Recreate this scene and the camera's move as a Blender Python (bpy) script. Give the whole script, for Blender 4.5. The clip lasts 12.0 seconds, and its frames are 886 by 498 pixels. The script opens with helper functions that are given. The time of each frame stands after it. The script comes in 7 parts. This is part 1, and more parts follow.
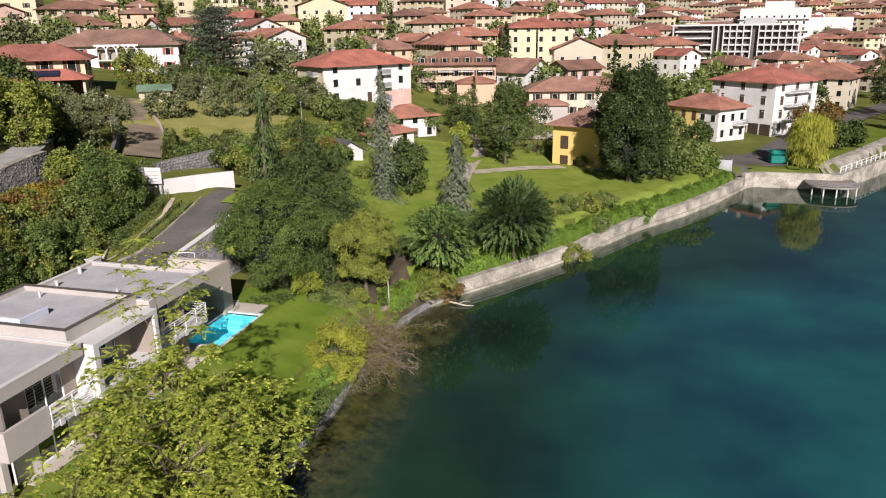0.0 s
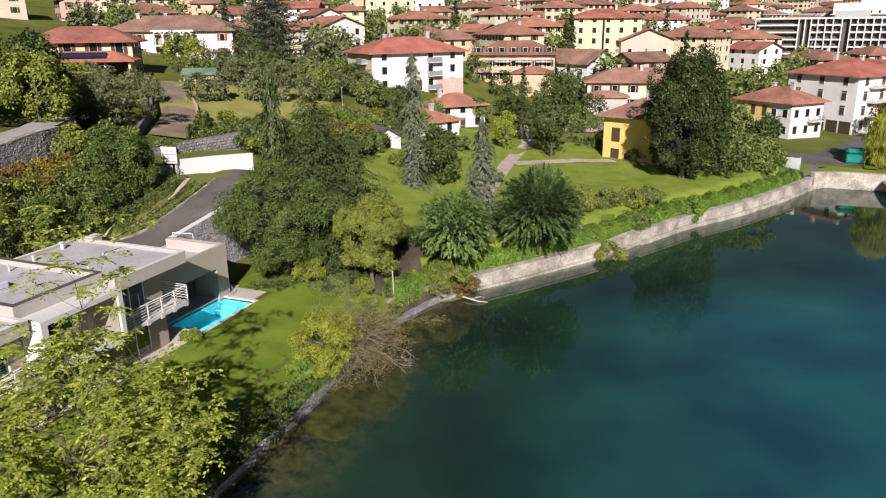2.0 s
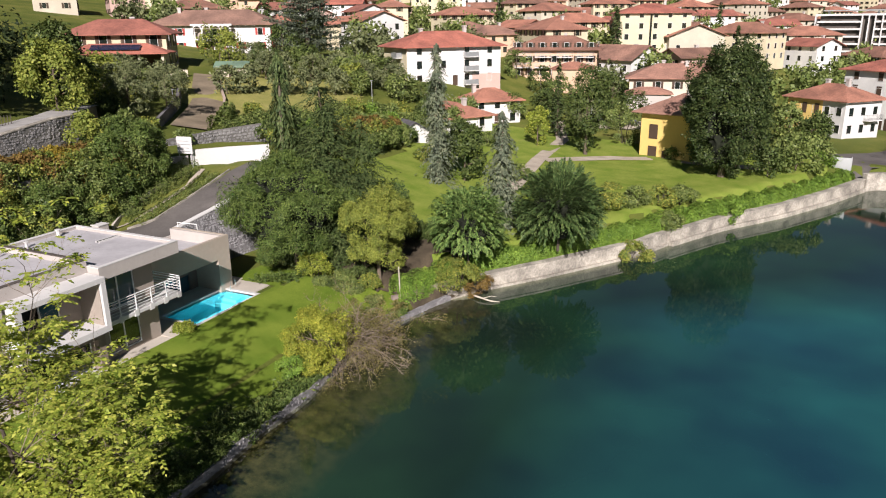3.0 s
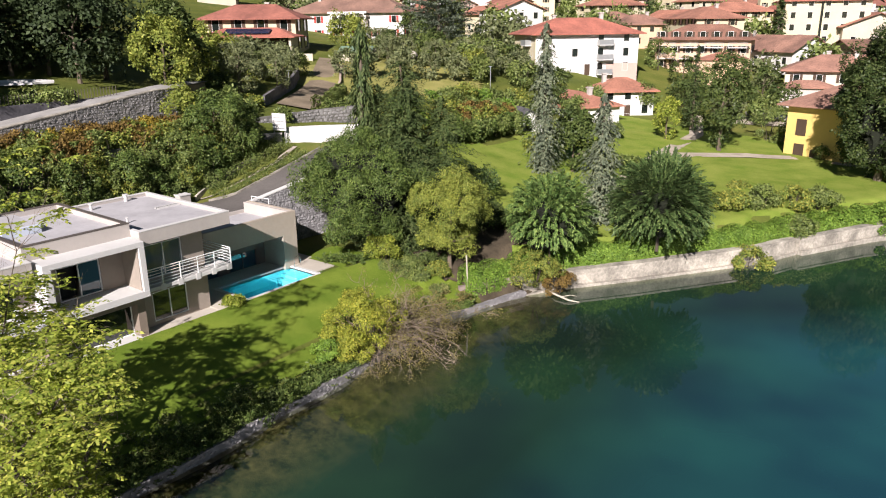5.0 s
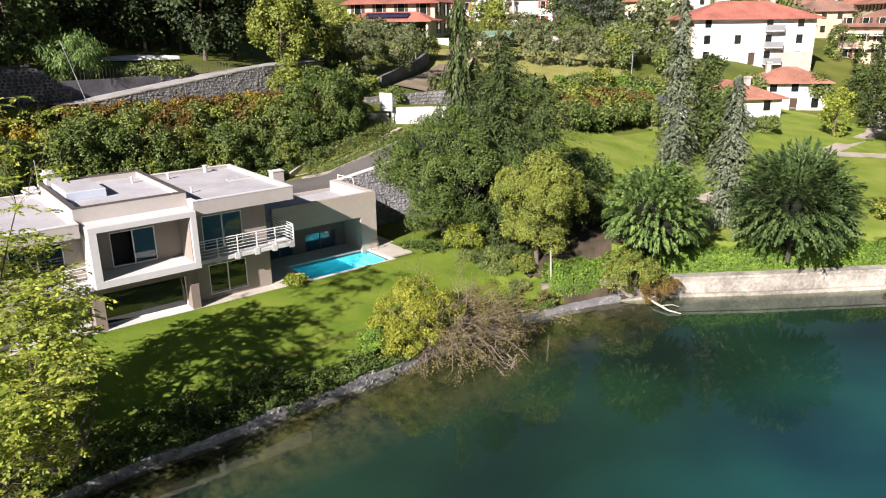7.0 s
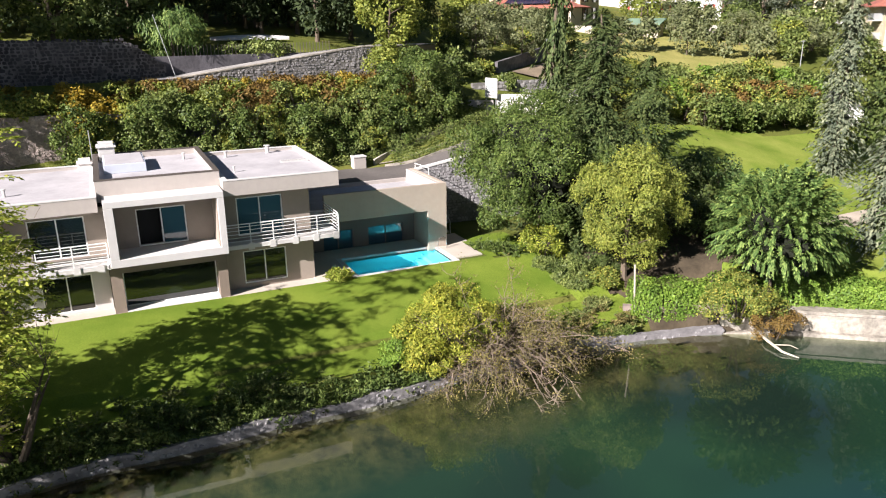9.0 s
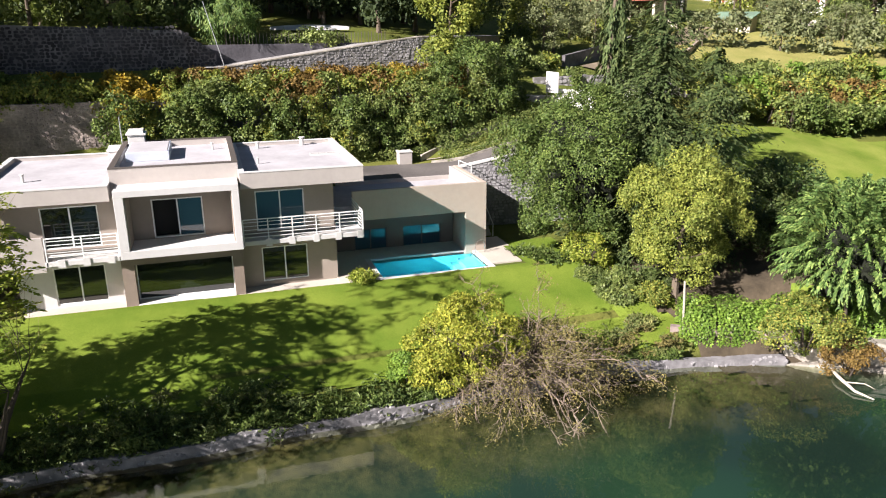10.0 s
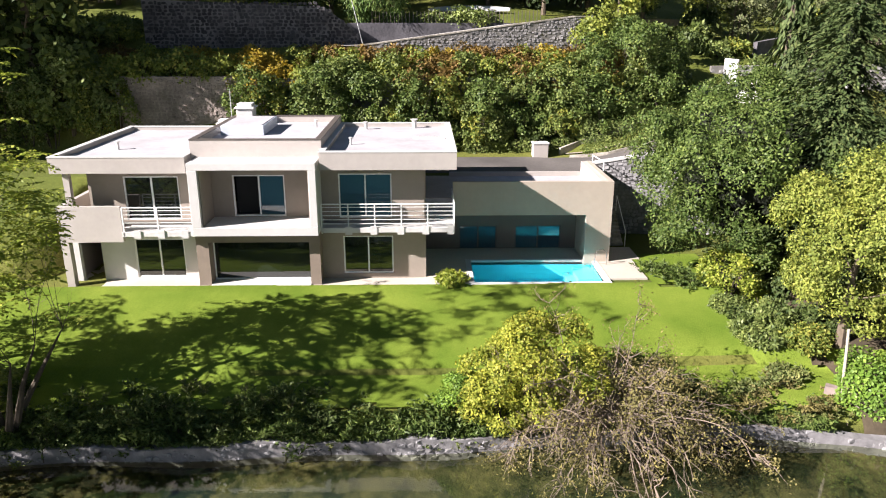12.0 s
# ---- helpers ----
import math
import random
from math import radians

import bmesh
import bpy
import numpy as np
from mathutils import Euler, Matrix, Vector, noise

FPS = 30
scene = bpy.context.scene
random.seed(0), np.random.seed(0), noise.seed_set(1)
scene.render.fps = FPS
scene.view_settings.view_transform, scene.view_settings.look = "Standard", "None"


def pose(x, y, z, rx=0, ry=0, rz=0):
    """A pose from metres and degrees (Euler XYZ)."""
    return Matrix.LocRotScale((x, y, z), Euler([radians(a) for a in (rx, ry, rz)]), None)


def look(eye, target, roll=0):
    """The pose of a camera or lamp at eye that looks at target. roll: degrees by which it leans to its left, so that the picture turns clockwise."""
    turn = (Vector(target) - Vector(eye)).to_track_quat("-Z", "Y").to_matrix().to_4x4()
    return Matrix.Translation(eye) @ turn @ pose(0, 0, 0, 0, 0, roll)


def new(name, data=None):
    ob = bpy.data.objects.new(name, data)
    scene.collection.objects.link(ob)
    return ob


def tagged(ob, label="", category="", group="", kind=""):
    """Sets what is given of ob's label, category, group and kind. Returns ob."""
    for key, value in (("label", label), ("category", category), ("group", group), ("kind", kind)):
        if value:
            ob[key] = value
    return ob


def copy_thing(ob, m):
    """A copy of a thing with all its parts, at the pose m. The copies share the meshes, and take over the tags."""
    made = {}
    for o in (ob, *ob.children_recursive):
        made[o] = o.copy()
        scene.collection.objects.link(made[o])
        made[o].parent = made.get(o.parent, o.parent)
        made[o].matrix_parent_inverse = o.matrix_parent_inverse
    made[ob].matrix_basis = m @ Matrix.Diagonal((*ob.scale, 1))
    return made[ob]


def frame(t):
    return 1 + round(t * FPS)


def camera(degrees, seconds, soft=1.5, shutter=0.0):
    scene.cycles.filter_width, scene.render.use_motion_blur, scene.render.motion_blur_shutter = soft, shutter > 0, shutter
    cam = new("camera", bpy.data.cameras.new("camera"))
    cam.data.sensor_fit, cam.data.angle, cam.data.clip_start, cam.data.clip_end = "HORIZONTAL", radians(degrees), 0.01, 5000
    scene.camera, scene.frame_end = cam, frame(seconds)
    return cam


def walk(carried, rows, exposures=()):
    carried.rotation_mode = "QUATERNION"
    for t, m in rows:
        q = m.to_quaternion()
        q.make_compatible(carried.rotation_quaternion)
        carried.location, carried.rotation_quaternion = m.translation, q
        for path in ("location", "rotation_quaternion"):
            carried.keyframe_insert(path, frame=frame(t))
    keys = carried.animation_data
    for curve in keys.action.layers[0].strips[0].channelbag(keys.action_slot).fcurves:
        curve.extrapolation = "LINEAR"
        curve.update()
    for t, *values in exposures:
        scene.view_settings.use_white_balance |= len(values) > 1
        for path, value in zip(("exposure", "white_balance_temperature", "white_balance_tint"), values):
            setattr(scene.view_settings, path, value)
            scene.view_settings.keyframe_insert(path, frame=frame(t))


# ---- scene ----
cam = camera(62.9, 12.0, soft=1.1)
PATH = [
    (0, (1.362, 1.16, 28.946), (0.855, 3.003, 28.355), -0.9),
    (0.5, (2.239, 2.408, 28.336), (1.677, 4.235, 27.746), -0.8),
    (1, (3.18, 3.983, 27.848), (2.564, 5.791, 27.256), -0.7),
    (1.5, (4.298, 5.561, 27.323), (3.641, 7.355, 26.73), -0.7),
    (2, (5.713, 7.357, 26.778), (5.014, 9.134, 26.183), -0.6),
    (2.5, (6.91, 9.243, 26.194), (6.159, 10.998, 25.599), -0.6),
    (3, (8.095, 11.199, 25.624), (7.27, 12.921, 25.029), -0.6),
    (5, (11.538, 18.431, 23.286), (10.364, 19.937, 22.691), -0.6),
    (5.5, (12.073, 20.285, 22.693), (10.814, 21.721, 22.098), -0.6),
    (6, (12.526, 22.331, 22.221), (11.182, 23.687, 21.623), -0.6),
    (6.5, (12.852, 24.09, 21.852), (11.437, 25.37, 21.251), -0.5),
    (7, (12.912, 26.308, 21.296), (11.423, 27.5, 20.695), -0.7),
    (9, (11.203, 35.878, 19.368), (9.474, 36.684, 18.768), -0.5),
    (9.5, (10.317, 38.135, 19.109), (8.544, 38.836, 18.504), -0.3),
    (10, (9.301, 40.41, 18.698), (7.486, 40.993, 18.092), -0.2),
    (10.5, (8.283, 42.39, 18.288), (6.434, 42.852, 17.682), -0.2),
    (11, (7.058, 44.266, 17.885), (5.178, 44.576, 17.277), -0.1),
    (11.5, (5.962, 45.817, 17.507), (4.064, 45.99, 16.899), -0.1),
    (12, (4.663, 47.041, 17.108), (2.759, 47.09, 16.497), 0.1),
]
walk(cam, [(t, look(eye, target, roll)) for t, eye, target, roll in PATH], exposures=[(0.0, 0.56), (5.0, 0.98), (9.0, 1.44), (12.0, 1.70)])

# ---- daylight ----
SUN_FROM = Vector((0.385, -1.0, 0.63)).normalized()
world = bpy.data.worlds.new("sky")
scene.world = world
world.use_nodes = True
sky = world.node_tree.nodes.new("ShaderNodeTexSky")
sky.sky_type = "NISHITA"
sky.sun_disc = False
sky.dust_density = 0.15
sky.ozone_density = 2.0
sky.sun_elevation = math.asin(SUN_FROM.z)
sky.sun_rotation = math.atan2(SUN_FROM.x, SUN_FROM.y)
world.node_tree.links.new(sky.outputs[0], world.node_tree.nodes["Background"].inputs[0])
world.node_tree.nodes["Background"].inputs[1].default_value = 0.0195
sun_data = bpy.data.lights.new("sun", "SUN")
sun_data.energy = 5.0
sun_data.angle = radians(0.55)
sun_data.color = (1.0, 0.92, 0.905)
sun_lamp = new("sun", sun_data)
sun_lamp.matrix_world = look(SUN_FROM * 300, (0, 0, 0))

# ---- materials ----
MATS = {}


def nodes_of(name):
    m = bpy.data.materials.new(name)
    m.use_nodes = True
    MATS[name] = m
    return m, m.node_tree.nodes, m.node_tree.links, m.node_tree.nodes["Principled BSDF"]


def ramp(nodes, links, fac, stops):
    r = nodes.new("ShaderNodeValToRGB")
    els = r.color_ramp.elements
    while len(els) < len(stops):
        els.new(0.5)
    for e, (p, c) in zip(els, stops):
        e.position, e.color = p, (*c, 1)
    links.new(fac, r.inputs[0])
    return r.outputs[0]


def noise_of(nodes, links, scale, detail=4, rough=0.55, stretch=None):
    g = nodes.new("ShaderNodeNewGeometry")
    n = nodes.new("ShaderNodeTexNoise")
    n.inputs["Scale"].default_value = scale
    n.inputs["Detail"].default_value = detail
    n.inputs["Roughness"].default_value = rough
    if stretch:
        mp = nodes.new("ShaderNodeMapping")
        mp.inputs["Scale"].default_value = stretch
        links.new(g.outputs["Position"], mp.inputs[0])
        links.new(mp.outputs[0], n.inputs["Vector"])
    else:
        links.new(g.outputs["Position"], n.inputs["Vector"])
    return n.outputs["Fac"]


def mixed(nodes, links, fac, a, b, kind="MIX"):
    mx = nodes.new("ShaderNodeMix")
    mx.data_type, mx.blend_type = "RGBA", kind
    for v, s in ((fac, 0), (a, 6), (b, 7)):
        if isinstance(v, (int, float)):
            mx.inputs[s].default_value = v
        elif isinstance(v, tuple):
            mx.inputs[s].default_value = (*v, 1)
        else:
            links.new(v, mx.inputs[s])
    return mx.outputs[2]


def bumped(nodes, links, bsdf, height, strength, dist):
    b = nodes.new("ShaderNodeBump")
    b.inputs["Strength"].default_value = strength
    b.inputs["Distance"].default_value = dist
    links.new(height, b.inputs["Height"])
    links.new(b.outputs[0], bsdf.inputs["Normal"])


def lit(c, k):
    return tuple(min(1, v * k) for v in c)


def surface(name, c, rough=0.8, metal=0.0, big=0.25, small=3.0, vary=0.25, each=0.0, bump=0.15, spec=0.3):
    """A painted, plastered or mineral surface: stains at one scale, grain at another."""
    m, n, l, b = nodes_of(name)
    stain = ramp(n, l, noise_of(n, l, big), [(0.3, lit(c, 1 - vary)), (0.7, lit(c, 1 + vary * 0.5))])
    fine = noise_of(n, l, small, 6, 0.65)
    grain = ramp(n, l, fine, [(0.25, (1 - vary,) * 3), (0.75, (1 + vary * 0.4,) * 3)])
    col = mixed(n, l, 0.7, stain, grain, "MULTIPLY")
    if each:
        o = n.new("ShaderNodeObjectInfo")
        shade = ramp(n, l, o.outputs["Random"], [(0.0, (1 - each,) * 3), (1.0, (1 + each * 0.5,) * 3)])
        col = mixed(n, l, 1.0, col, shade, "MULTIPLY")
    l.new(col, b.inputs["Base Color"])
    b.inputs["Roughness"].default_value = rough
    b.inputs["Metallic"].default_value = metal
    b.inputs["Specular IOR Level"].default_value = spec
    if bump:
        bumped(n, l, b, fine, bump, 0.05)
    return m


def foliage(name, dark, mid, light, shine=0.45, through_light=0.3):
    """Leaves that differ one by one, with light coming through them."""
    m, n, l, b = nodes_of(name)
    g = n.new("ShaderNodeNewGeometry")
    dark = tuple(a * 0.6 + b * 0.4 for a, b in zip(dark, mid))
    light = tuple(a * 0.7 + b * 0.3 for a, b in zip(light, mid))
    dark, mid, light = ((r * 1.15, g_ * 1.12, b_ * 1.12) for r, g_, b_ in (dark, mid, light))
    col = ramp(n, l, g.outputs["Random Per Island"], [(0.0, dark), (0.5, mid), (1.0, light)])
    patch = ramp(n, l, noise_of(n, l, 0.8, 4, 0.7), [(0.32, (0.66, 0.69, 0.74)), (0.68, (1.28, 1.20, 1.10))])
    col = mixed(n, l, 1.0, col, patch, "MULTIPLY")
    l.new(col, b.inputs["Base Color"])
    b.inputs["Roughness"].default_value = shine
    b.inputs["Specular IOR Level"].default_value = 0.14
    t = n.new("ShaderNodeBsdfTranslucent")
    l.new(mixed(n, l, 1.0, col, (1.0, 1.0, 0.6), "MULTIPLY"), t.inputs[0])
    mx = n.new("ShaderNodeMixShader")
    mx.inputs[0].default_value = through_light * 0.75
    l.new(b.outputs[0], mx.inputs[1])
    l.new(t.outputs[0], mx.inputs[2])
    l.new(mx.outputs[0], n["Material Output"].inputs[0])
    return m


def tiles(name, c, each=0.25):
    """Clay roof tiles: courses and rolls as relief, patchy weathering."""
    m, n, l, b = nodes_of(name)
    tc = n.new("ShaderNodeTexCoord")
    w = n.new("ShaderNodeTexWave")
    w.bands_direction = "Z"
    w.inputs["Scale"].default_value = 2.2
    w.inputs["Distortion"].default_value = 1.5
    l.new(tc.outputs["Object"], w.inputs[0])
    fine = noise_of(n, l, 2.5, 6, 0.7)
    col = ramp(n, l, fine, [(0.25, lit(c, 0.55)), (0.5, c), (0.8, lit(c, 1.35))])
    stain = ramp(n, l, noise_of(n, l, 0.25, 3), [(0.3, (0.62, 0.62, 0.64)), (0.68, (1.2, 1.2, 1.2))])
    col = mixed(n, l, 1.0, col, stain, "MULTIPLY")
    rows = ramp(n, l, w.outputs["Fac"], [(0.0, (0.72,) * 3), (0.5, (1.0,) * 3)])
    col = mixed(n, l, 0.8, col, rows, "MULTIPLY")
    o = n.new("ShaderNodeObjectInfo")
    shade = ramp(n, l, o.outputs["Random"], [(0.0, (1 - each, 1 - each * 0.9, 1 - each * 0.8)), (1.0, (1 + each * 0.4, 1.0, 1.0))])
    col = mixed(n, l, 1.0, col, shade, "MULTIPLY")
    l.new(col, b.inputs["Base Color"])
    b.inputs["Roughness"].default_value = 0.85
    bumped(n, l, b, w.outputs["Fac"], 0.5, 0.06)
    return m


def ground_cover(name):
    """Meadow grass, dry in places, with bare earth here and there; silt and stones under water."""
    m, n, l, b = nodes_of(name)
    grass = ramp(n, l, noise_of(n, l, 0.12, 5), [(0.25, (0.066, 0.088, 0.018)), (0.5, (0.11, 0.125, 0.026)), (0.75, (0.19, 0.175, 0.05))])
    blades = ramp(n, l, noise_of(n, l, 6.0, 6, 0.8), [(0.25, (0.55, 0.6, 0.5)), (0.75, (1.3, 1.3, 1.2))])
    grass = mixed(n, l, 0.9, grass, blades, "MULTIPLY")
    silt = ramp(n, l, noise_of(n, l, 0.7, 7, 0.75), [(0.40, (0.013, 0.013, 0.006)), (0.50, (0.066, 0.058, 0.026)), (0.74, (0.185, 0.155, 0.070))])
    g = n.new("ShaderNodeNewGeometry")
    sep = n.new("ShaderNodeSeparateXYZ")
    l.new(g.outputs["Position"], sep.inputs[0])
    mr = n.new("ShaderNodeMapRange")
    mr.inputs["From Min"].default_value = 0.75
    mr.inputs["From Max"].default_value = 1.3
    l.new(sep.outputs["Z"], mr.inputs["Value"])
    col = mixed(n, l, mr.outputs[0], silt, grass)
    l.new(col, b.inputs["Base Color"])
    b.inputs["Roughness"].default_value = 0.9
    b.inputs["Specular IOR Level"].default_value = 0.15
    bumped(n, l, b, noise_of(n, l, 9.0, 5, 0.7), 0.6, 0.08)
    return m


def lawn_grass(name, a, c):
    m, n, l, b = nodes_of(name)
    col = ramp(n, l, noise_of(n, l, 0.35, 4), [(0.3, a), (0.7, c)])
    blades = ramp(n, l, noise_of(n, l, 14.0, 6, 0.8), [(0.25, (0.6, 0.65, 0.5)), (0.75, (1.25, 1.25, 1.2))])
    col = mixed(n, l, 0.9, col, blades, "MULTIPLY")
    l.new(col, b.inputs["Base Color"])
    b.inputs["Roughness"].default_value = 0.85
    b.inputs["Specular IOR Level"].default_value = 0.04
    bumped(n, l, b, noise_of(n, l, 18.0, 4, 0.7), 0.6, 0.05)
    return m


def lake(name):
    """Clear lake water: shore stones show through where it is shallow, teal where it is deep, a gloss that grows with the angle."""
    m, n, l, b = nodes_of(name)
    n.remove(b)
    at = n.new("ShaderNodeAttribute")
    at.attribute_name = "depth"
    far = n.new("ShaderNodeMapRange")
    far.inputs["From Min"].default_value = 0.5
    far.inputs["From Max"].default_value = 11.0
    l.new(at.outputs["Fac"], far.inputs["Value"])
    # The dark olive middle stop also stands in for reflected trees
    body_col = ramp(n, l, far.outputs[0], [(0.0, (0.026, 0.036, 0.016)), (0.12, (0.014, 0.030, 0.017)), (0.42, (0.010, 0.026, 0.016)), (0.95, (0.012, 0.060, 0.074))])
    drift = ramp(n, l, noise_of(n, l, 0.07, 3, 0.5), [(0.36, (0.75, 0.72, 0.86)), (0.70, (1.35, 1.75, 1.4))])
    body_col = mixed(n, l, 1.0, body_col, drift, "MULTIPLY")
    deep = n.new("ShaderNodeBsdfDiffuse")
    l.new(body_col, deep.inputs[0])
    clear = n.new("ShaderNodeBsdfTransparent")
    clear.inputs[0].default_value = (0.66, 0.72, 0.55, 1)
    mr = n.new("ShaderNodeMapRange")
    mr.inputs["From Min"].default_value = 0.1
    mr.inputs["From Max"].default_value = 2.0
    l.new(at.outputs["Fac"], mr.inputs["Value"])
    body = n.new("ShaderNodeMixShader")
    l.new(mr.outputs[0], body.inputs[0])
    l.new(clear.outputs[0], body.inputs[1])
    l.new(deep.outputs[0], body.inputs[2])
    gl = n.new("ShaderNodeBsdfGlossy")
    gl.inputs["Roughness"].default_value = 0.025
    fr = n.new("ShaderNodeFresnel")
    fr.inputs[0].default_value = 1.8
    bp = n.new("ShaderNodeBump")
    bp.inputs["Strength"].default_value = 0.045
    bp.inputs["Distance"].default_value = 0.05
    l.new(noise_of(n, l, 1.3, 4, 0.6), bp.inputs["Height"])
    l.new(bp.outputs[0], gl.inputs["Normal"])
    out = n.new("ShaderNodeMixShader")
    l.new(fr.outputs[0], out.inputs[0])
    l.new(body.outputs[0], out.inputs[1])
    l.new(gl.outputs[0], out.inputs[2])
    l.new(out.outputs[0], n["Material Output"].inputs[0])
    return m


def glass(name, c, rough=0.03):
    m, n, l, b = nodes_of(name)
    b.inputs["Base Color"].default_value = (*c, 1)
    b.inputs["Roughness"].default_value = rough
    b.inputs["Specular IOR Level"].default_value = 0.9
    b.inputs["IOR"].default_value = 1.6
    return m


def pool_liquid(name):
    m, n, l, b = nodes_of(name)
    n.remove(b)
    clear = n.new("ShaderNodeBsdfTransparent")
    clear.inputs[0].default_value = (0.60, 0.95, 1.0, 1)
    gl = n.new("ShaderNodeBsdfGlossy")
    gl.inputs["Roughness"].default_value = 0.03
    fr = n.new("ShaderNodeFresnel")
    fr.inputs[0].default_value = 1.33
    out = n.new("ShaderNodeMixShader")
    l.new(fr.outputs[0], out.inputs[0])
    l.new(clear.outputs[0], out.inputs[1])
    l.new(gl.outputs[0], out.inputs[2])
    l.new(out.outputs[0], n["Material Output"].inputs[0])
    return m


GROUND = ground_cover("meadow")
LAWN = lawn_grass("mown_lawn", (0.100, 0.155, 0.021), (0.176, 0.226, 0.037))
WATER_MAT = lake("lake_water")
POOL_WATER = pool_liquid("pool_water")
POOL_LINER = surface("pool_liner", (0.24, 0.88, 0.98), 0.4, vary=0.05, bump=0)
WHITE = surface("white_render", (0.565, 0.55, 0.535), 0.8, vary=0.08)
CREAM = surface("cream_render", (0.43, 0.39, 0.36), 0.85, vary=0.10)
TAUPE = surface("taupe_render", (0.30, 0.255, 0.215), 0.85, vary=0.10)
ROOF_FLAT = surface("grey_roof_membrane", (0.42, 0.405, 0.42), 0.9, big=0.5, vary=0.16)
COPING_DARK = surface("dark_metal_coping", (0.10, 0.085, 0.075), 0.5, vary=0.15)
PAVING = surface("pale_stone_paving", (0.50, 0.45, 0.385), 0.8, small=5, vary=0.15)
RAIL_WHITE = surface("white_painted_steel", (0.82, 0.82, 0.80), 0.4, vary=0.03, bump=0)
STEEL = surface("stainless_steel", (0.6, 0.6, 0.6), 0.25, metal=1.0, vary=0.05, bump=0)
GLASS_DARK = glass("dark_window_glass", (0.012, 0.016, 0.014))
# Blue base colour carries the reflection of sky and pool
GLASS_BLUE = glass("blue_window_glass", (0.02, 0.06, 0.085))
# Near-black colour that stands in for the darkness of unlit rooms
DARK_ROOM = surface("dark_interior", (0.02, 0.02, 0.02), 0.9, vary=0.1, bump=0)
ASPHALT = surface("worn_asphalt", (0.12, 0.108, 0.10), 0.9, big=0.3, small=6, vary=0.3)
CONCRETE = surface("weathered_concrete", (0.40, 0.365, 0.31), 0.9, big=0.5, small=4, vary=0.55, bump=0.4)
GRAVEL = surface("gravel_path", (0.42, 0.36, 0.29), 0.95, big=0.5, small=8, vary=0.25, bump=0.3)
EARTH = surface("bare_earth", (0.24, 0.19, 0.13), 0.95, big=0.3, small=4, vary=0.35, bump=0.4)
STONE = surface("grey_rubble_stone", (0.25, 0.24, 0.235), 0.9, big=1.2, small=7, vary=0.35, each=0.35, bump=0.5)
STONE_LIGHT = surface("light_rubble_stone", (0.34, 0.33, 0.335), 0.9, big=1.2, small=7, vary=0.35, each=0.35, bump=0.5)
# Stone colour darkened for the shade that lies on the tall old wall
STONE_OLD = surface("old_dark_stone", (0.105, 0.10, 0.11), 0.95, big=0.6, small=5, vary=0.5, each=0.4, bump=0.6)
STONE_PALE = surface("pale_shore_stone", (0.245, 0.236, 0.24), 0.9, big=1.2, small=7, vary=0.45, each=0.4, bump=0.5)
MORTAR_PALE = surface("pale_mortar", (0.235, 0.225, 0.23), 0.95, big=0.8, vary=0.4, bump=0.6)
MORTAR = surface("dark_mortar", (0.19, 0.18, 0.165), 0.95, vary=0.3)
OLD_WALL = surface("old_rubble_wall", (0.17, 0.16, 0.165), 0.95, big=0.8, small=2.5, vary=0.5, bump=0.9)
BARK = surface("grey_bark", (0.14, 0.11, 0.08), 0.95, small=9, vary=0.35, bump=0.6)
BARK_PALE = surface("pale_dry_twigs", (0.235, 0.185, 0.14), 0.9, small=9, vary=0.3)
TERRACOTTA = tiles("terracotta_tiles", (0.34, 0.170, 0.112), 0.4)
TERRACOTTA_RED = tiles("red_tiles", (0.35, 0.135, 0.094), 0.3)
TERRACOTTA_BROWN = tiles("weathered_brown_tiles", (0.31, 0.175, 0.125))
TOWN_WHITE = surface("weathered_white_render", (0.65, 0.635, 0.61), 0.85, vary=0.12, each=0.12)
TOWN_CREAM = surface("weathered_cream_render", (0.54, 0.48, 0.38), 0.85, vary=0.12, each=0.12)
SLATE = tiles("dark_slate", (0.10, 0.095, 0.10))
YELLOW = surface("yellow_render", (0.66, 0.47, 0.16), 0.85, vary=0.08)
PALE_YELLOW = surface("pale_yellow_render", (0.56, 0.49, 0.34), 0.85, vary=0.1, each=0.08)
PEACH = surface("peach_render", (0.56, 0.39, 0.27), 0.85, vary=0.10, each=0.08)
PINK = surface("pink_render", (0.52, 0.36, 0.31), 0.85, vary=0.10, each=0.08)
SHUTTER = surface("brown_shutter", (0.07, 0.045, 0.03), 0.7, vary=0.2, bump=0)
SHUTTER_RED = surface("red_shutter", (0.35, 0.05, 0.04), 0.6, vary=0.1, bump=0)
SOLAR = glass("solar_glass", (0.015, 0.022, 0.05), 0.15)
GREEN_PLASTIC = surface("green_tarpaulin", (0.005, 0.16, 0.13), 0.6, vary=0.15)
METAL_GREY = surface("galvanised_metal", (0.42, 0.43, 0.43), 0.5, metal=0.6, vary=0.1, bump=0)
PLANK = surface("grey_timber", (0.30, 0.27, 0.24), 0.85, small=6, vary=0.25, each=0.2)
TARP_BLUE = surface("blue_grey_render", (0.50, 0.54, 0.62), 0.8, vary=0.08)

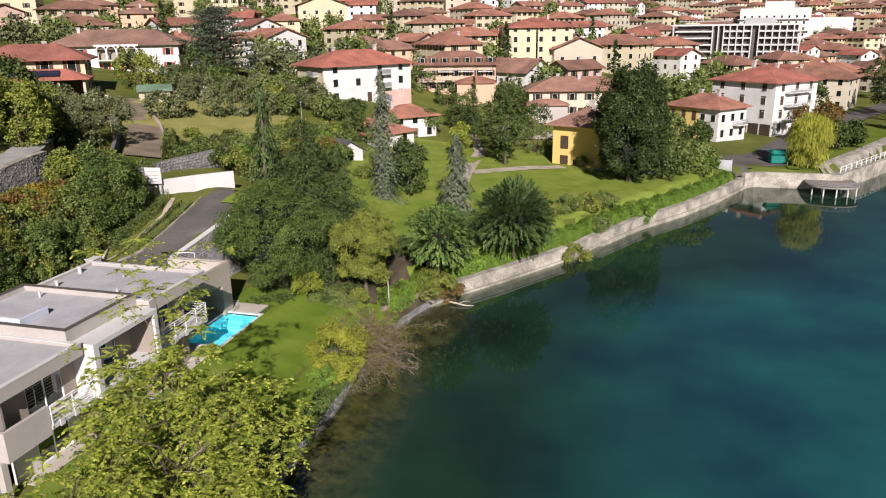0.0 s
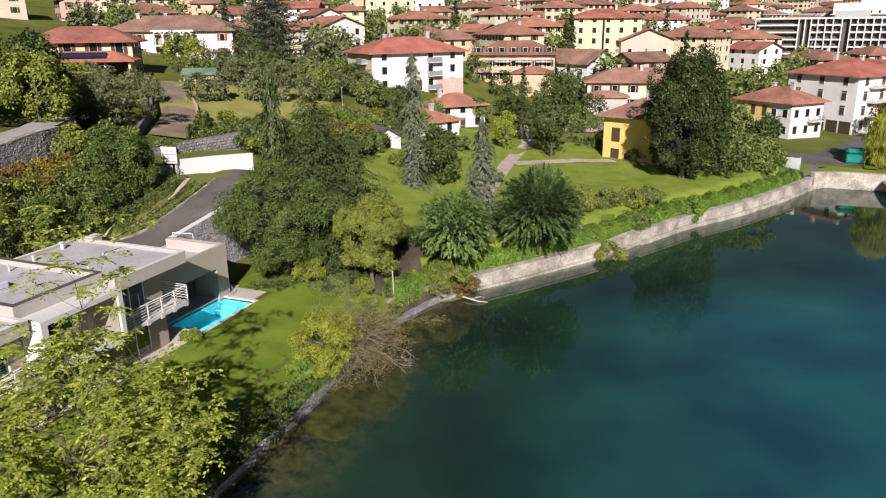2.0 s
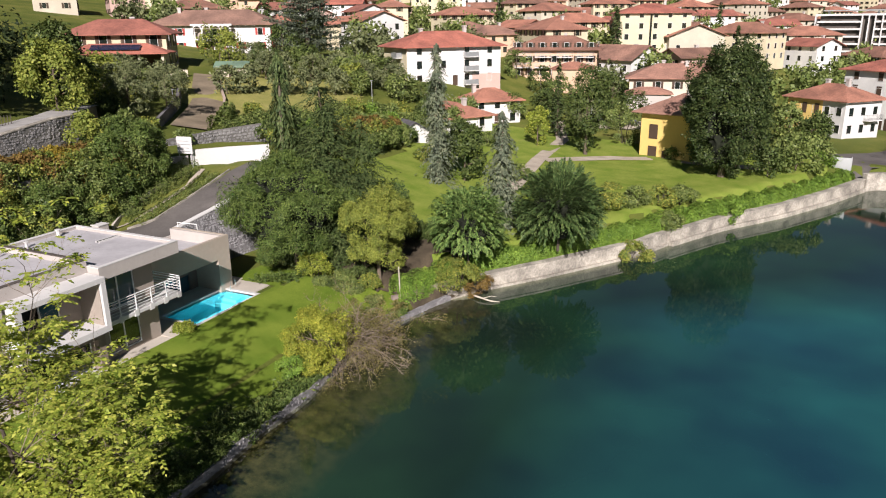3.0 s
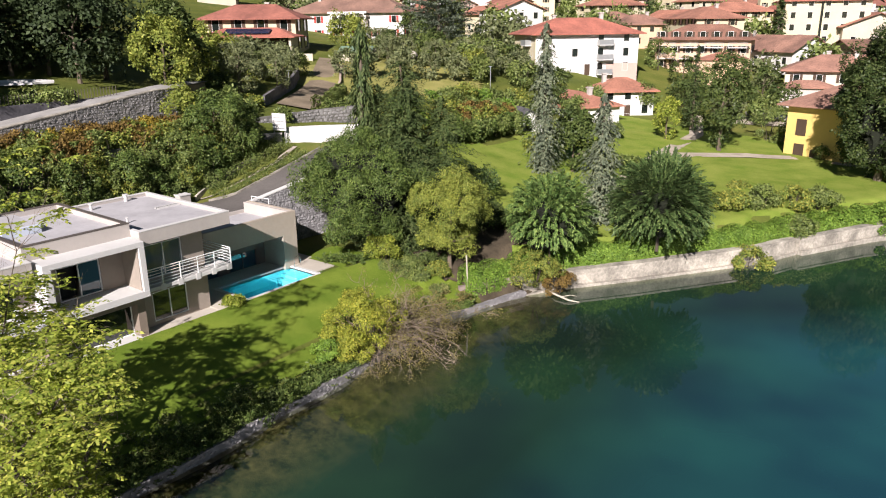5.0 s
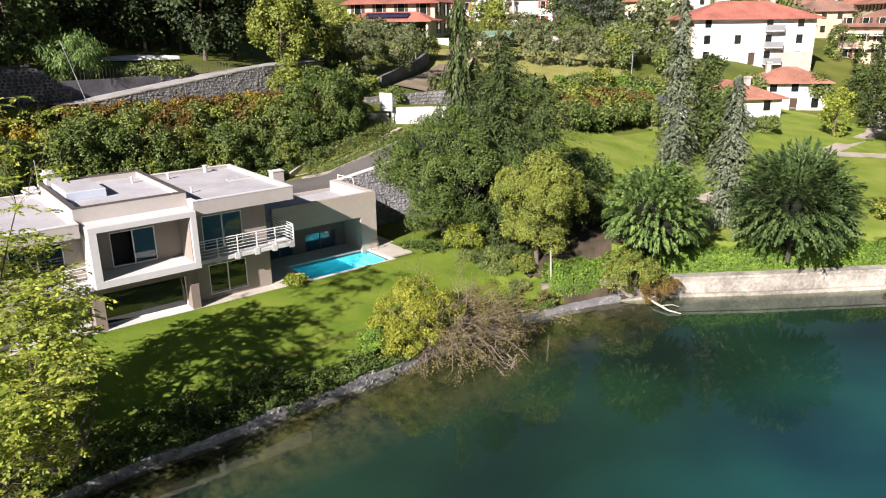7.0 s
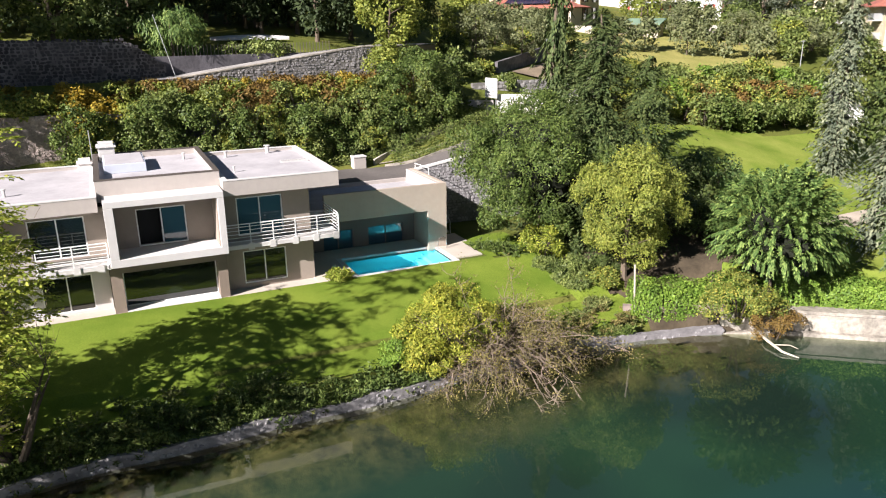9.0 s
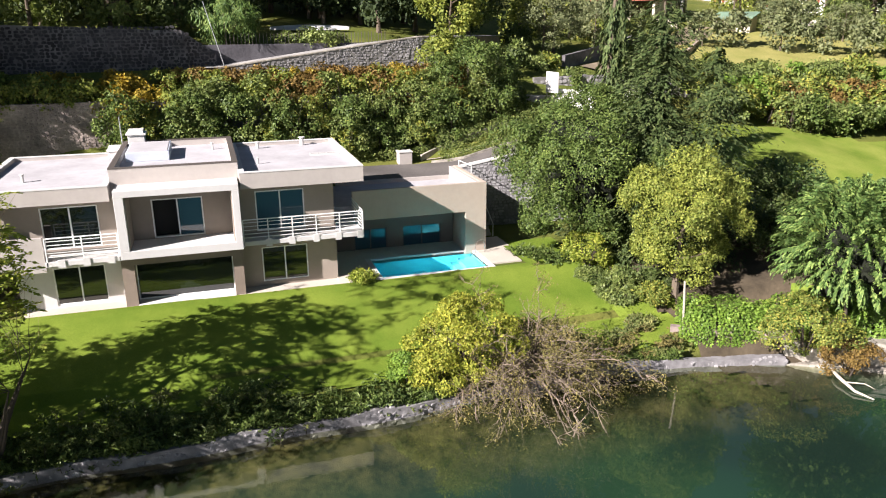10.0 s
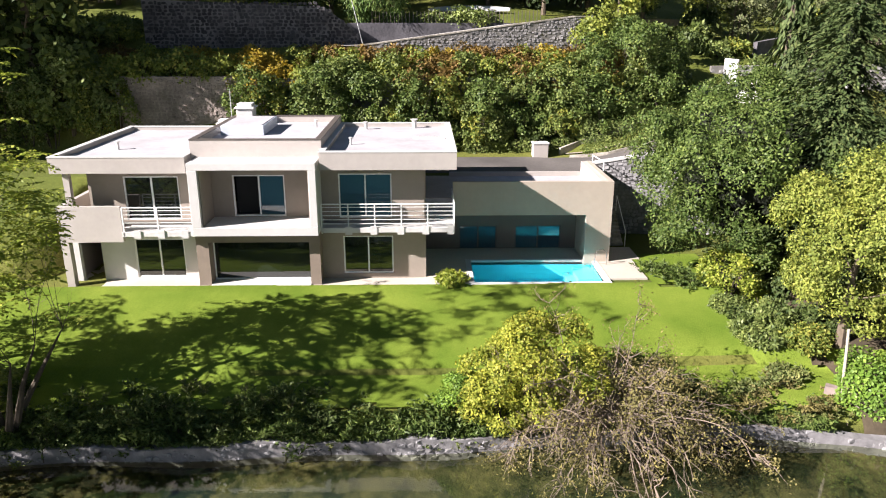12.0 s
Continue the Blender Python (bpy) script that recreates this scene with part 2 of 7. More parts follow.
LEAF_GREEN = foliage("broad_leaves", (0.044, 0.075, 0.019), (0.128, 0.174, 0.050), (0.253, 0.299, 0.105), 0.42, 0.32)
LEAF_DARK = foliage("dark_glossy_leaves", (0.024, 0.044, 0.013), (0.054, 0.081, 0.022), (0.113, 0.142, 0.047), 0.5, 0.14)
LEAF_MAGNOLIA = foliage("magnolia_leaves", (0.014, 0.028, 0.009), (0.034, 0.054, 0.016), (0.085, 0.105, 0.036), 0.45, 0.1)
LEAF_PINE = foliage("conifer_needles", (0.018, 0.034, 0.012), (0.053, 0.082, 0.028), (0.118, 0.145, 0.055), 0.6, 0.1)
LEAF_BLUE = foliage("blue_grey_needles", (0.048, 0.066, 0.042), (0.110, 0.138, 0.090), (0.215, 0.240, 0.160), 0.6, 0.1)
LEAF_YELLOW = foliage("yellow_green_leaves", (0.085, 0.127, 0.027), (0.188, 0.234, 0.047), (0.33, 0.345, 0.085), 0.5, 0.35)
LEAF_LIME = foliage("lime_leaves", (0.075, 0.125, 0.020), (0.215, 0.275, 0.042), (0.420, 0.430, 0.100), 0.45, 0.42)
LEAF_MIX = foliage("mixed_autumn_leaves", (0.055, 0.088, 0.020), (0.141, 0.192, 0.041), (0.372, 0.335, 0.073), 0.5, 0.3)
LEAF_RUST = foliage("rusty_creeper", (0.075, 0.047, 0.018), (0.142, 0.096, 0.03), (0.23, 0.17, 0.05), 0.6, 0.25)
LEAF_OLIVE = foliage("olive_leaves", (0.060, 0.078, 0.032), (0.120, 0.145, 0.066), (0.200, 0.220, 0.115), 0.5, 0.2)
LEAF_WEED = foliage("rank_weeds", (0.055, 0.080, 0.026), (0.125, 0.160, 0.050), (0.26, 0.26, 0.11), 0.6, 0.28)
LEAF_HEDGE = foliage("hedge_leaves", (0.056, 0.108, 0.020), (0.122, 0.215, 0.034), (0.225, 0.330, 0.066), 0.4, 0.3)
LEAF_YEW = foliage("yew_needles", (0.014, 0.034, 0.010), (0.056, 0.099, 0.032), (0.160, 0.210, 0.075), 0.45, 0.1)
LEAF_DRY = foliage("withered_leaves", (0.075, 0.075, 0.028), (0.145, 0.135, 0.050), (0.25, 0.22, 0.085), 0.7, 0.25)
LEAF_PLUME = foliage("fresh_yew_needles", (0.022, 0.052, 0.015), (0.085, 0.15, 0.040), (0.25, 0.33, 0.10), 0.45, 0.15)
LEAF_GOLD = foliage("golden_creeper", (0.17, 0.13, 0.02), (0.30, 0.23, 0.035), (0.42, 0.34, 0.06), 0.5, 0.3)
STONE_WARM = surface("pinkish_old_stone", (0.30, 0.25, 0.225), 0.95, big=0.6, small=5, vary=0.45, each=0.35, bump=0.6)
BARK_DARK = surface("dark_bark", (0.075, 0.06, 0.045), 0.95, small=9, vary=0.4, bump=0.6)
# Leaf colour lowered to carry the dense shade of the upper wood
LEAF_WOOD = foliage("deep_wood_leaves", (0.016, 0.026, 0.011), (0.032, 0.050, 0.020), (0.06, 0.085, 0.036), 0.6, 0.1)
LEAF_LAUREL = foliage("laurel_leaves", (0.022, 0.042, 0.010), (0.070, 0.112, 0.027), (0.175, 0.225, 0.068), 0.45, 0.2)
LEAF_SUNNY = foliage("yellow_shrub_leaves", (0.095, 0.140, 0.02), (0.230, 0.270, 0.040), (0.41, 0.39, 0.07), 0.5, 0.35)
# Near-black tone for the shade deep inside the crowns
INNER_SHADE = surface("shaded_twigs", (0.013, 0.016, 0.008), 0.95, small=5, vary=0.5, bump=0.6)

# ---- lie of the land ----
WATER = 0.7
SHORE_Y = [-400, 31, 50, 59, 65, 68.5, 72, 78.4, 90, 95.3, 104, 114.2, 124.4, 135.5, 137.6, 138.2, 157, 174.5, 230, 400, 3000]
SHORE_X = [-19, -19.6, -20.2, -20.9, -20.2, -19, -17.2, -12.5, -5, -3, 1.8, 8.8, 14.4, 19.3, 21.0, 35.2, 47.6, 57.6, 88, 176, 1500]
GX = [-600, -240, -110, -80, -58, -54, -50, -43, -30, -15, 5, 30, 90]
GY = [0, 56, 72, 95, 140, 210, 290, 420, 750, 1600]
GZ = [[130, 45, 26, 19, 15, 12.6, 7.3, 7.2, 3.6, 2.2, 2, 2, 2],
      [130, 45, 26, 19, 15.4, 13, 7.5, 7.3, 3.7, 2.2, 2, 2, 2],
      [125, 42, 24, 17, 13.6, 12, 10.9, 10.4, 4.4, 3.2, 2.6, 2, 2],
      [120, 40, 21.5, 16, 12, 11, 9.4, 7.4, 5.0, 4.0, 3.4, 2.6, 2],
      [115, 38, 20.5, 17, 13.6, 11.6, 8.2, 6.8, 5.6, 4.5, 4.1, 3.6, 3],
      [110, 36, 17.5, 17, 16, 15.6, 15, 14.2, 12, 9, 6, 3.8, 3],
      [115, 42, 23, 21, 20, 19.5, 19, 18.5, 17, 15, 12, 7, 4],
      [150, 64, 40, 37, 34, 33, 32, 31, 28, 25, 20, 12, 6],
      [260, 130, 70, 62, 58, 58, 58, 57, 56, 55, 52, 48, 40],
      [520, 420, 380, 360, 350, 350, 350, 350, 350, 340, 330, 320, 300]]


def land(x, y):
    x, y = np.asarray(x, float), np.asarray(y, float)
    gz = np.array(GZ)
    i = np.clip(np.searchsorted(GX, x) - 1, 0, len(GX) - 2)
    j = np.clip(np.searchsorted(GY, y) - 1, 0, len(GY) - 2)
    gx, gy = np.array(GX, float), np.array(GY, float)
    u = np.clip((x - gx[i]) / (gx[i + 1] - gx[i]), 0, 1)
    v = np.clip((y - gy[j]) / (gy[j + 1] - gy[j]), 0, 1)
    return (gz[j, i] * (1 - u) + gz[j, i + 1] * u) * (1 - v) + (gz[j + 1, i] * (1 - u) + gz[j + 1, i + 1] * u) * v

# ---- builders ----


def shore_x(y):
    return np.interp(y, SHORE_Y, SHORE_X)


def inland(x, y):
    """Metres inland of the waterline; negative over the lake."""
    return (shore_x(y) - np.asarray(x, float)) * 0.88


def drive_z(y):
    return np.interp(y, [40, 56, 59, 71, 75], [7.25, 7.3, 7.5, 10.6, 10.9])


def ground_z(x, y):
    x, y = np.asarray(x, float), np.asarray(y, float)
    z = land(x, y)
    # the villa's level plot, dug into the slope, and the yard behind it
    edge = np.where(y < 57.6, -41.4, -40.9)
    plot = (y > 26) & (y < 60) & (x > edge) & (x < -30.6)
    z = np.where(plot, 3.5, z)
    slope = np.interp(-x, [20.4, 22, 30.6], [1.9, 2.15, 3.5])
    keep = np.clip((74 - y) / 14, 0, 1)
    keep = keep * keep * (3 - 2 * keep) * (y > 22)
    z = np.where(x >= -30.6, slope * keep + z * (1 - keep), z)
    yard = (x <= edge) & (x > -48.6) & (y < 76) & (y > 20)
    z = np.where(yard, drive_z(y), z)
    # below the driveway's retaining wall
    garden = (x > -40.9) & (x < -30.6) & (y >= 60) & (y < 76)
    z = np.where(garden, np.interp(-x, [30.6, 40], [3.5, 3.6]), z)
    z = np.where((x > -35.2) & (x < -31.44) & (y > 49.6) & (y < 56.76), 1.8, z)
    # level under the ramp
    shelf = (x < -54.9) & (x > -59.4) & (y > 38.5) & (y < 62)
    z = np.where(shelf, np.minimum(z, np.interp(y, [20, 42, 54, 62], [14.3, 14.6, 16.2, 16.8])), z)
    s = inland(x, y) - np.interp(y, [68.5, 70.5, 134, 138], [0.6, 0.95, 0.95, 0.6])
    bank = np.where(y < 69.5, 1.75, 1.95)
    z = np.where(s < 3, np.minimum(z, bank + np.clip(s, 0, 3) * 0.12), z)
    # Depth stretched along the quay so dark water imitates the trees' reflection there
    bed = WATER - np.interp(-s / (1 + 0.8 * np.clip((y - 72) / 20, 0, 1)), [0, 0.5, 3, 6, 10, 19, 32], [0.0, 0.28, 0.75, 1.7, 3.8, 8.0, 11.0]) - np.clip((y - 66) / 8, 0, 1) * 1.8 * np.clip(-s / 2.5, 0, 1)
    f = np.clip((s + 0.35) / 0.7, 0, 1)
    return bed * (1 - f) + z * f


def gz(x, y):
    return float(ground_z(x, y))


def mesh_ob(name, bm, material, parent=None, label=""):
    me = bpy.data.meshes.new(name)
    bm.to_mesh(me)
    bm.free()
    for m in (material if isinstance(material, (list, tuple)) else [material]):
        me.materials.append(m)
    ob = new(name, me)
    if parent:
        ob.parent = parent
    if label:
        ob["label"] = label
    return ob


def part(name, bm, material, parent, label=""):
    return mesh_ob(name, bm, material, parent, label)


def thing(name, at, label, category, group="", kind="", rz=0.0):
    ob = new(name)
    ob.empty_display_size = 0.3
    ob.matrix_world = pose(*at, 0, 0, rz)
    return tagged(ob, label, category, group, kind)


def box(bm, x0, x1, y0, y1, z0, z1, mi=0, bevel=0.0):
    vs = [bm.verts.new((x, y, z)) for z in (z0, z1) for x, y in ((x0, y0), (x1, y0), (x1, y1), (x0, y1))]
    fs = []
    for q in ((3, 2, 1, 0), (4, 5, 6, 7), (0, 1, 5, 4), (1, 2, 6, 5), (2, 3, 7, 6), (3, 0, 4, 7)):
        f = bm.faces.new([vs[i] for i in q])
        f.material_index = mi
        fs.append(f)
    if bevel:
        es = list({e for f in fs for e in f.edges})
        bmesh.ops.bevel(bm, geom=es, offset=bevel, segments=1, affect="EDGES")
    return fs


def boxes(*dims, bevel=0.0):
    bm = bmesh.new()
    for d in dims:
        box(bm, *d, bevel=bevel)
    return bm


def tube(bm, pts, radii, sides=6, mi=0):
    rings = []
    for i, p in enumerate(pts):
        p = Vector(p)
        d = (Vector(pts[min(i + 1, len(pts) - 1)]) - Vector(pts[max(i - 1, 0)])).normalized()
        a = d.cross(Vector((0.31, 0.17, 0.93)) if abs(d.z) < 0.9 else Vector((1, 0, 0))).normalized()
        b = d.cross(a)
        r = radii[i] if isinstance(radii, (list, tuple)) else radii
        rings.append([bm.verts.new(p + (a * math.cos(t) + b * math.sin(t)) * r) for t in [2 * math.pi * k / sides for k in range(sides)]])
    for r0, r1 in zip(rings, rings[1:]):
        for k in range(sides):
            f = bm.faces.new((r0[k], r0[(k + 1) % sides], r1[(k + 1) % sides], r1[k]))
            f.material_index = mi
    for ring, flip in ((rings[0], True), (rings[-1], False)):
        f = bm.faces.new(ring[::-1] if flip else ring)
        f.material_index = mi


def raw_mesh(name, verts, quads, material, parent=None, label="", smooth=False):
    """A mesh straight from arrays of corners and quads."""
    me = bpy.data.meshes.new(name)
    nv, nq = len(verts), len(quads)
    me.vertices.add(nv)
    me.vertices.foreach_set("co", np.asarray(verts, np.float32).ravel())
    me.loops.add(nq * 4)
    me.loops.foreach_set("vertex_index", np.asarray(quads, np.int32).ravel())
    me.polygons.add(nq)
    me.polygons.foreach_set("loop_start", np.arange(0, nq * 4, 4, dtype=np.int32))
    if smooth:
        me.polygons.foreach_set("use_smooth", np.ones(nq, bool))
    me.update(calc_edges=True)
    me.validate()
    for m in (material if isinstance(material, (list, tuple)) else [material]):
        me.materials.append(m)
    ob = new(name, me)
    if parent:
        ob.parent = parent
    if label:
        ob["label"] = label
    return ob


def leaves(centres, along, face, length, width):
    """Corners and quads of leaf blades: rhombs that lie along one way and face another, a little folded."""
    a = along / np.maximum(np.linalg.norm(along, axis=1, keepdims=True), 1e-6)
    s = np.cross(a, face)
    s /= np.maximum(np.linalg.norm(s, axis=1, keepdims=True), 1e-6)
    f = np.cross(s, a)
    L, W = np.asarray(length).reshape(-1, 1), np.asarray(width).reshape(-1, 1)
    v = np.stack([centres - a * L * 0.5, centres + s * W * 0.5 + f * W * 0.15, centres + a * L * 0.5, centres - s * W * 0.5 + f * W * 0.15], 1)
    return v.reshape(-1, 3), np.arange(len(centres) * 4).reshape(-1, 4)


def unit(v):
    return v / np.maximum(np.linalg.norm(v, axis=-1, keepdims=True), 1e-6)


def ball(rng, n):
    return unit(rng.normal(size=(n, 3)))


def lobed_crown(rng, rx, ry, rz, lobes, per, leaf, lobe_r=0.32, aspect=0.6, hang=0.0, lift=0.25, spray=8):
    """Leaf blades in small flat sprays on the outsides of many lobes that fill an uneven crown centred on the origin."""
    d = ball(rng, lobes)
    d[:, 2] = np.abs(d[:, 2]) * np.where(rng.random(lobes) < 0.68, 1, -1)
    rad = rng.uniform(0.25, 1.0, (lobes, 1)) ** 0.4
    c = d * rad * np.array([rx, ry, rz])
    lr = rng.uniform(0.5, 1.35, (lobes, 1)) * lobe_r
    sprays = max(2, per // spray)
    lobe = np.repeat(np.arange(lobes), sprays)
    o = ball(rng, lobes * sprays)
    inward = (o * d[lobe]).sum(1) + 0.35 * o[:, 2] < -0.3
    o = np.where(inward[:, None], -o, o)
    shell = rng.uniform(0.68, 1.14, (len(o), 1)) + 0.14 * (rng.random((len(o), 1)) < 0.12)
    size = np.array([rx, ry, rz]) * 0.5 + min(rx, ry, rz) * 0.5
    at = c[lobe] + o * lr[lobe] * size * shell
    ax = unit(o + np.array([0, 0, lift * 1.4]) + rng.normal(size=o.shape) * 0.28)
    k = np.repeat(np.arange(len(at)), spray)
    off = rng.normal(size=(len(k), 3))
    off -= ax[k] * ((off * ax[k]).sum(1)[:, None] * 0.65)
    p = at[k] + off * leaf * 0.85
    nrm = unit(ax[k] + off * 0.16 + rng.normal(size=off.shape) * 0.26)
    al = unit(off) + rng.normal(size=off.shape) * 0.4 + np.array([0, 0, -hang])
    ln = leaf * rng.uniform(0.65, 1.35, len(p))
    return p, al, nrm, ln, ln * aspect


def trunk_bm(rng, height, r, spread, limbs=7, lean=(0, 0), start=0.3, sides=7):
    """A tapered trunk with limbs that reach up and out into the crown; foot at the origin."""
    bm = bmesh.new()
    pts, rad = [], []
    for i in range(6):
        f = i / 5
        pts.append((lean[0] * f + rng.normal() * 0.04 * height * f * 0.4, lean[1] * f + rng.normal() * 0.04 * height * f * 0.4, height * f))
        rad.append(r * (1 - 0.75 * f) * (1.25 if i == 0 else 1))
    tube(bm, pts, rad, sides)
    for k in range(limbs):
        f = start + (0.9 - start) * (k + 0.5) / limbs
        j = min(int(f * 5), 4)
        base = Vector(pts[j]).lerp(Vector(pts[j + 1]), f * 5 - j)
        a = k * 2.4 + rng.uniform(-0.4, 0.4)
        reach = spread * rng.uniform(0.55, 0.95) * (1.1 - 0.5 * f)
        up = reach * rng.uniform(0.35, 0.8)
        q = [base, base + Vector((math.cos(a) * reach * 0.5, math.sin(a) * reach * 0.5, up * 0.35)), base + Vector((math.cos(a + 0.2) * reach, math.sin(a + 0.2) * reach, up))]
        tube(bm, q, [r * 0.42 * (1 - f * 0.5), r * 0.25 * (1 - f * 0.5), r * 0.08], 5)
    return bm


def broad_tree(name, at, height, rx, ry, label, leaf_mat, seed, lobes=46, per=150, leaf=0.42, foot=0.22, trunk_r=None, lobe_r=0.3, bark=None, kind_word="tree", group="", aspect=0.6, hang=0.0, lift=0.25, taper=0.0):
    """A broad-leaved tree: tapered trunk with limbs, crown of lobes of leaves with gaps. foot: share of the height that is bare."""
    rng = np.random.default_rng(seed)
    t = thing(name, at, label, kind_word, group)
    part("trunk", trunk_bm(rng, height * 0.8, trunk_r or height * 0.022, min(rx, ry) * 0.9), bark or BARK, t)
    rz = height * (1 - foot) / 2
    p, al, nr, ln, w = lobed_crown(rng, rx * 0.88, ry * 0.88, rz * 0.9, lobes, per, leaf, lobe_r, aspect, hang, lift)
    p[:, 2] += height - rz
    p[:, :2] *= (1.0 + taper * (0.35 - np.clip(p[:, 2:] / height, 0, 1)))
    v, q = leaves(p, al, nr, ln, w)
    raw_mesh("crown", v, q, leaf_mat, t)
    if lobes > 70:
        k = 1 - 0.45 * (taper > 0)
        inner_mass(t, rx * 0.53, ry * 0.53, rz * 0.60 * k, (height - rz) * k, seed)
    return t


def spruce_tree(name, at, height, r, label, leaf_mat, seed, whorls=30, arms=11, per=16, leaf=0.5, droop=0.35, foot=0.06, power=0.85, group="", tops=(), ragged=0.3, strip=0.42):
    """A conifer: whorls of drooping arms with sprays of needles, narrowing to the tip; tops: further leaders (dx, dy, height, radius)."""
    rng = np.random.default_rng(seed)
    t = thing(name, at, label, "tree", group)
    part("trunk", trunk_bm(rng, height * 0.98, height * 0.016, r * 0.4, limbs=4), BARK, t)
    P, A, N = [], [], []
    for dx, dy, top, rad in ((0.0, 0.0, height, r), *tops):
        rows = max(8, int(whorls * top / height))
        for i in range(rows):
            f = (i + rng.uniform(0, 0.8)) / rows
            z = top * (foot + (1 - foot) * f)
            reach = rad * (1 - f) ** power * rng.uniform(1 - ragged, 1 + ragged * 0.5) + 0.12
            for k in range(max(4, int(arms * (1 - f * 0.5)))):
                a = rng.uniform(0, 2 * math.pi)
                rr = reach * rng.uniform(1 - ragged * 1.2, 1 + ragged * 0.6)
                u = np.sort(rng.uniform(0.15, 1.0, per))
                out = np.array([math.cos(a), math.sin(a), 0])
                side = np.array([-math.sin(a), math.cos(a), 0])
                base = np.array([dx, dy, z + rng.uniform(-0.2, 0.2)]) + out * (u * rr)[:, None] + side * (rng.normal(size=per) * 0.17 * rr * (1.2 - u))[:, None]
                base[:, 2] -= droop * rr * u ** 1.5 + np.abs(rng.normal(size=per)) * 0.6 * leaf
                P.append(base)
                A.append(out + side * rng.normal(size=(per, 1)) * 0.6 + np.array([0, 0, -droop * 1.2]) + rng.normal(size=(per, 3)) * 0.15)
                N.append(np.tile([0, 0, 1.0], (per, 1)) + out * 0.5 + rng.normal(size=(per, 3)) * 0.3)
    P, A, N = np.concatenate(P), np.concatenate(A), np.concatenate(N)
    P[:, 2] = np.maximum(P[:, 2], 0.05)
    ln = leaf * rng.uniform(0.7, 1.3, len(P))
    v, q = leaves(P, A, N, ln, ln * strip)
    raw_mesh("crown", v, q, leaf_mat, t)
    return t


def spray_tree(name, at, height, rx, label, leaf_mat, seed, sprays=300, per=60, leaf=0.3, up=0.35, low=0.25, group=""):
    """A bushy evergreen of separate feathery plumes that arch out of its middle, with dark gaps between them."""
    rng = np.random.default_rng(seed)
    t = thing(name, at, label, "tree", group)
    part("trunk", trunk_bm(rng, height * 0.75, height * 0.014, rx * 0.6), BARK_DARK, t)
    c = np.array([0, 0, height * 0.45])
    d = ball(rng, sprays)
    d[:, 2] = np.where(d[:, 2] < -low, -d[:, 2], d[:, 2])
    wob = 0.92 + 0.07 * np.sin(d[:, 0] * 5 + seed) * np.cos(d[:, 1] * 4) + rng.uniform(-0.13, 0.1, sprays)
    tip = d * np.column_stack([rx * wob, rx * wob, np.where(d[:, 2] > 0, height * 0.53, height * 0.44) * wob])
    start = tip * rng.uniform(0.42, 0.68, (sprays, 1))
    run = tip - start
    reach = np.linalg.norm(run, axis=1)[:, None, None]
    u = rng.random((sprays, per, 1)) ** 0.75
    rise = up * (1.6 * u - 1.9 * u * u) + (up > 0.3) * 0.3 * u
    way = unit(run)[:, None] + np.array([0, 0, 1.0]) * up * (1.6 - 3.8 * u)
    side = unit(np.cross(run, np.array([0, 0, 1.0]) + rng.normal(size=(sprays, 3)) * 0.3))[:, None]
    k = np.clip(rng.normal(size=(sprays, per, 1)), -1.8, 1.8)
    p = start[:, None] + run[:, None] * u + side * k * reach * 0.085 * (1.12 - u) + rng.normal(size=(sprays, per, 3)) * 0.03
    p = p + np.array([0, 0, 1.0]) * (rise * reach - 0.05 * k * k * reach)
    al = way + side * k * 0.7 + rng.normal(size=p.shape) * 0.1
    nr = np.cross(side, way) + np.zeros_like(p)
    nr = np.where(nr[..., 2:] < 0, -nr, nr) + side * k * 0.3 + rng.normal(size=p.shape) * 0.2
    p, al, nr = (a.reshape(-1, 3) for a in (p + c, al, nr))
    p[:, 2] = np.maximum(p[:, 2], 0.1)
    ln = leaf * rng.uniform(0.7, 1.3, len(p))
    v, q = leaves(p, al, nr, ln, ln * 0.34)
    raw_mesh("crown", v, q, leaf_mat, t)
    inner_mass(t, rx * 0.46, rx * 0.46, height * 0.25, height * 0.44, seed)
    return t


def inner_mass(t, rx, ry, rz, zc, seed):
    """An added near-black lump that stands in for the shade inside a crown, lumpy like the crown itself."""
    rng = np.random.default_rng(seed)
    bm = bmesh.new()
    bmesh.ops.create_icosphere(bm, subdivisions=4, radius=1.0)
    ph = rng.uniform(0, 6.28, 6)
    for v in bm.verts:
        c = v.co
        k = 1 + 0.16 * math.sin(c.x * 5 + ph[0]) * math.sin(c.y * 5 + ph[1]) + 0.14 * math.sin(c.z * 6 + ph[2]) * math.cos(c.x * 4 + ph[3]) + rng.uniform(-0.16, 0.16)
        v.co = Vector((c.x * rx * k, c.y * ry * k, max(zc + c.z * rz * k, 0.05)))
    return part("inner_twig_mass", bm, INNER_SHADE, t)


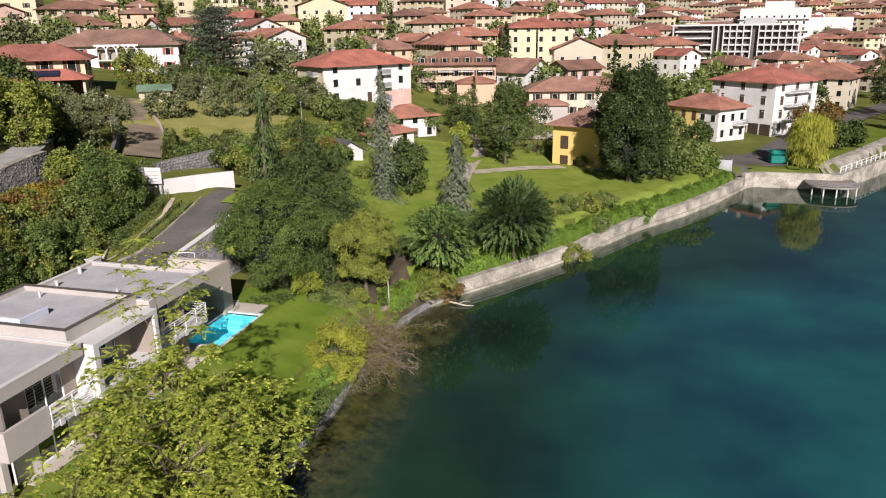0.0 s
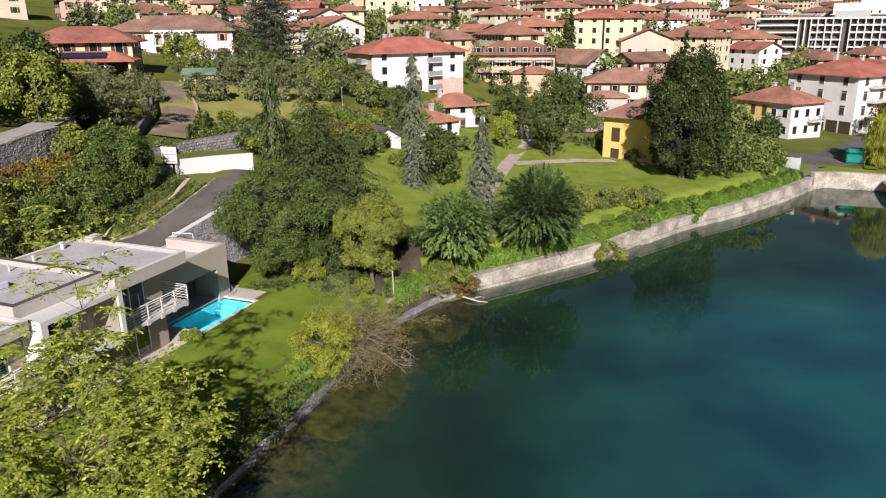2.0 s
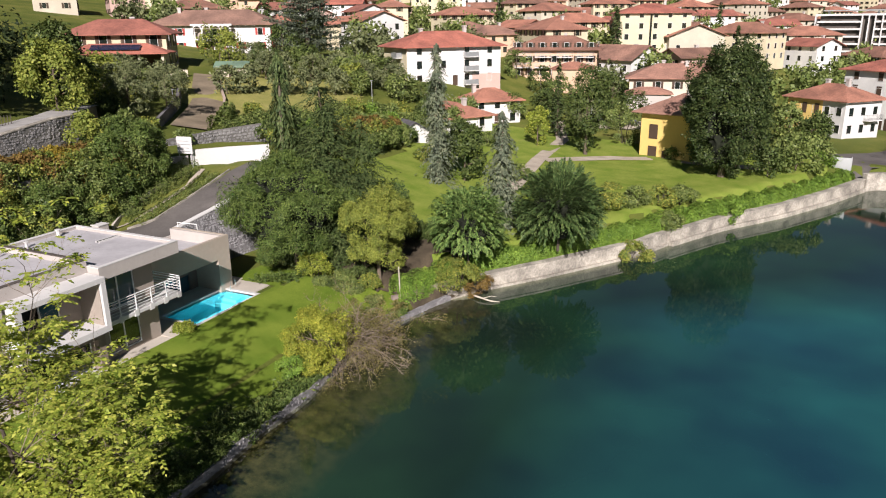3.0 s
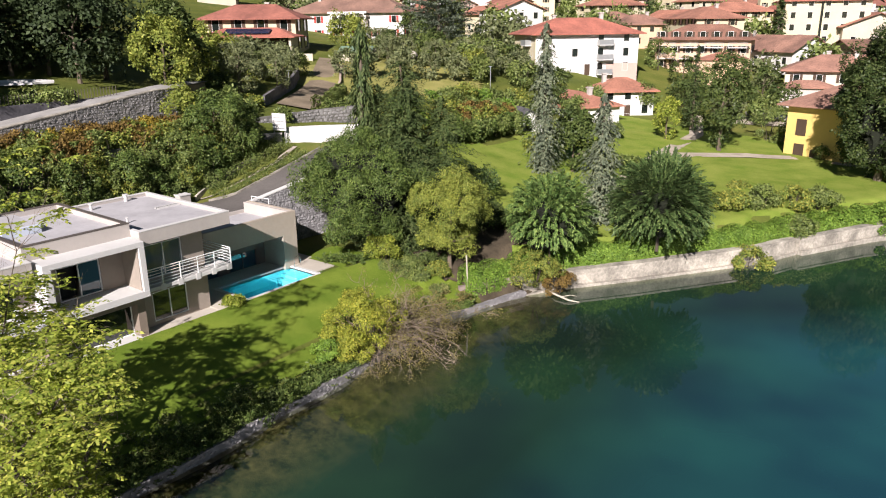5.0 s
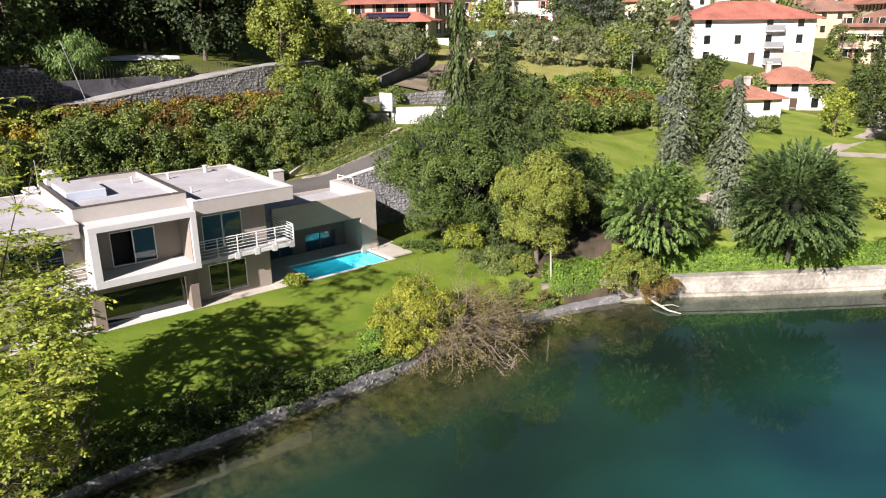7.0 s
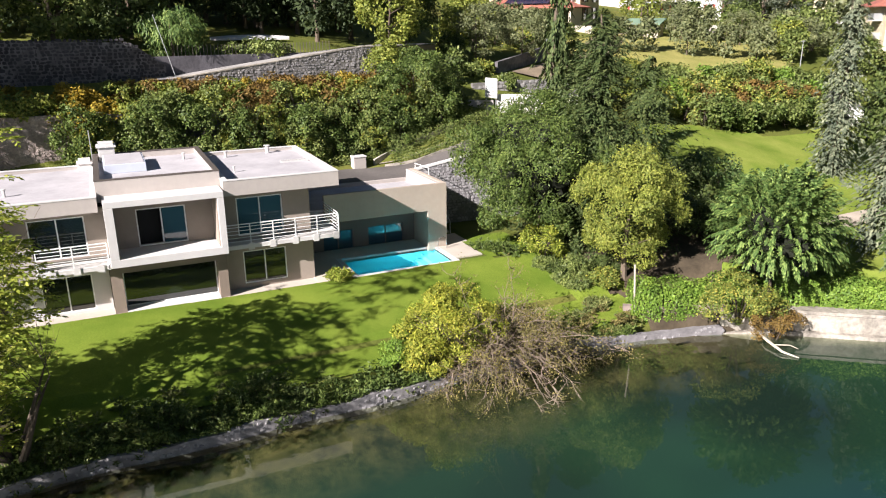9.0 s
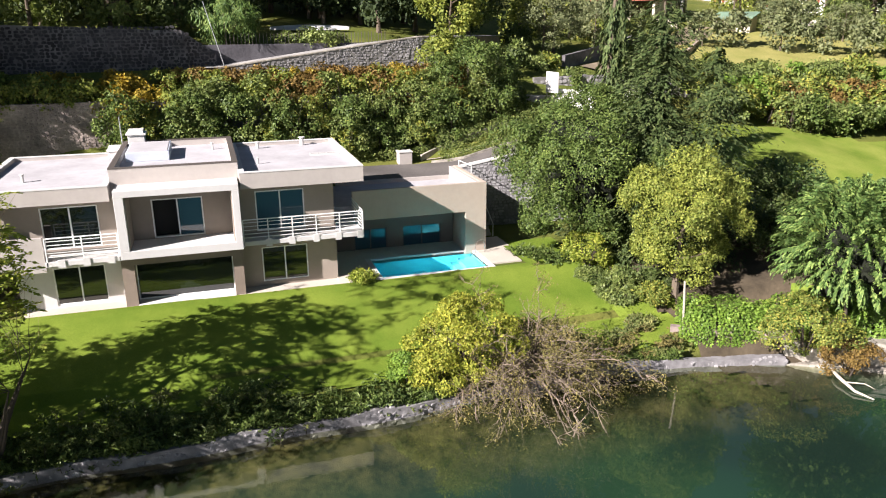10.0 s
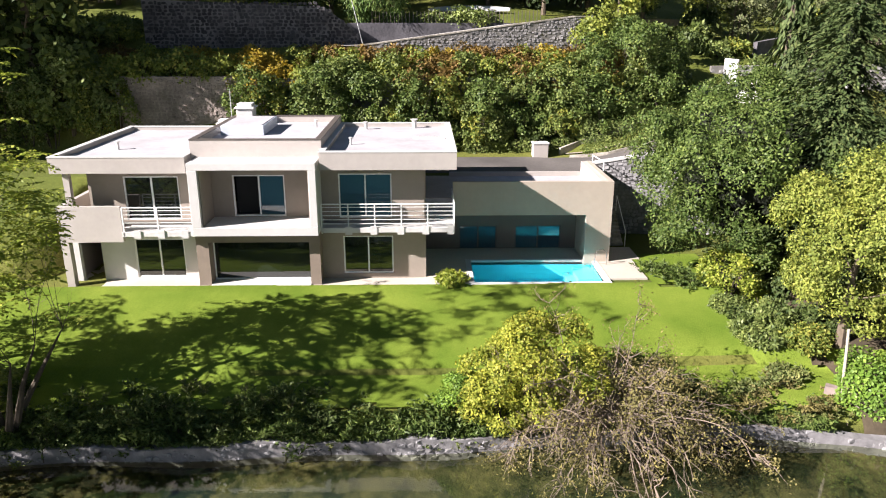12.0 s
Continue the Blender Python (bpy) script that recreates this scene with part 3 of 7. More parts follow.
def weed_clump(name, at, r, h, label, leaf_mat, seed, shoots=14, per=34, leaf=0.2, group=""):
    """Rank weeds: arching shoots with narrow leaves, on a few bare stems."""
    rng = np.random.default_rng(seed)
    t = thing(name, at, label, "weeds", group)
    bm = bmesh.new()
    P, A = [], []
    for k in range(shoots):
        a, top = rng.uniform(0, 6.28), h * rng.uniform(0.45, 1.1)
        foot = Vector((rng.normal() * r * 0.35, rng.normal() * r * 0.35, -0.1))
        bend = r * rng.uniform(0.2, 0.9)
        pts = [foot + Vector((math.cos(a) * bend * u * u, math.sin(a) * bend * u * u, top * (u - 0.25 * u * u * u))) for u in (0, 0.35, 0.7, 1.0)]
        if k < 4:
            tube(bm, pts, [0.018, 0.014, 0.009, 0.004], 4)
        u = rng.uniform(0.1, 1.0, per)
        c = np.stack([foot.x + math.cos(a) * bend * u * u, foot.y + math.sin(a) * bend * u * u, top * (u - 0.25 * u ** 3)], 1)
        o = ball(rng, per) * np.array([1, 1, 0.4])
        P.append(c + o * leaf * 0.5)
        A.append(o + np.array([math.cos(a) * 0.5, math.sin(a) * 0.5, 0.5]))
    part("stem_tangle", bm, BARK_DARK, t)["kind"] = "stuff"
    P, A = np.concatenate(P), np.concatenate(A)
    ln = leaf * rng.uniform(0.6, 1.4, len(P))
    v, q = leaves(P, A, ball(rng, len(P)) * 0.7 + np.array([0.1, -0.2, 0.8]), ln, ln * 0.32)
    raw_mesh("foliage", v, q, leaf_mat, t)
    return t


def bush(name, at, rx, ry, h, label, leaf_mat, seed, lobes=16, per=90, leaf=0.25, twigs=7, kind_word="bush", group="", twig_mat=None, aspect=0.6, lift=0.25, lobe_r=0.4):
    rng = np.random.default_rng(seed)
    t = thing(name, at, label, kind_word, group)
    bm = bmesh.new()
    for k in range(twigs):
        a = rng.uniform(0, 6.28)
        e = Vector((math.cos(a) * rx * rng.uniform(0.3, 0.8), math.sin(a) * ry * rng.uniform(0.3, 0.8), h * rng.uniform(0.6, 0.95)))
        tube(bm, [(e.x * 0.1, e.y * 0.1, -0.15), e * 0.5 + Vector((0, 0, h * 0.1)), e], [0.05, 0.035, 0.012], 5)
    part("stem_tangle", bm, twig_mat or BARK_DARK, t)["kind"] = "stuff"
    p, al, nr, ln, w = lobed_crown(rng, rx * 0.8, ry * 0.8, h * 0.42, lobes, per, leaf, lobe_r, aspect, 0, lift)
    p[:, 2] = np.maximum(p[:, 2] + h * 0.52, 0.02)
    v, q = leaves(p, al, nr, ln, w)
    raw_mesh("foliage", v, q, leaf_mat, t)
    return t


def strip(name, line, width, material, label, category, lift=0.05, step=0.8, across=4, rise=None):
    """A road or path laid along a line on the ground."""
    pts = [Vector((*p[:2], 0)) for p in line]
    dense = []
    for a, b in zip(pts, pts[1:]):
        n = max(1, int((b - a).length / step))
        dense += [a.lerp(b, k / n) for k in range(n)]
    dense.append(pts[-1])
    verts, quads = [], []
    for i, p in enumerate(dense):
        d = (dense[min(i + 1, len(dense) - 1)] - dense[max(i - 1, 0)]).normalized()
        s = Vector((d.y, -d.x, 0))
        f = i / (len(dense) - 1)
        w = width if not isinstance(width, tuple) else width[0] * (1 - f) + width[1] * f
        for k in range(across + 1):
            q = p + s * w * (k / across - 0.5)
            verts.append((q.x, q.y, (gz(q.x, q.y) if rise is None else rise(q.x, q.y)) + lift))
    for i in range(len(dense) - 1):
        for k in range(across):
            a = i * (across + 1) + k
            quads.append((a, a + 1, a + across + 2, a + across + 1))
    return tagged(raw_mesh(name, verts, quads, material), label, category, kind="structure")

# ---- ground and lake ----
def spaced(stops):
    out = []
    for (a, step), (b, _) in zip(stops, stops[1:]):
        out += list(np.arange(a, b - step * 0.3, step))
    return np.array(out + [stops[-1][0]])


def sheet(name, xs, ys, zf, material):
    X, Y = np.meshgrid(xs, ys)
    V = np.stack([X.ravel(), Y.ravel(), zf(X.ravel(), Y.ravel())], 1)
    nx, ny = len(xs), len(ys)
    i = (np.arange(ny - 1)[:, None] * nx + np.arange(nx - 1)[None, :]).ravel()
    Q = np.stack([i, i + 1, i + nx + 1, i + nx], 1)
    return raw_mesh(name, V, Q, material, smooth=False)


def rough_ground(x, y):
    z = ground_z(x, y)
    near = (y > 20) & (y < 80) & (x > -50)
    lumps = np.sin(x * 0.31 + 1.3) * np.cos(y * 0.27) * 0.12 + np.sin(x * 0.93) * np.sin(y * 0.81 + 2) * 0.05
    return z + np.where(near, lumps * 0.15, lumps)


GXS = spaced([(-3000, 200), (-1000, 60), (-280, 10), (-120, 3), (-60, 0.7), (0, 1.2), (60, 6), (120, 40), (400, 300), (3100, 1)])
GYS = spaced([(-2000, 200), (-200, 25), (0, 2), (24, 0.7), (80, 1.2), (150, 4), (320, 12), (700, 50), (1600, 200), (3600, 1)])
GXS = np.unique(np.concatenate([GXS, [-35.3, -35.18, -31.46, -31.34, -41.41, -41.39, -40.91, -40.89, -30.61, -30.59]]))
GYS = np.unique(np.concatenate([GYS, [49.5, 49.62, 56.74, 56.86, 59.99, 60.01]]))
tagged(sheet("ground", GXS, GYS, rough_ground, GROUND), "rough grassy ground falling to a silty lake bed", "ground", kind="structure")
WXS = spaced([(-40, 1.5), (60, 10), (200, 100), (3000, 1)])
WYS = spaced([(-2000, 200), (-100, 20), (10, 1.5), (150, 6), (420, 60), (3000, 1)])
lake_ob = sheet("water", WXS, WYS, lambda x, y: np.full(len(x), WATER), WATER_MAT)
lake_ob.visible_shadow = False
deep = lake_ob.data.attributes.new("depth", "FLOAT", "POINT")
co = np.empty(len(lake_ob.data.vertices) * 3, np.float32)
lake_ob.data.vertices.foreach_get("co", co)
co = co.reshape(-1, 3)
deep.data.foreach_set("value", (WATER - ground_z(co[:, 0], co[:, 1])).astype(np.float32))
tagged(lake_ob, "still teal lake water, clear and brown along the shore", "lake", kind="structure")

# mown lawns, a little proud of the rough ground
def patch(name, xs, ys, keep, material, label, lift=0.05):
    X, Y = np.meshgrid(xs, ys)
    V = np.stack([X.ravel(), Y.ravel(), rough_ground(X.ravel(), Y.ravel()) + lift], 1)
    nx, ny = len(xs), len(ys)
    i = (np.arange(ny - 1)[:, None] * nx + np.arange(nx - 1)[None, :]).ravel()
    Q = np.stack([i, i + 1, i + nx + 1, i + nx], 1)
    c = V[Q].mean(1)
    return tagged(raw_mesh(name, V, Q[keep(c[:, 0], c[:, 1])], material), label, "lawn", kind="structure")


patch("lawn", np.arange(-31.3, -21.2, 0.35), np.arange(24, 68.1, 0.35), lambda x, y: (x < -21.3 - 0.4 * np.sin(y * 0.6)) & ((x > -30.5) | (y < 59.5)), LAWN, "bright mown lawn sloping to the lake, tree shadow across it", 0.12)
patch("lawn_by_terrace", np.arange(-36.2, -30.9, 0.5), np.arange(59.2, 63.6, 0.5), lambda x, y: x + (y - 60) * 0.2 < -29.5, LAWN, "corner of mown lawn beside the pool terrace")
patch("park_lawn", np.arange(-46, 16.0, 1.0), np.arange(70, 142, 1.0), lambda x, y: (inland(x, y) > 0.75) & (x < 14) & (x > -45 + np.sin(y * 0.2) * 2), lawn_grass("park_grass", (0.135, 0.195, 0.030), (0.235, 0.265, 0.062)), "sunlit park lawn under scattered trees", 0.26)
patch("upper_lawn", np.arange(-84, -56, 1.0), np.arange(92, 128, 1.0), lambda x, y: (x + 70) ** 2 / 190 + (y - 109) ** 2 / 300 < 1, lawn_grass("dry_grass", (0.22, 0.215, 0.07), (0.32, 0.285, 0.11)), "dry sloping lawn above the creeper bank", 0.14)

# Soil patch whose dark colour also carries the shade below the garden trees
patch("garden_bed", np.arange(-36, -14, 0.6), np.arange(63.6, 78, 0.6), lambda x, y: (x + 25.5) ** 2 / 85 + (y - 70.2) ** 2 / 34 < 1 + 0.12 * np.sin(x * 1.3) * np.cos(y * 1.1), surface("leaf_mould", (0.085, 0.066, 0.042), 0.95, big=0.5, small=5, vary=0.45, bump=0.5), "bare soil under the garden trees, coloured dark for their shade", 0.31)

# driveway, roads, paths
strip("driveway", [(-45, 28), (-45.0, 54), (-44.0, 58), (-43.4, 63), (-43.4, 70), (-44.2, 75.2)], (6.4, 4.6), ASPHALT, "worn asphalt driveway climbing behind the villa", "driveway", 0.06)
strip("lane", [(-60, 80), (-63.5, 85), (-67, 90), (-72, 96.5), (-78, 103), (-86, 112)], 4.6, EARTH, "brown gravel lane climbing the slope", "lane", 0.12)
strip("park_path", [(-19, 74), (-24, 84), (-24, 100), (-26.5, 118), (-28, 136), (-33, 150)], 2.2, GRAVEL, "pale gravel path through the park", "path", 0.32)
strip("path", [(-25.5, 118), (-17, 126.5), (-11, 129.5), (-4, 128.8), (6, 129)], 2.6, GRAVEL, "gravel path by the yellow villa", "path", 0.34)
strip("lakeside_road", [(24, 147), (33, 172), (47, 203), (72, 246), (125, 335)], 7.0, ASPHALT, "lakeside road past the promenade", "road", 0.15)
strip("parking_yard", [(15, 141), (24, 147), (28, 152)], 11.0, ASPHALT, "small asphalt yard by the lake wall", "yard", 0.10)
strip("promenade", [(33.2, 140.5), (43.6, 159), (53.6, 177), (84, 233)], 4.4, CONCRETE, "paved lakeside promenade", "promenade", 0.3)
patch("promenade_lawn", np.arange(26, 60, 1.0), np.arange(139, 205, 1.0), lambda x, y: (inland(x, y) > 6.5) & (x > 31 + (y - 150) * 0.42) & (x > 27), lawn_grass("promenade_grass", (0.10, 0.14, 0.02), (0.15, 0.18, 0.035)), "strip of lawn between promenade and road", 0.2)

# ---- the villa ----
villa = thing("villa", (-37, 42, 3.5), "modern two-storey flat-roofed villa in white and taupe render", "villa")
V0 = Vector((-37, 42, 3.5))


def vpart(name, bm, material, parent=None, label=""):
    """A part of the villa, built in world metres."""
    bmesh.ops.translate(bm, verts=bm.verts, vec=-V0)
    bmesh.ops.recalc_face_normals(bm, faces=bm.faces)
    return part(name, bm, material, parent or villa, label)


def vparts(name, material, *dims, label=""):
    for d in dims:
        vpart(name, boxes(d), material, None, label)


def vwindow(x, y0, y1, z0, z1, leaves_n=2, pane_mat=None, label="", open_leaf=None, frame_w=0.07, frame_mat=None):
    """A glazed opening in a wall that faces the lake: frame, mullions and panes as parts of their own."""
    bm = boxes((x - 0.08, x + 0.05, y0, y1, z0, z0 + frame_w), (x - 0.08, x + 0.05, y0, y1, z1 - frame_w, z1), (x - 0.08, x + 0.05, y0, y0 + frame_w, z0 + frame_w, z1 - frame_w), (x - 0.08, x + 0.05, y1 - frame_w, y1, z0 + frame_w, z1 - frame_w))
    step = (y1 - y0) / leaves_n
    for k in range(1, leaves_n):
        box(bm, x - 0.07, x + 0.045, y0 + k * step - frame_w / 2, y0 + k * step + frame_w / 2, z0 + frame_w, z1 - frame_w)
    w = vpart("window", bm, frame_mat or RAIL_WHITE, None, label or "white-framed sliding window")
    for k in range(leaves_n):
        a, b = y0 + k * step + frame_w * 0.7, y0 + (k + 1) * step - frame_w * 0.7
        if k == open_leaf:
            # black sheet behind the open leaf, for the room's shade
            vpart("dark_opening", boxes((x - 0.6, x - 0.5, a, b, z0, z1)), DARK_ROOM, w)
        else:
            vpart("pane", boxes((x - 0.03, x - 0.01, a, b, z0 + frame_w, z1 - frame_w)), pane_mat or GLASS_DARK, w)
    return w


def wall_with_holes(bm, x0, x1, y0, y1, z0, z1, holes):
    """A wall along y with real openings, in one piece: holes are (y0, y1, z0, z1)."""
    ys = sorted({y0, y1, *(v for h in holes for v in h[:2])})
    zs = sorted({z0, z1, *(v for h in holes for v in h[2:])})
    made = {}

    def corner(x, i, j):
        if (x, i, j) not in made:
            made[x, i, j] = bm.verts.new((x, ys[i], zs[j]))
        return made[x, i, j]

    def solid(i, j):
        if not (0 <= i < len(ys) - 1 and 0 <= j < len(zs) - 1):
            return False
        y, z = (ys[i] + ys[i + 1]) / 2, (zs[j] + zs[j + 1]) / 2
        return not any(a < y < b and c < z < d for a, b, c, d in holes)

    for i in range(len(ys) - 1):
        for j in range(len(zs) - 1):
            if not solid(i, j):
                continue
            for x in (x0, x1):
                bm.faces.new([corner(x, *c) for c in ((i, j), (i + 1, j), (i + 1, j + 1), (i, j + 1))])
            for (di, dj), (p, q) in (((-1, 0), ((i, j), (i, j + 1))), ((1, 0), ((i + 1, j), (i + 1, j + 1))), ((0, -1), ((i, j), (i + 1, j))), ((0, 1), ((i, j + 1), (i + 1, j + 1)))):
                if not solid(i + di, j + dj):
                    bm.faces.new((corner(x0, *p), corner(x0, *q), corner(x1, *q), corner(x1, *p)))


def flat_roof(name, x0, x1, y0, y1, z_under, z_top, deck, face_mat, cap_mat, lip=0.28, label=""):
    """A roof slab with fascia, upstand, capping and deck."""
    bm = boxes((x0, x1, y0, y1, z_under, deck - 0.02))
    for d in ((x0, x1, y0, y0 + lip, deck - 0.02, z_top - 0.05), (x0, x1, y1 - lip, y1, deck - 0.02, z_top - 0.05), (x0, x0 + lip, y0 + lip, y1 - lip, deck - 0.02, z_top - 0.05), (x1 - lip, x1, y0 + lip, y1 - lip, deck - 0.02, z_top - 0.05)):
        box(bm, *d)
    r = vpart(name, bm, face_mat, None, label)
    c = boxes((x0 - 0.02, x1 + 0.02, y0 - 0.02, y0 + lip + 0.02, z_top - 0.05, z_top), (x0 - 0.02, x1 + 0.02, y1 - lip - 0.02, y1 + 0.02, z_top - 0.05, z_top), (x0 - 0.02, x0 + lip + 0.02, y0 + lip + 0.02, y1 - lip - 0.02, z_top - 0.05, z_top), (x1 - lip - 0.02, x1 + 0.02, y0 + lip + 0.02, y1 - lip - 0.02, z_top - 0.05, z_top))
    vpart("capping", c, cap_mat, r)
    vpart("roof_deck", boxes((x0 + lip, x1 - lip, y0 + lip, y1 - lip, deck - 0.02, deck)), ROOF_FLAT, r, "pale grey roof membrane")
    return r


def railing(y0, y1, x, z0, z1, posts, side_back=None):
    """A white steel balustrade: each post and each rail a part."""
    holder = vpart("balustrade", boxes((x - 0.03, x + 0.03, y0, y1, z1 - 0.05, z1)), RAIL_WHITE, None, "white steel balustrade")
    n = 5
    for k in range(n):
        z = z0 + 0.12 + (z1 - z0 - 0.25) * k / (n - 1) * 0.92
        vpart("rail", boxes((x - 0.015, x + 0.015, y0 + 0.02, y1 - 0.02, z, z + 0.03)), RAIL_WHITE, holder)
    for k in range(posts + 1):
        y = y0 + (y1 - y0) * k / posts
        bm = boxes((x - 0.025, x + 0.03, y - 0.03, y + 0.03, z0 - 0.4, z1 - 0.05))
        vpart("post", bm, RAIL_WHITE, holder)
    if side_back is not None:
        for k in range(n + 1):
            z = z0 + 0.12 + (z1 - z0 - 0.25) * k / (n - 1) * 0.92 if k < n else z1 - 0.04
            vpart("rail", boxes((side_back, x, y1 - 0.02, y1 + 0.02, z, z + 0.035)), RAIL_WHITE, holder)
    return holder


# walls of the two storeys
bm = bmesh.new()
wall_with_holes(bm, -32.8, -32.5, 41.55, 47.08, 3.45, 6.4, [(42.66, 45.33, 3.84, 5.95)])
vpart("ground_floor_wall", bm, TAUPE)
bm = bmesh.new()
wall_with_holes(bm, -32.8, -32.5, 41.55, 47.0, 6.92, 9.74, [(42.52, 45.3, 6.95, 9.33)])
vpart("upper_floor_wall", bm, TAUPE)
bm = bmesh.new()
wall_with_holes(bm, -32.8, -32.5, 28.1, 35.1, 3.45, 6.4, [(28.64, 29.82, 3.5, 5.65), (31.57, 34.2, 3.69, 5.85)])
vpart("ground_floor_wall", bm, WHITE)
bm = bmesh.new()
wall_with_holes(bm, -32.8, -32.5, 29.6, 35.4, 6.8, 9.6, [(31.41, 34.25, 6.9, 9.22)])
vpart("upper_floor_wall", bm, TAUPE)
bm = bmesh.new()
wall_with_holes(bm, -33.2, -32.9, 35.4, 41.55, 6.5, 9.9, [(36.92, 39.65, 6.95, 9.19)])
vpart("loggia_wall", bm, TAUPE)
vparts("side_wall", TAUPE, (-42, -32.8, 46.78, 47.08, 3.45, 9.74), (-42, -32.8, 28.1, 28.4, 3.45, 6.4), (-42, -32.8, 29.6, 29.9, 6.4, 9.6))
vpart("back_wall", boxes((-42.3, -42, 28.1, 47.08, 3.45, 9.7)), CREAM)
vparts("floor_slab", CREAM, (-42, -32.8, 28.4, 46.78, 6.4, 6.8), (-42, -32.8, 28.4, 46.78, 3.4, 3.5))
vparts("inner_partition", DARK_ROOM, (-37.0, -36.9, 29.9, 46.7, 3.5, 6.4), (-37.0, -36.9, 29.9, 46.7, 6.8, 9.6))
# roofs
flat_roof("roof", -42.0, -31.38, 41.73, 48.65, 9.74, 10.68, 10.42, CREAM, WHITE, label="flat roof with pale fascia and white coping")
flat_roof("roof", -42.2, -31.38, 28.3, 35.04, 9.6, 10.45, 10.2, CREAM, WHITE, label="flat roof with pale fascia and white coping")
flat_roof("roof", -42.0, -32.43, 35.04, 41.73, 9.9, 11.14, 10.72, CREAM, COPING_DARK, label="raised flat roof with dark metal coping")
# white frame of the loggia
bm = boxes((-33.0, -30.75, 35.3, 41.62, 9.86, 10.22), (-33.0, -30.75, 35.3, 35.78, 6.93, 9.86), (-33.0, -30.75, 41.24, 41.62, 6.93, 9.86), (-33.0, -30.75, 35.3, 41.62, 6.48, 6.93), bevel=0.015)
vpart("loggia_frame", bm, WHITE, None, "bold white projecting frame")
vparts("side_lining", TAUPE, (-32.9, -30.95, 35.78, 35.84, 6.93, 9.86), (-32.9, -30.95, 41.18, 41.24, 6.93, 9.86))
# the wide glazed bay under it
bm = boxes((-32.8, -31.5, 35.15, 35.78, 3.4, 6.48), (-32.8, -31.5, 41.0, 41.55, 3.4, 6.48), (-32.8, -31.5, 35.78, 41.0, 5.92, 6.48))
vpart("bay_frame", bm, surface("brown_stone_cladding", (0.24, 0.19, 0.155), 0.8, vary=0.15), None, "brown frame round a wide window")
vwindow(-32.35, 35.78, 41.0, 3.62, 5.92, 1, GLASS_DARK, "wide dark lake window", frame_w=0.06)
vpart("threshold", boxes((-32.6, -31.25, 35.78, 41.0, 3.4, 3.63)), WHITE)
# windows
vwindow(-32.6, 42.66, 45.33, 3.84, 5.95, 2, GLASS_DARK)
vwindow(-32.6, 42.52, 45.3, 6.95, 9.33, 2, GLASS_BLUE)
vwindow(-33.0, 36.92, 39.65, 6.95, 9.19, 2, GLASS_BLUE, open_leaf=0)
vwindow(-32.6, 31.41, 34.25, 6.9, 9.22, 2, GLASS_DARK)
vwindow(-32.6, 31.57, 34.2, 3.69, 5.85, 2, GLASS_DARK)
# balconies
b1 = vpart("balcony", boxes((-32.5, -31.55, 41.64, 48.6, 6.4, 6.66), (-36, -32.5, 47.1, 48.6, 6.4, 6.66), bevel=0.01), WHITE, None, "white balcony slab")
railing(41.7, 48.55, -31.58, 6.75, 7.95, 5, side_back=-35.0)
b2 = vpart("balcony", boxes((-32.5, -31.15, 31.6, 35.3, 6.36, 6.62), bevel=0.01), WHITE, None, "white balcony slab")
railing(31.7, 35.2, -31.18, 6.75, 7.92, 2)
for y in (42.9, 44.2, 45.6, 46.9, 48.2):
    vpart("fin", boxes((-31.62, -31.52, y, y + 0.35, 6.3, 6.75)), WHITE, b1)
for y in (32.2, 33.4, 34.6):
    vpart("fin", boxes((-31.2, -31.1, y, y + 0.35, 6.28, 6.7)), WHITE, b2)
vpart("solid_parapet", boxes((-31.45, -31.2, 28.4, 31.6, 6.07, 7.93), (-36, -31.45, 28.4, 28.65, 6.07, 7.93), (-32.5, -31.45, 28.65, 31.6, 6.2, 6.5)), CREAM, None, "pale solid balcony parapet")
vparts("corner_post", CREAM, (-32.1, -31.8, 28.7, 29.0, 6.5, 9.6), (-32.0, -31.6, 28.2, 28.6, 3.4, 6.1))
# pool wing
vparts("wing_wall", surface("wing_render", (0.40, 0.34, 0.28), 0.85, vary=0.1), (-35.15, -34.87, 48.6, 57.66, 6.4, 8.33), (-37.6, -34.87, 56.2, 57.66, 3.4, 6.4), (-41.0, -35.15, 57.36, 57.66, 6.4, 8.33), (-41.0, -37.6, 57.36, 57.66, 3.4, 6.4), label="taupe render of the low pool wing")
vpart("wing_roof", boxes((-41.2, -35.15, 47.08, 57.36, 6.4, 7.35)), ROOF_FLAT)
vparts("wing_upstand", CREAM, (-41.0, -35.15, 57.05, 57.36, 7.35, 8.3), (-41.3, -41.0, 48.6, 57.66, 6.9, 7.6))
# recess walls and lintels: the taupe at about half its tone
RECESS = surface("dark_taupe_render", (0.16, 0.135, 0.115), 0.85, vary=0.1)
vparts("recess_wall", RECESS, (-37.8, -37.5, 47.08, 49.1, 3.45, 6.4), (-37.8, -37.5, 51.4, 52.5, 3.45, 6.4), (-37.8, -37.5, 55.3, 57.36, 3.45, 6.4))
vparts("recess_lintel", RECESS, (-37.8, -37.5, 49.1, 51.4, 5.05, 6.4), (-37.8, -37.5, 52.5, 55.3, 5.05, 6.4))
vwindow(-37.6, 49.1, 51.4, 3.55, 5.05, 2, GLASS_BLUE, "dark-framed sliding window", frame_mat=COPING_DARK)
vwindow(-37.6, 52.5, 55.3, 3.55, 5.05, 2, GLASS_BLUE, "dark-framed sliding window", frame_mat=COPING_DARK)
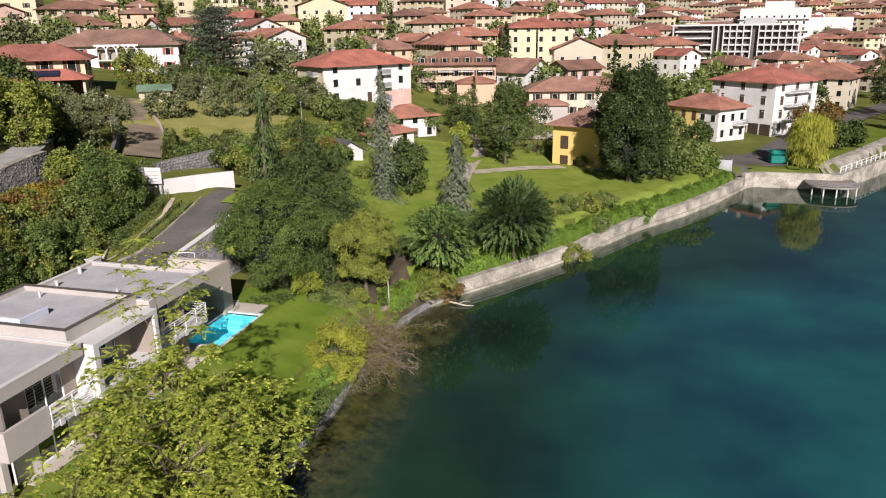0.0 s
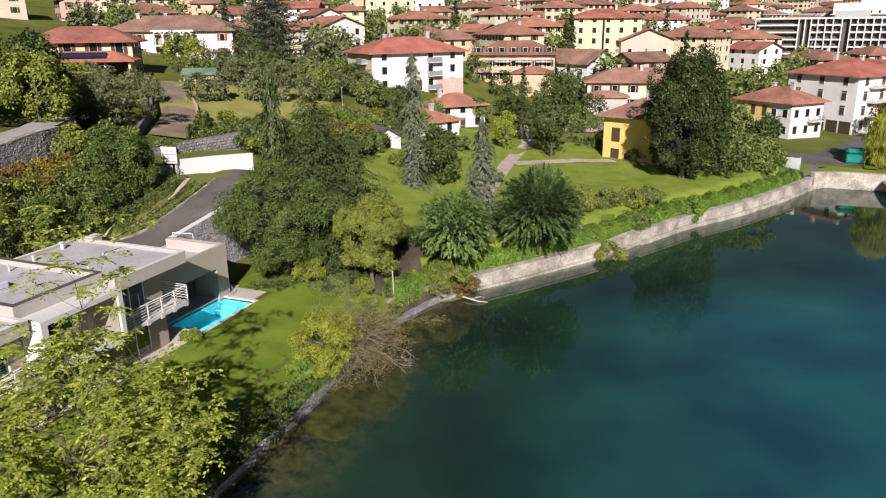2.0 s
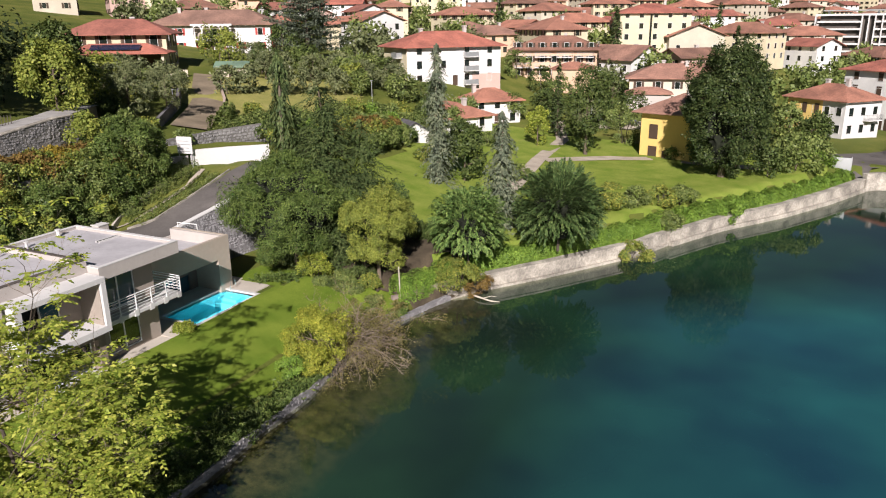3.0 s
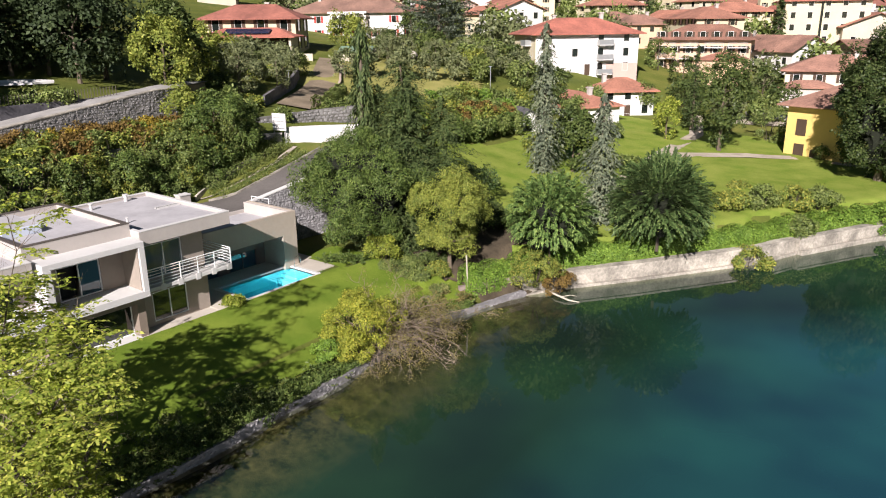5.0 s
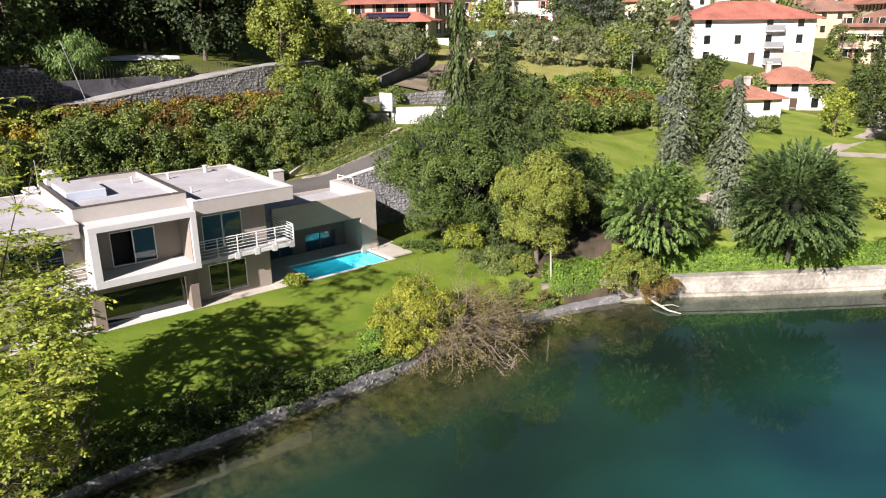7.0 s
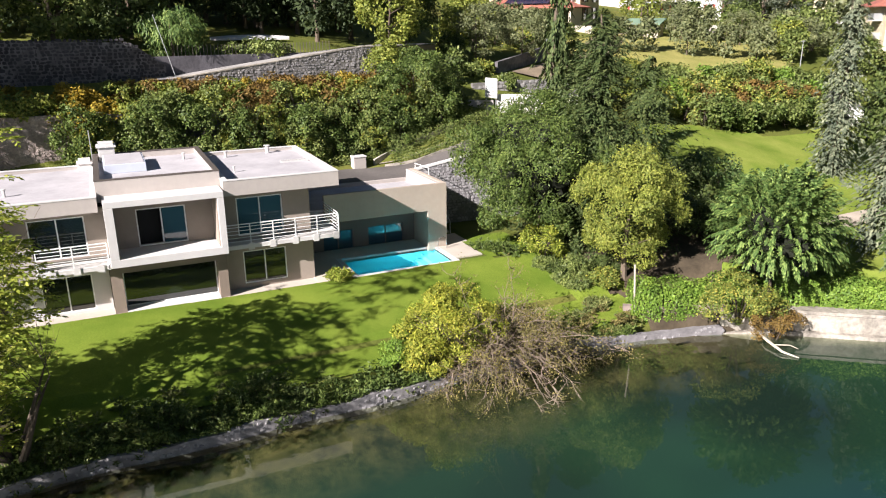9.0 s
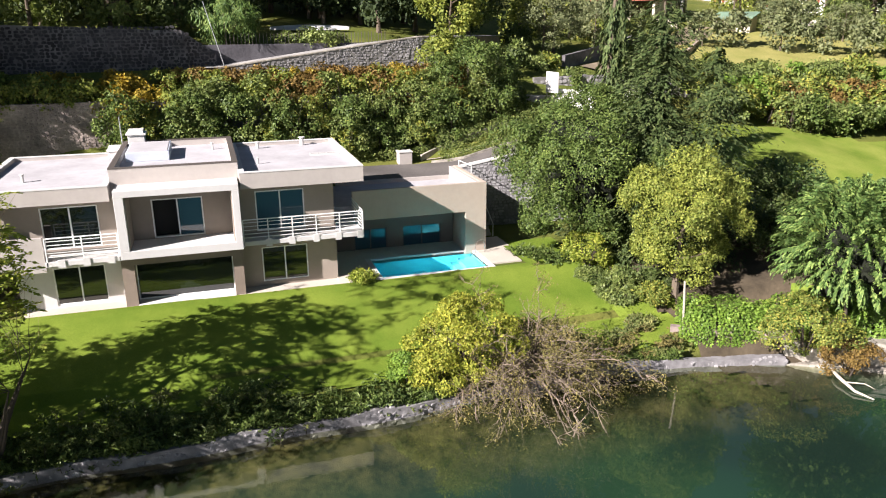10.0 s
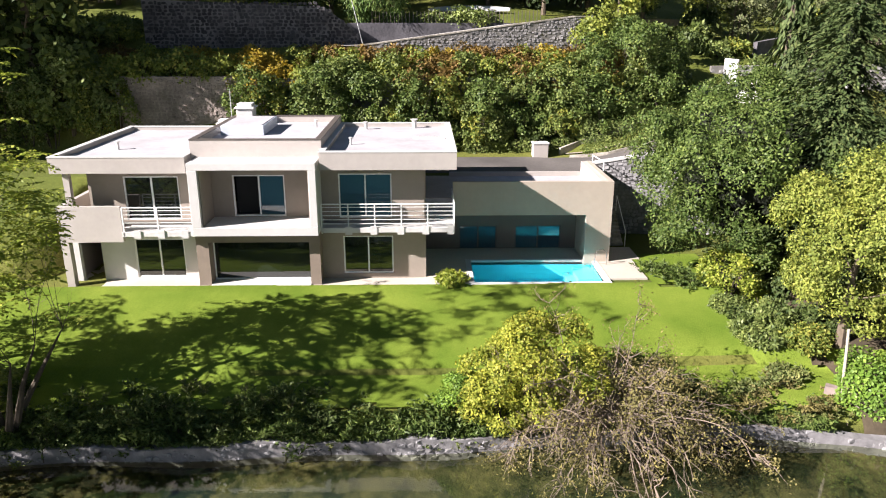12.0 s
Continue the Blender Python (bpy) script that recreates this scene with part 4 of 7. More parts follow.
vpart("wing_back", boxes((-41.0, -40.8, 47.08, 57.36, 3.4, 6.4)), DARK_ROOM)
# what stands on the roofs
ROOF_THINGS = [("roof_vent", -41.2, 46.4, 10.42, 0.14, 0.5), ("roof_vent", -35.0, 43.0, 10.42, 0.06, 0.35), ("roof_vent", -39.5, 40.5, 10.72, 0.07, 0.4), ("roof_vent", -34.9, 30.4, 10.2, 0.08, 0.4), ("roof_vent", -40.7, 43.4, 10.42, 0.1, 0.4)]
for n_, x, y, z, r, h in ROOF_THINGS:
    v = thing(n_, (x, y, z), "small white vent pipe on the flat roof", "vent", "roof vents")
    bm = bmesh.new()
    tube(bm, [(0, 0, 0), (0, 0, h)], r, 10)
    part("pipe", bm, WHITE, v)
    bm = bmesh.new()
    tube(bm, [(0, 0, h), (0, 0, h + 0.06)], r * 1.6, 10)
    part("cap", bm, WHITE, v)
sky_l = thing("skylight", (-37.0, 47.3, 10.42), "long narrow dark skylight on the roof", "skylight")
part("glazing", boxes((-0.12, 0.12, -0.85, 0.85, 0.0, 0.09)), GLASS_DARK, sky_l)
part("kerb", boxes((-0.2, -0.12, -0.92, 0.92, 0, 0.12), (0.12, 0.2, -0.92, 0.92, 0, 0.12)), WHITE, sky_l)
shaft = thing("roof_housing", (-38.4, 36.9, 10.72), "rendered lift housing box on the raised roof", "roof housing")
part("body", boxes((-2.0, 2.0, -1.3, 1.1, 0, 0.55), bevel=0.02), TARP_BLUE, shaft)
part("lid", boxes((-1.9, 1.9, -1.2, 1.0, 0.55, 0.58)), ROOF_FLAT, shaft)
for x, y, z, w, h in ((-41.4, 35.9, 10.72, 0.5, 1.25), (-41.6, 34.5, 10.2, 0.4, 0.75)):
    c = thing("chimney", (x, y, z), "white rendered chimney with a capped top", "chimney", "chimneys on the villa")
    part("shaft", boxes((-w, w, -w, w, 0, h - 0.3), bevel=0.02), WHITE, c)
    part("cowl", boxes((-w * 1.2, w * 1.2, -w * 1.2, w * 1.2, h - 0.3, h - 0.2), (-w * 0.9, w * 0.9, -w * 0.9, w * 0.9, h - 0.2, h)), WHITE, c)
mast = thing("antenna", (-41.3, 35.0, 10.2), "thin metal roof antenna mast", "antenna")
bm = bmesh.new()
tube(bm, [(0, 0, 0), (0, 0, 2.6)], 0.03, 6)
part("mast", bm, METAL_GREY, mast)

spot = thing("wall_lamp", (-33.0, 48.05, 9.55), "small black floodlights under the roof's corner", "lamp")
part("bracket", boxes((-0.04, 0.04, -0.45, 0.25, 0.08, 0.19)), COPING_DARK, spot)
for y in (-0.3, 0.15):
    part("lamp_head", boxes((-0.02, 0.2, y - 0.12, y + 0.12, -0.16, 0.08), bevel=0.02), COPING_DARK, spot)

# terrace and pool
PX0, PX1, PY0, PY1 = -35.14, -31.5, 49.66, 56.7
tagged(mesh_ob("terrace", boxes((-37.6, PX0 - 0.25, 47.0, 59.6, 3.4, 3.6), (PX0 - 0.25, -31.0, 47.0, PY0 - 0.3, 3.4, 3.6), (PX0 - 0.25, -32.0, PY1 + 0.3, 59.1, 3.4, 3.6), (-32.5, -31.0, 30.0, 47.0, 3.4, 3.56)), PAVING), "pale stone terrace round the pool and along the villa", "terrace", kind="structure")
pool = thing("swimming_pool", (-33.3, 53.2, 3.6), "rectangular turquoise pool with pale coping", "pool")
P0 = Vector((-33.3, 53.2, 3.6))


def ppart(name, bm, material, label=""):
    bmesh.ops.translate(bm, verts=bm.verts, vec=-P0)
    return part(name, bm, material, pool, label)


ppart("coping", boxes((PX0 - 0.25, PX1 + 0.3, PY0 - 0.3, PY0, 3.35, 3.63), (PX0 - 0.25, PX1 + 0.3, PY1, PY1 + 0.3, 3.35, 3.63), (PX0 - 0.25, PX0, PY0, PY1, 3.35, 3.63), (PX1, PX1 + 0.3, PY0, PY1, 3.2, 3.63)), WHITE, "white stone coping")
ppart("basin", boxes((PX0, PX1, PY0, PY1, 2.3, 2.4), (PX0 - 0.05, PX0, PY0, PY1, 2.3, 3.5), (PX1, PX1 + 0.05, PY0, PY1, 2.3, 3.5), (PX0, PX1, PY0 - 0.05, PY0, 2.3, 3.5), (PX0, PX1, PY1, PY1 + 0.05, 2.3, 3.5)), POOL_LINER)
ppart("step", boxes((PX0 + 0.5, PX1 - 1.2, PY1 - 1.7, PY1, 2.4, 3.05)), POOL_LINER)
ppart("step", boxes((PX0 + 0.5, PX1 - 1.2, PY1 - 1.2, PY1, 3.05, 3.3)), POOL_LINER)
bm = bmesh.new()
bm.faces.new([bm.verts.new(c) for c in ((PX0, PY0, 3.5), (PX1, PY0, 3.5), (PX1, PY1, 3.5), (PX0, PY1, 3.5))])
ppart("pool_water", bm, POOL_WATER).visible_shadow = False
ladder = thing("pool_ladder", (-34.6, 56.9, 3.6), "chrome pool grab rails", "ladder")
for k, x in enumerate((-0.3, 0.3)):
    bm = bmesh.new()
    tube(bm, [(x, 0.5, 0), (x, 0.45, 0.75), (x, 0.2, 0.95), (x, -0.1, 0.85), (x, -0.2, 0.3), (x, -0.22, -0.4)], 0.03, 6)
    part("handrail", bm, STEEL, ladder)

# ---- walls of the shore and slopes ----
def stone_mesh(rng, w, h, d):
    """One rough stone, its face towards +x."""
    bm = bmesh.new()
    vs = []
    for x, k in ((-d, 1.0), (0.0, 1.0), (d * 0.4, 0.9)):
        ring = []
        for a in range(6):
            t = 2 * math.pi * a / 6 + 0.3
            ring.append(bm.verts.new((x + rng.uniform(-0.02, 0.02), math.copysign(abs(math.cos(t)) ** 0.6, math.cos(t)) * w / 2 * k * rng.uniform(0.80, 1.08), math.copysign(abs(math.sin(t)) ** 0.6, math.sin(t)) * h / 2 * k * rng.uniform(0.80, 1.08))))
        vs.append(ring)
    for r0, r1 in zip(vs, vs[1:]):
        for k in range(6):
            bm.faces.new((r0[k], r0[(k + 1) % 6], r1[(k + 1) % 6], r1[k]))
    bm.faces.new(vs[-1])
    me = bpy.data.meshes.new("stone")
    bm.to_mesh(me)
    bm.free()
    return me


def wall_line(pts, foot, top, thick):
    """A continuous wall core along a line, with foot and top heights given as functions of the share of its length."""
    bm = bmesh.new()
    P = [Vector((*p, 0)) for p in pts]
    tot = sum((b - a).length for a, b in zip(P, P[1:]))
    run, rows = 0.0, []
    for i, p in enumerate(P):
        if i:
            run += (p - P[i - 1]).length
        d = (P[min(i + 1, len(P) - 1)] - P[max(i - 1, 0)]).normalized()
        s = Vector((d.y, -d.x, 0)) * thick / 2
        f = run / tot
        rows.append([bm.verts.new((p + s * k + Vector((0, 0, z)))) for k, z in ((1, foot(f)), (1, top(f)), (-1, top(f)), (-1, foot(f)))])
    for a, b in zip(rows, rows[1:]):
        for k in range(4):
            bm.faces.new((a[k], a[(k + 1) % 4], b[(k + 1) % 4], b[k]))
    bm.faces.new(rows[0][::-1])
    bm.faces.new(rows[-1])
    bmesh.ops.recalc_face_normals(bm, faces=bm.faces)
    return bm


def stone_wall(name, pts, foot, top, thick, label, sw, sh, stone_mat, seed, cap=None, limit=300, core=None, rough=0.0, sunk=0.0):
    """A rubble wall: mortar core and courses of single stones on the face that looks right of the line."""
    rng = np.random.default_rng(seed)
    w = tagged(mesh_ob(name, wall_line(pts, foot, top, thick), core or MORTAR), label, "wall", kind="structure")
    kinds = [stone_mesh(rng, sw * k, sh * rng.uniform(0.9, 1.05), 0.07) for k in (0.7, 0.85, 1.0, 1.2, 1.0, 0.9)]
    for me in kinds:
        me.materials.append(stone_mat)
    P = [Vector((*p, 0)) for p in pts]
    seg = [(b - a).length for a, b in zip(P, P[1:])]
    tot, made = sum(seg), 0
    row = 0
    zlo, zhi = min(foot(0), foot(1)), max(top(0), top(1))
    z = zlo + sh / 2
    rest = []
    while z < zhi:
        u = (row % 2) * sw * 0.5
        while u < tot:
            k = int(rng.integers(0, len(kinds)))
            ww = sw * (0.7, 0.85, 1.0, 1.2, 1.0, 0.9)[k]
            f = (u + ww / 2) / tot
            if f < 1 and foot(f) <= z <= top(f) - sh * 0.25:
                run = f * tot
                i = 0
                while i < len(seg) - 1 and run > seg[i]:
                    run -= seg[i]
                    i += 1
                p = P[i].lerp(P[i + 1], run / seg[i])
                d = (P[i + 1] - P[i]).normalized()
                s = Vector((d.y, -d.x, 0))
                at = p + s * (thick / 2 + rng.uniform(-0.03, 0.04) * (1 + rough) - sunk) + Vector((0, 0, z + rng.uniform(-0.05, 0.05) * (1 + rough)))
                m = Matrix.Translation(at) @ Matrix.Rotation(math.atan2(s.y, s.x), 4, "Z") @ Matrix.Rotation(rng.uniform(-0.25, 0.25) * (1 + 2 * rough), 4, "X") @ Matrix.Rotation(rng.uniform(-0.15, 0.15) * (1 + 3 * rough), 4, "Z") @ Matrix.Diagonal((rng.uniform(0.7, 1.2), rng.uniform(0.72, 1.2), rng.uniform(0.78, 1.2), 1))
                if made < limit:
                    o = new("stone", kinds[k])
                    o.parent = w
                    o.matrix_local = m
                    made += 1
                else:
                    rest.append((kinds[k], m))
            u += ww * 1.04
        z += sh * 1.02
        row += 1
    if rest:
        V, F, n = [], [], 0
        for me, m in rest:
            V += [m @ v.co for v in me.vertices]
            F += [[n + i for i in p.vertices] for p in me.polygons]
            n += len(me.vertices)
        me = bpy.data.meshes.new("stones")
        me.from_pydata(V, [], F)
        me.materials.append(stone_mat)
        o = new("stones", me)
        o.parent = w
        o["kind"] = "stuff"
    if cap:
        c = mesh_ob("coping", wall_line(pts, lambda f: top(f), lambda f: top(f) + 0.1, thick + 0.1), cap, w, "pale concrete coping")
    return w


# low rough bank of stones below the lawn
SHORE = [(float(shore_x(y)) + 0.05, y) for y in np.arange(24, 70.1, 1.5)]
SHORE = [(x - 0.3 + 0.10 * math.sin(y * 0.7), y) for x, y in SHORE]
stone_wall("shore_wall", SHORE, lambda f: 0.2, lambda f: 1.28 - 0.18 * max(0.0, min(1.0, (f - 0.78) / 0.1)) + 0.08 * math.sin(f * 40) + 0.08 * math.sin(f * 91), 0.5, "low rough bank of pale stones along the lake", 0.34, 0.19, STONE_PALE, 3, limit=300, core=MORTAR_PALE, rough=0.35, sunk=0.045)
# straight concrete lake wall beyond
QUAY = [(-19.6, 69.3), (-17.9, 72.4), (-13.2, 78.8), (-9.3, 84.7), (-5.6, 90.4), (-3.7, 95.3)]
QUAY2 = [(-3.2, 95.2), (1.4, 104.2), (8.3, 114.4), (13.9, 124.6), (18.9, 135.4)]
lake_wall = tagged(mesh_ob("lake_wall", wall_line(QUAY, lambda f: -0.6, lambda f: 2.05 + 0.1 * f - 0.6 * max(0.0, 1 - f * 9), 0.8), CONCRETE), "stained pale concrete lake wall with a footing", "wall", kind="structure")
part("coping", wall_line(QUAY, lambda f: 2.05 + 0.1 * f - 0.6 * max(0.0, 1 - f * 9), lambda f: 2.25 + 0.1 * f - 0.6 * max(0.0, 1 - f * 9), 0.95), CONCRETE, lake_wall)
part("footing", wall_line([(x + 0.4, y - 0.25) for x, y in QUAY], lambda f: -0.6, lambda f: 0.95 - 0.2 * max(0.0, 1 - f * 9), 0.6), CONCRETE, lake_wall)
tagged(mesh_ob("hedge_plinth", wall_line([(-22.3, 63.9), (-21.3, 65.3), (-20.5, 67.6), (-19.6, 69.8)], lambda f: 1.0, lambda f: 2.35, 0.35), surface("pinkish_concrete", (0.27, 0.215, 0.19), 0.9, big=0.7, small=4, vary=0.4, bump=0.4)), "low stained plinth wall under the end of the hedge", "wall", kind="structure")
lw2 = tagged(mesh_ob("lake_wall", wall_line(QUAY2, lambda f: -0.6, lambda f: 2.15 + 0.3 * f, 0.8), CONCRETE), "stained pale concrete lake wall with a footing", "wall", kind="structure")
part("coping", wall_line(QUAY2, lambda f: 2.15 + 0.3 * f, lambda f: 2.35 + 0.3 * f, 0.95), CONCRETE, lw2)
part("footing", wall_line([(x + 0.4, y - 0.25) for x, y in QUAY2], lambda f: -0.6, lambda f: 1.2, 0.7), CONCRETE, lw2)
tagged(mesh_ob("lake_wall", wall_line([(19.2, 135.4), (21.3, 137.3), (30.2, 137.3), (34.9, 137.3), (47.9, 157), (57.9, 174.5), (88.3, 230), (176, 400)], lambda f: -0.6, lambda f: 3.4, 0.8), CONCRETE), "concrete quay wall below the promenade", "wall", kind="structure")

# driveway's stone retaining wall, the stone wall of the upper ramp, the old wall behind
DW = [(-41.0, 57.8), (-40.6, 62), (-40.2, 67), (-40.0, 74)]
stone_wall("retaining_wall", DW, lambda f: 3.6, lambda f: 8.15 + 2.6 * min(1, f * 1.15), 0.5, "grey rubble retaining wall with a pale coping", 0.35, 0.23, STONE_LIGHT, 5, cap=WHITE, limit=280, core=MORTAR_PALE)
RAMP = [(-55.6, 41.5), (-56.3, 50), (-57.2, 59.3), (-57.8, 62)]
stone_wall("ramp_wall", RAMP, lambda f: 13.6, lambda f: 14.8 + 2.3 * min(1, f * 1.15), 0.6, "grey rubble wall carrying an upper ramp", 0.36, 0.21, STONE, 6, cap=CONCRETE, limit=290)
stone_wall("upper_stone_wall", [(-55.8, 70.5), (-55.2, 79), (-53.0, 88)], lambda f: 10.5, lambda f: 13.3 + 0.3 * f, 0.5, "grey rubble wall above the gateway", 0.6, 0.36, STONE, 8, limit=120)
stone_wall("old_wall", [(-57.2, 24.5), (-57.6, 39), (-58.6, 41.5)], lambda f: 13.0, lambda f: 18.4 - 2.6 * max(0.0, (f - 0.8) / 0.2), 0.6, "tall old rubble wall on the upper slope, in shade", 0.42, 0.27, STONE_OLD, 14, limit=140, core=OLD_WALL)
tagged(mesh_ob("old_wall", wall_line([(-55.4, 6), (-55.8, 15), (-56.6, 24.5)], lambda f: 12.4, lambda f: 14.3, 0.5), OLD_WALL), "low old wall at the foot of a grassy slope", "wall", kind="structure")
stone_wall("old_wall", [(-51.3, 24), (-51.6, 30), (-51.9, 36)], lambda f: 7.0, lambda f: 12.8, 0.6, "old pinkish rubble wall showing through the hedge bank", 0.36, 0.22, STONE_WARM, 15, limit=160, core=STONE_WARM)
tagged(mesh_ob("old_wall", wall_line([(-51.9, 36), (-52.3, 45), (-52.8, 60)], lambda f: 6.8, lambda f: 12.6, 0.8), OLD_WALL), "old rubble retaining wall behind the hedge bank", "wall", kind="structure")
strip("ramp", [(-57.0, 39.5), (-57.6, 44), (-58.4, 52), (-60.5, 62), (-66, 70)], 3.4, surface("pale_ramp_concrete", (0.33, 0.315, 0.30), 0.9, big=0.5, small=5, vary=0.25, bump=0.3), "pale ramp behind the stone wall", "ramp", 0, rise=lambda x, y: float(np.interp(y, [20, 42, 54, 62, 70], [14.6, 14.9, 16.5, 17.1, 17.0])))
tagged(mesh_ob("ramp_bank", wall_line([(-57.1, 39.6), (-58.4, 52), (-60.5, 62), (-65.6, 69.6)], lambda f: 13.0, lambda f: float(np.interp(f, [0, 0.08, 0.4, 0.72, 1], [14.5, 14.8, 16.2, 17.0, 16.9])), 2.9), EARTH), "earth bank that carries the ramp", "bank", kind="structure")
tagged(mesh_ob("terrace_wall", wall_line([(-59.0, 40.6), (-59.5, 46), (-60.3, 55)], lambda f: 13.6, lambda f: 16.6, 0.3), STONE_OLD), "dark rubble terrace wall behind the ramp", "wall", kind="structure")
# white wall at the gateway
gate = tagged(mesh_ob("gate_wall", wall_line([(-51.2, 70.8), (-48.8, 74.2), (-45.6, 77.4)], lambda f: 10.2, lambda f: 12.6, 0.3), WHITE), "bright white rendered wall at the gateway", "wall", kind="structure")
tagged(mesh_ob("gate_wall", wall_line([(-54.0, 67.0), (-51.4, 70.6)], lambda f: 10.2, lambda f: 12.0, 0.3), CREAM), "pale rendered wall at the gateway", "wall", kind="structure")

# ---- trees and planting ----
# foreground tree on the shore: open crown of leaf sprays on long limbs
def shore_tree(name, at, seed, height, reach, shift, label, twigs, mat, stems=3):
    rng = np.random.default_rng(seed)
    t = thing(name, at, label, "tree")
    bm, fine = bmesh.new(), bmesh.new()
    tips = []

    def outside(q, k=1.0):
        return ((q[0] - shift[0]) / reach[0]) ** 2 + ((q[1] - shift[1]) / reach[1]) ** 2 > k

    def grow(p, d, length, r, level):
        if level > 1 and outside(p):
            return
        pts, rad = [p], [r]
        n = 4
        for i in range(n):
            d = (d + Vector(rng.normal(size=3) * (0.15 + 0.04 * level)) + Vector((0, 0, 0.05))).normalized()
            p = p + d * length / n
            if outside(p, 1.15 if level else 0.9):
                break
            pts.append(p)
            rad.append(r * (1 - 0.6 * (i + 1) / n))
        if len(pts) < 3:
            return
        if len(pts) <= n:
            n = len(pts) - 1
            rad = [r * (1 - 0.85 * i / n) for i in range(n + 1)]
        tube(bm if level < 2 else fine, pts, rad, (7, 6, 4, 3, 3)[level])
        if level >= 2:
            tips.append((pts[-1], d))
            if level < 4:
                tips.append((pts[2], d))
        if level < 4:
            for k in range((5, 5, 4, 3)[level]):
                j = int(rng.integers(1 if level else 2, n + 1))
                a = rng.uniform(0, 6.28)
                side = d.cross(Vector((math.cos(a), math.sin(a), 0.3))).normalized()
                nd = (d * rng.uniform(0.35, 0.8) + side * rng.uniform(0.6, 1.0) + Vector((0, 0, 0.10))).normalized()
                grow(pts[j], nd, length * rng.uniform(0.5, 0.72), rad[j] * 0.6, level + 1)

    for k in range(stems):
        a = k * 6.283 / stems + 0.5
        lean = 0.38 if stems < 4 else (0.58, 0.24)[k % 2]
        grow(Vector((math.cos(a) * 0.25, math.sin(a) * 0.25, -0.3)), Vector((math.cos(a) * lean, math.sin(a) * lean, 1)).normalized(), height * 0.55, 0.17, 0)
    part("trunk", bm, BARK_DARK, t)
    part("twig_tangle", fine, BARK_PALE, t, "pale thin twigs")["kind"] = "stuff"
    # each twig ends in a rosette of drooping fronds
    C, A, N, L = [], [], [], []
    for i in rng.permutation(len(tips))[:twigs]:
        q, d = tips[i]
        q = np.array(q)
        if outside(q):
            continue
        turn, size = rng.uniform(0, 6.28), rng.uniform(0.45, 0.85)
        for k in range(int(rng.integers(4, 7))):
            a = turn + k * 1.1 + rng.normal() * 0.25
            u = np.linspace(0.25, 1.0, 7) * size
            side = np.array([1, -1, 1, -1, 1, -1, 0]) * 0.8
            droop = rng.uniform(0.2, 0.9)
            lift = rng.uniform(0.0, 0.35)
            C.append(q + np.stack([np.cos(a) * u - np.sin(a) * side * 0.08, np.sin(a) * u + np.cos(a) * side * 0.08, lift * u - droop * u * u], 1))
            A.append(np.stack([np.cos(a) - np.sin(a) * side, np.sin(a) + np.cos(a) * side, lift - 1.6 * droop * u], 1))
            N.append(np.array([0.15, -0.2, 1.0]) + rng.normal(size=(7, 3)) * 0.35)
            L.append(rng.uniform(0.15, 0.29, 7))
    C, A, N, L = map(np.concatenate, (C, A, N, L))
    v, q = leaves(C, A, N, L, L * 0.5)
    raw_mesh("crown", v, q, mat, t)
    return t


shore_tree("shore_tree", (-20.6, 30.7, 1.9), 11, 15.4, (7.0, 3.3), (0.5, -1.0), "open-crowned shore tree with yellow-green leaf sprays", 640, LEAF_LIME, 5)
shore_tree("shore_tree", (-22.6, 23.6, 2.1), 12, 9.6, (4.4, 3.6), (-0.8, 0.2), "shore tree with thinning yellow-green leaves near the villa", 330, LEAF_LIME)
shore_tree("shore_tree", (-17.8, 27.5, 1.2), 13, 8.0, (5, 4.4), (1.0, 0.2), "low shore tree leaning over the water", 190, LEAF_LIME)

# trees of the garden north of the pool
broad_tree("laurel_tree", (-32.7, 64.3, 3.8), 10.8, 6.4, 6.5, "dense dark green broad-leaved garden tree", LEAF_LAUREL, 21, 100, 960, 0.165, foot=0.02, lobe_r=0.24, aspect=0.5)
broad_tree("garden_tree", (-24.5, 65.6, 3.0), 8.9, 3.5, 3.5, "rounded tree turning yellow-green", LEAF_YELLOW, 22, 64, 800, 0.15, foot=0.14, lobe_r=0.25, aspect=0.5)
conifer = spruce_tree("garden_conifer", (-32.0, 68.4, gz(-32.0, 68.4)), 16.6, 6.6, "broad dark green conifer with hanging feathery sprays", LEAF_PINE, 23, 46, 18, 38, 0.30, 0.42, 0.03, 0.36, "", ((3.0, 2.0, 13.4, 5.0), (-3.4, 0.4, 14.4, 4.4), (1.6, -1.2, 15.2, 4.6)), 0.4, 0.34)
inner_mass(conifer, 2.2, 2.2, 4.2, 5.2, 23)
spruce_tree("weeping_cypress", (-35.4, 66.9, gz(-35.4, 66.9)), 23.6 - gz(-35.4, 66.9), 2.3, "tall ragged dark conifer with drooping sprays", LEAF_PINE, 24, 70, 10, 26, 0.42, 1.5, 0.08, 0.35, "", (), 0.6, 0.3)
spray_tree("yew_bush", (-18.3, 71.9, 3.0), 8.2, 4.3, "bushy green evergreen with upright plumes", LEAF_PLUME, 25, 560, 84, 0.24, 0.5, 0.6)
spray_tree("yew_tree", (-12.0, 80.5, 3.1), 9.8, 5.0, "dense rounded dark green yew with arching plumes", LEAF_YEW, 26, 760, 74, 0.28, 0.22, 0.7)
spruce_tree("blue_spruce", (-33.2, 96.0, 5.2), 18.2, 3.1, "tall slim grey-blue spruce", LEAF_BLUE, 27, 52, 13, 22, 0.36, 0.7, 0.02, 0.5, ragged=0.45)
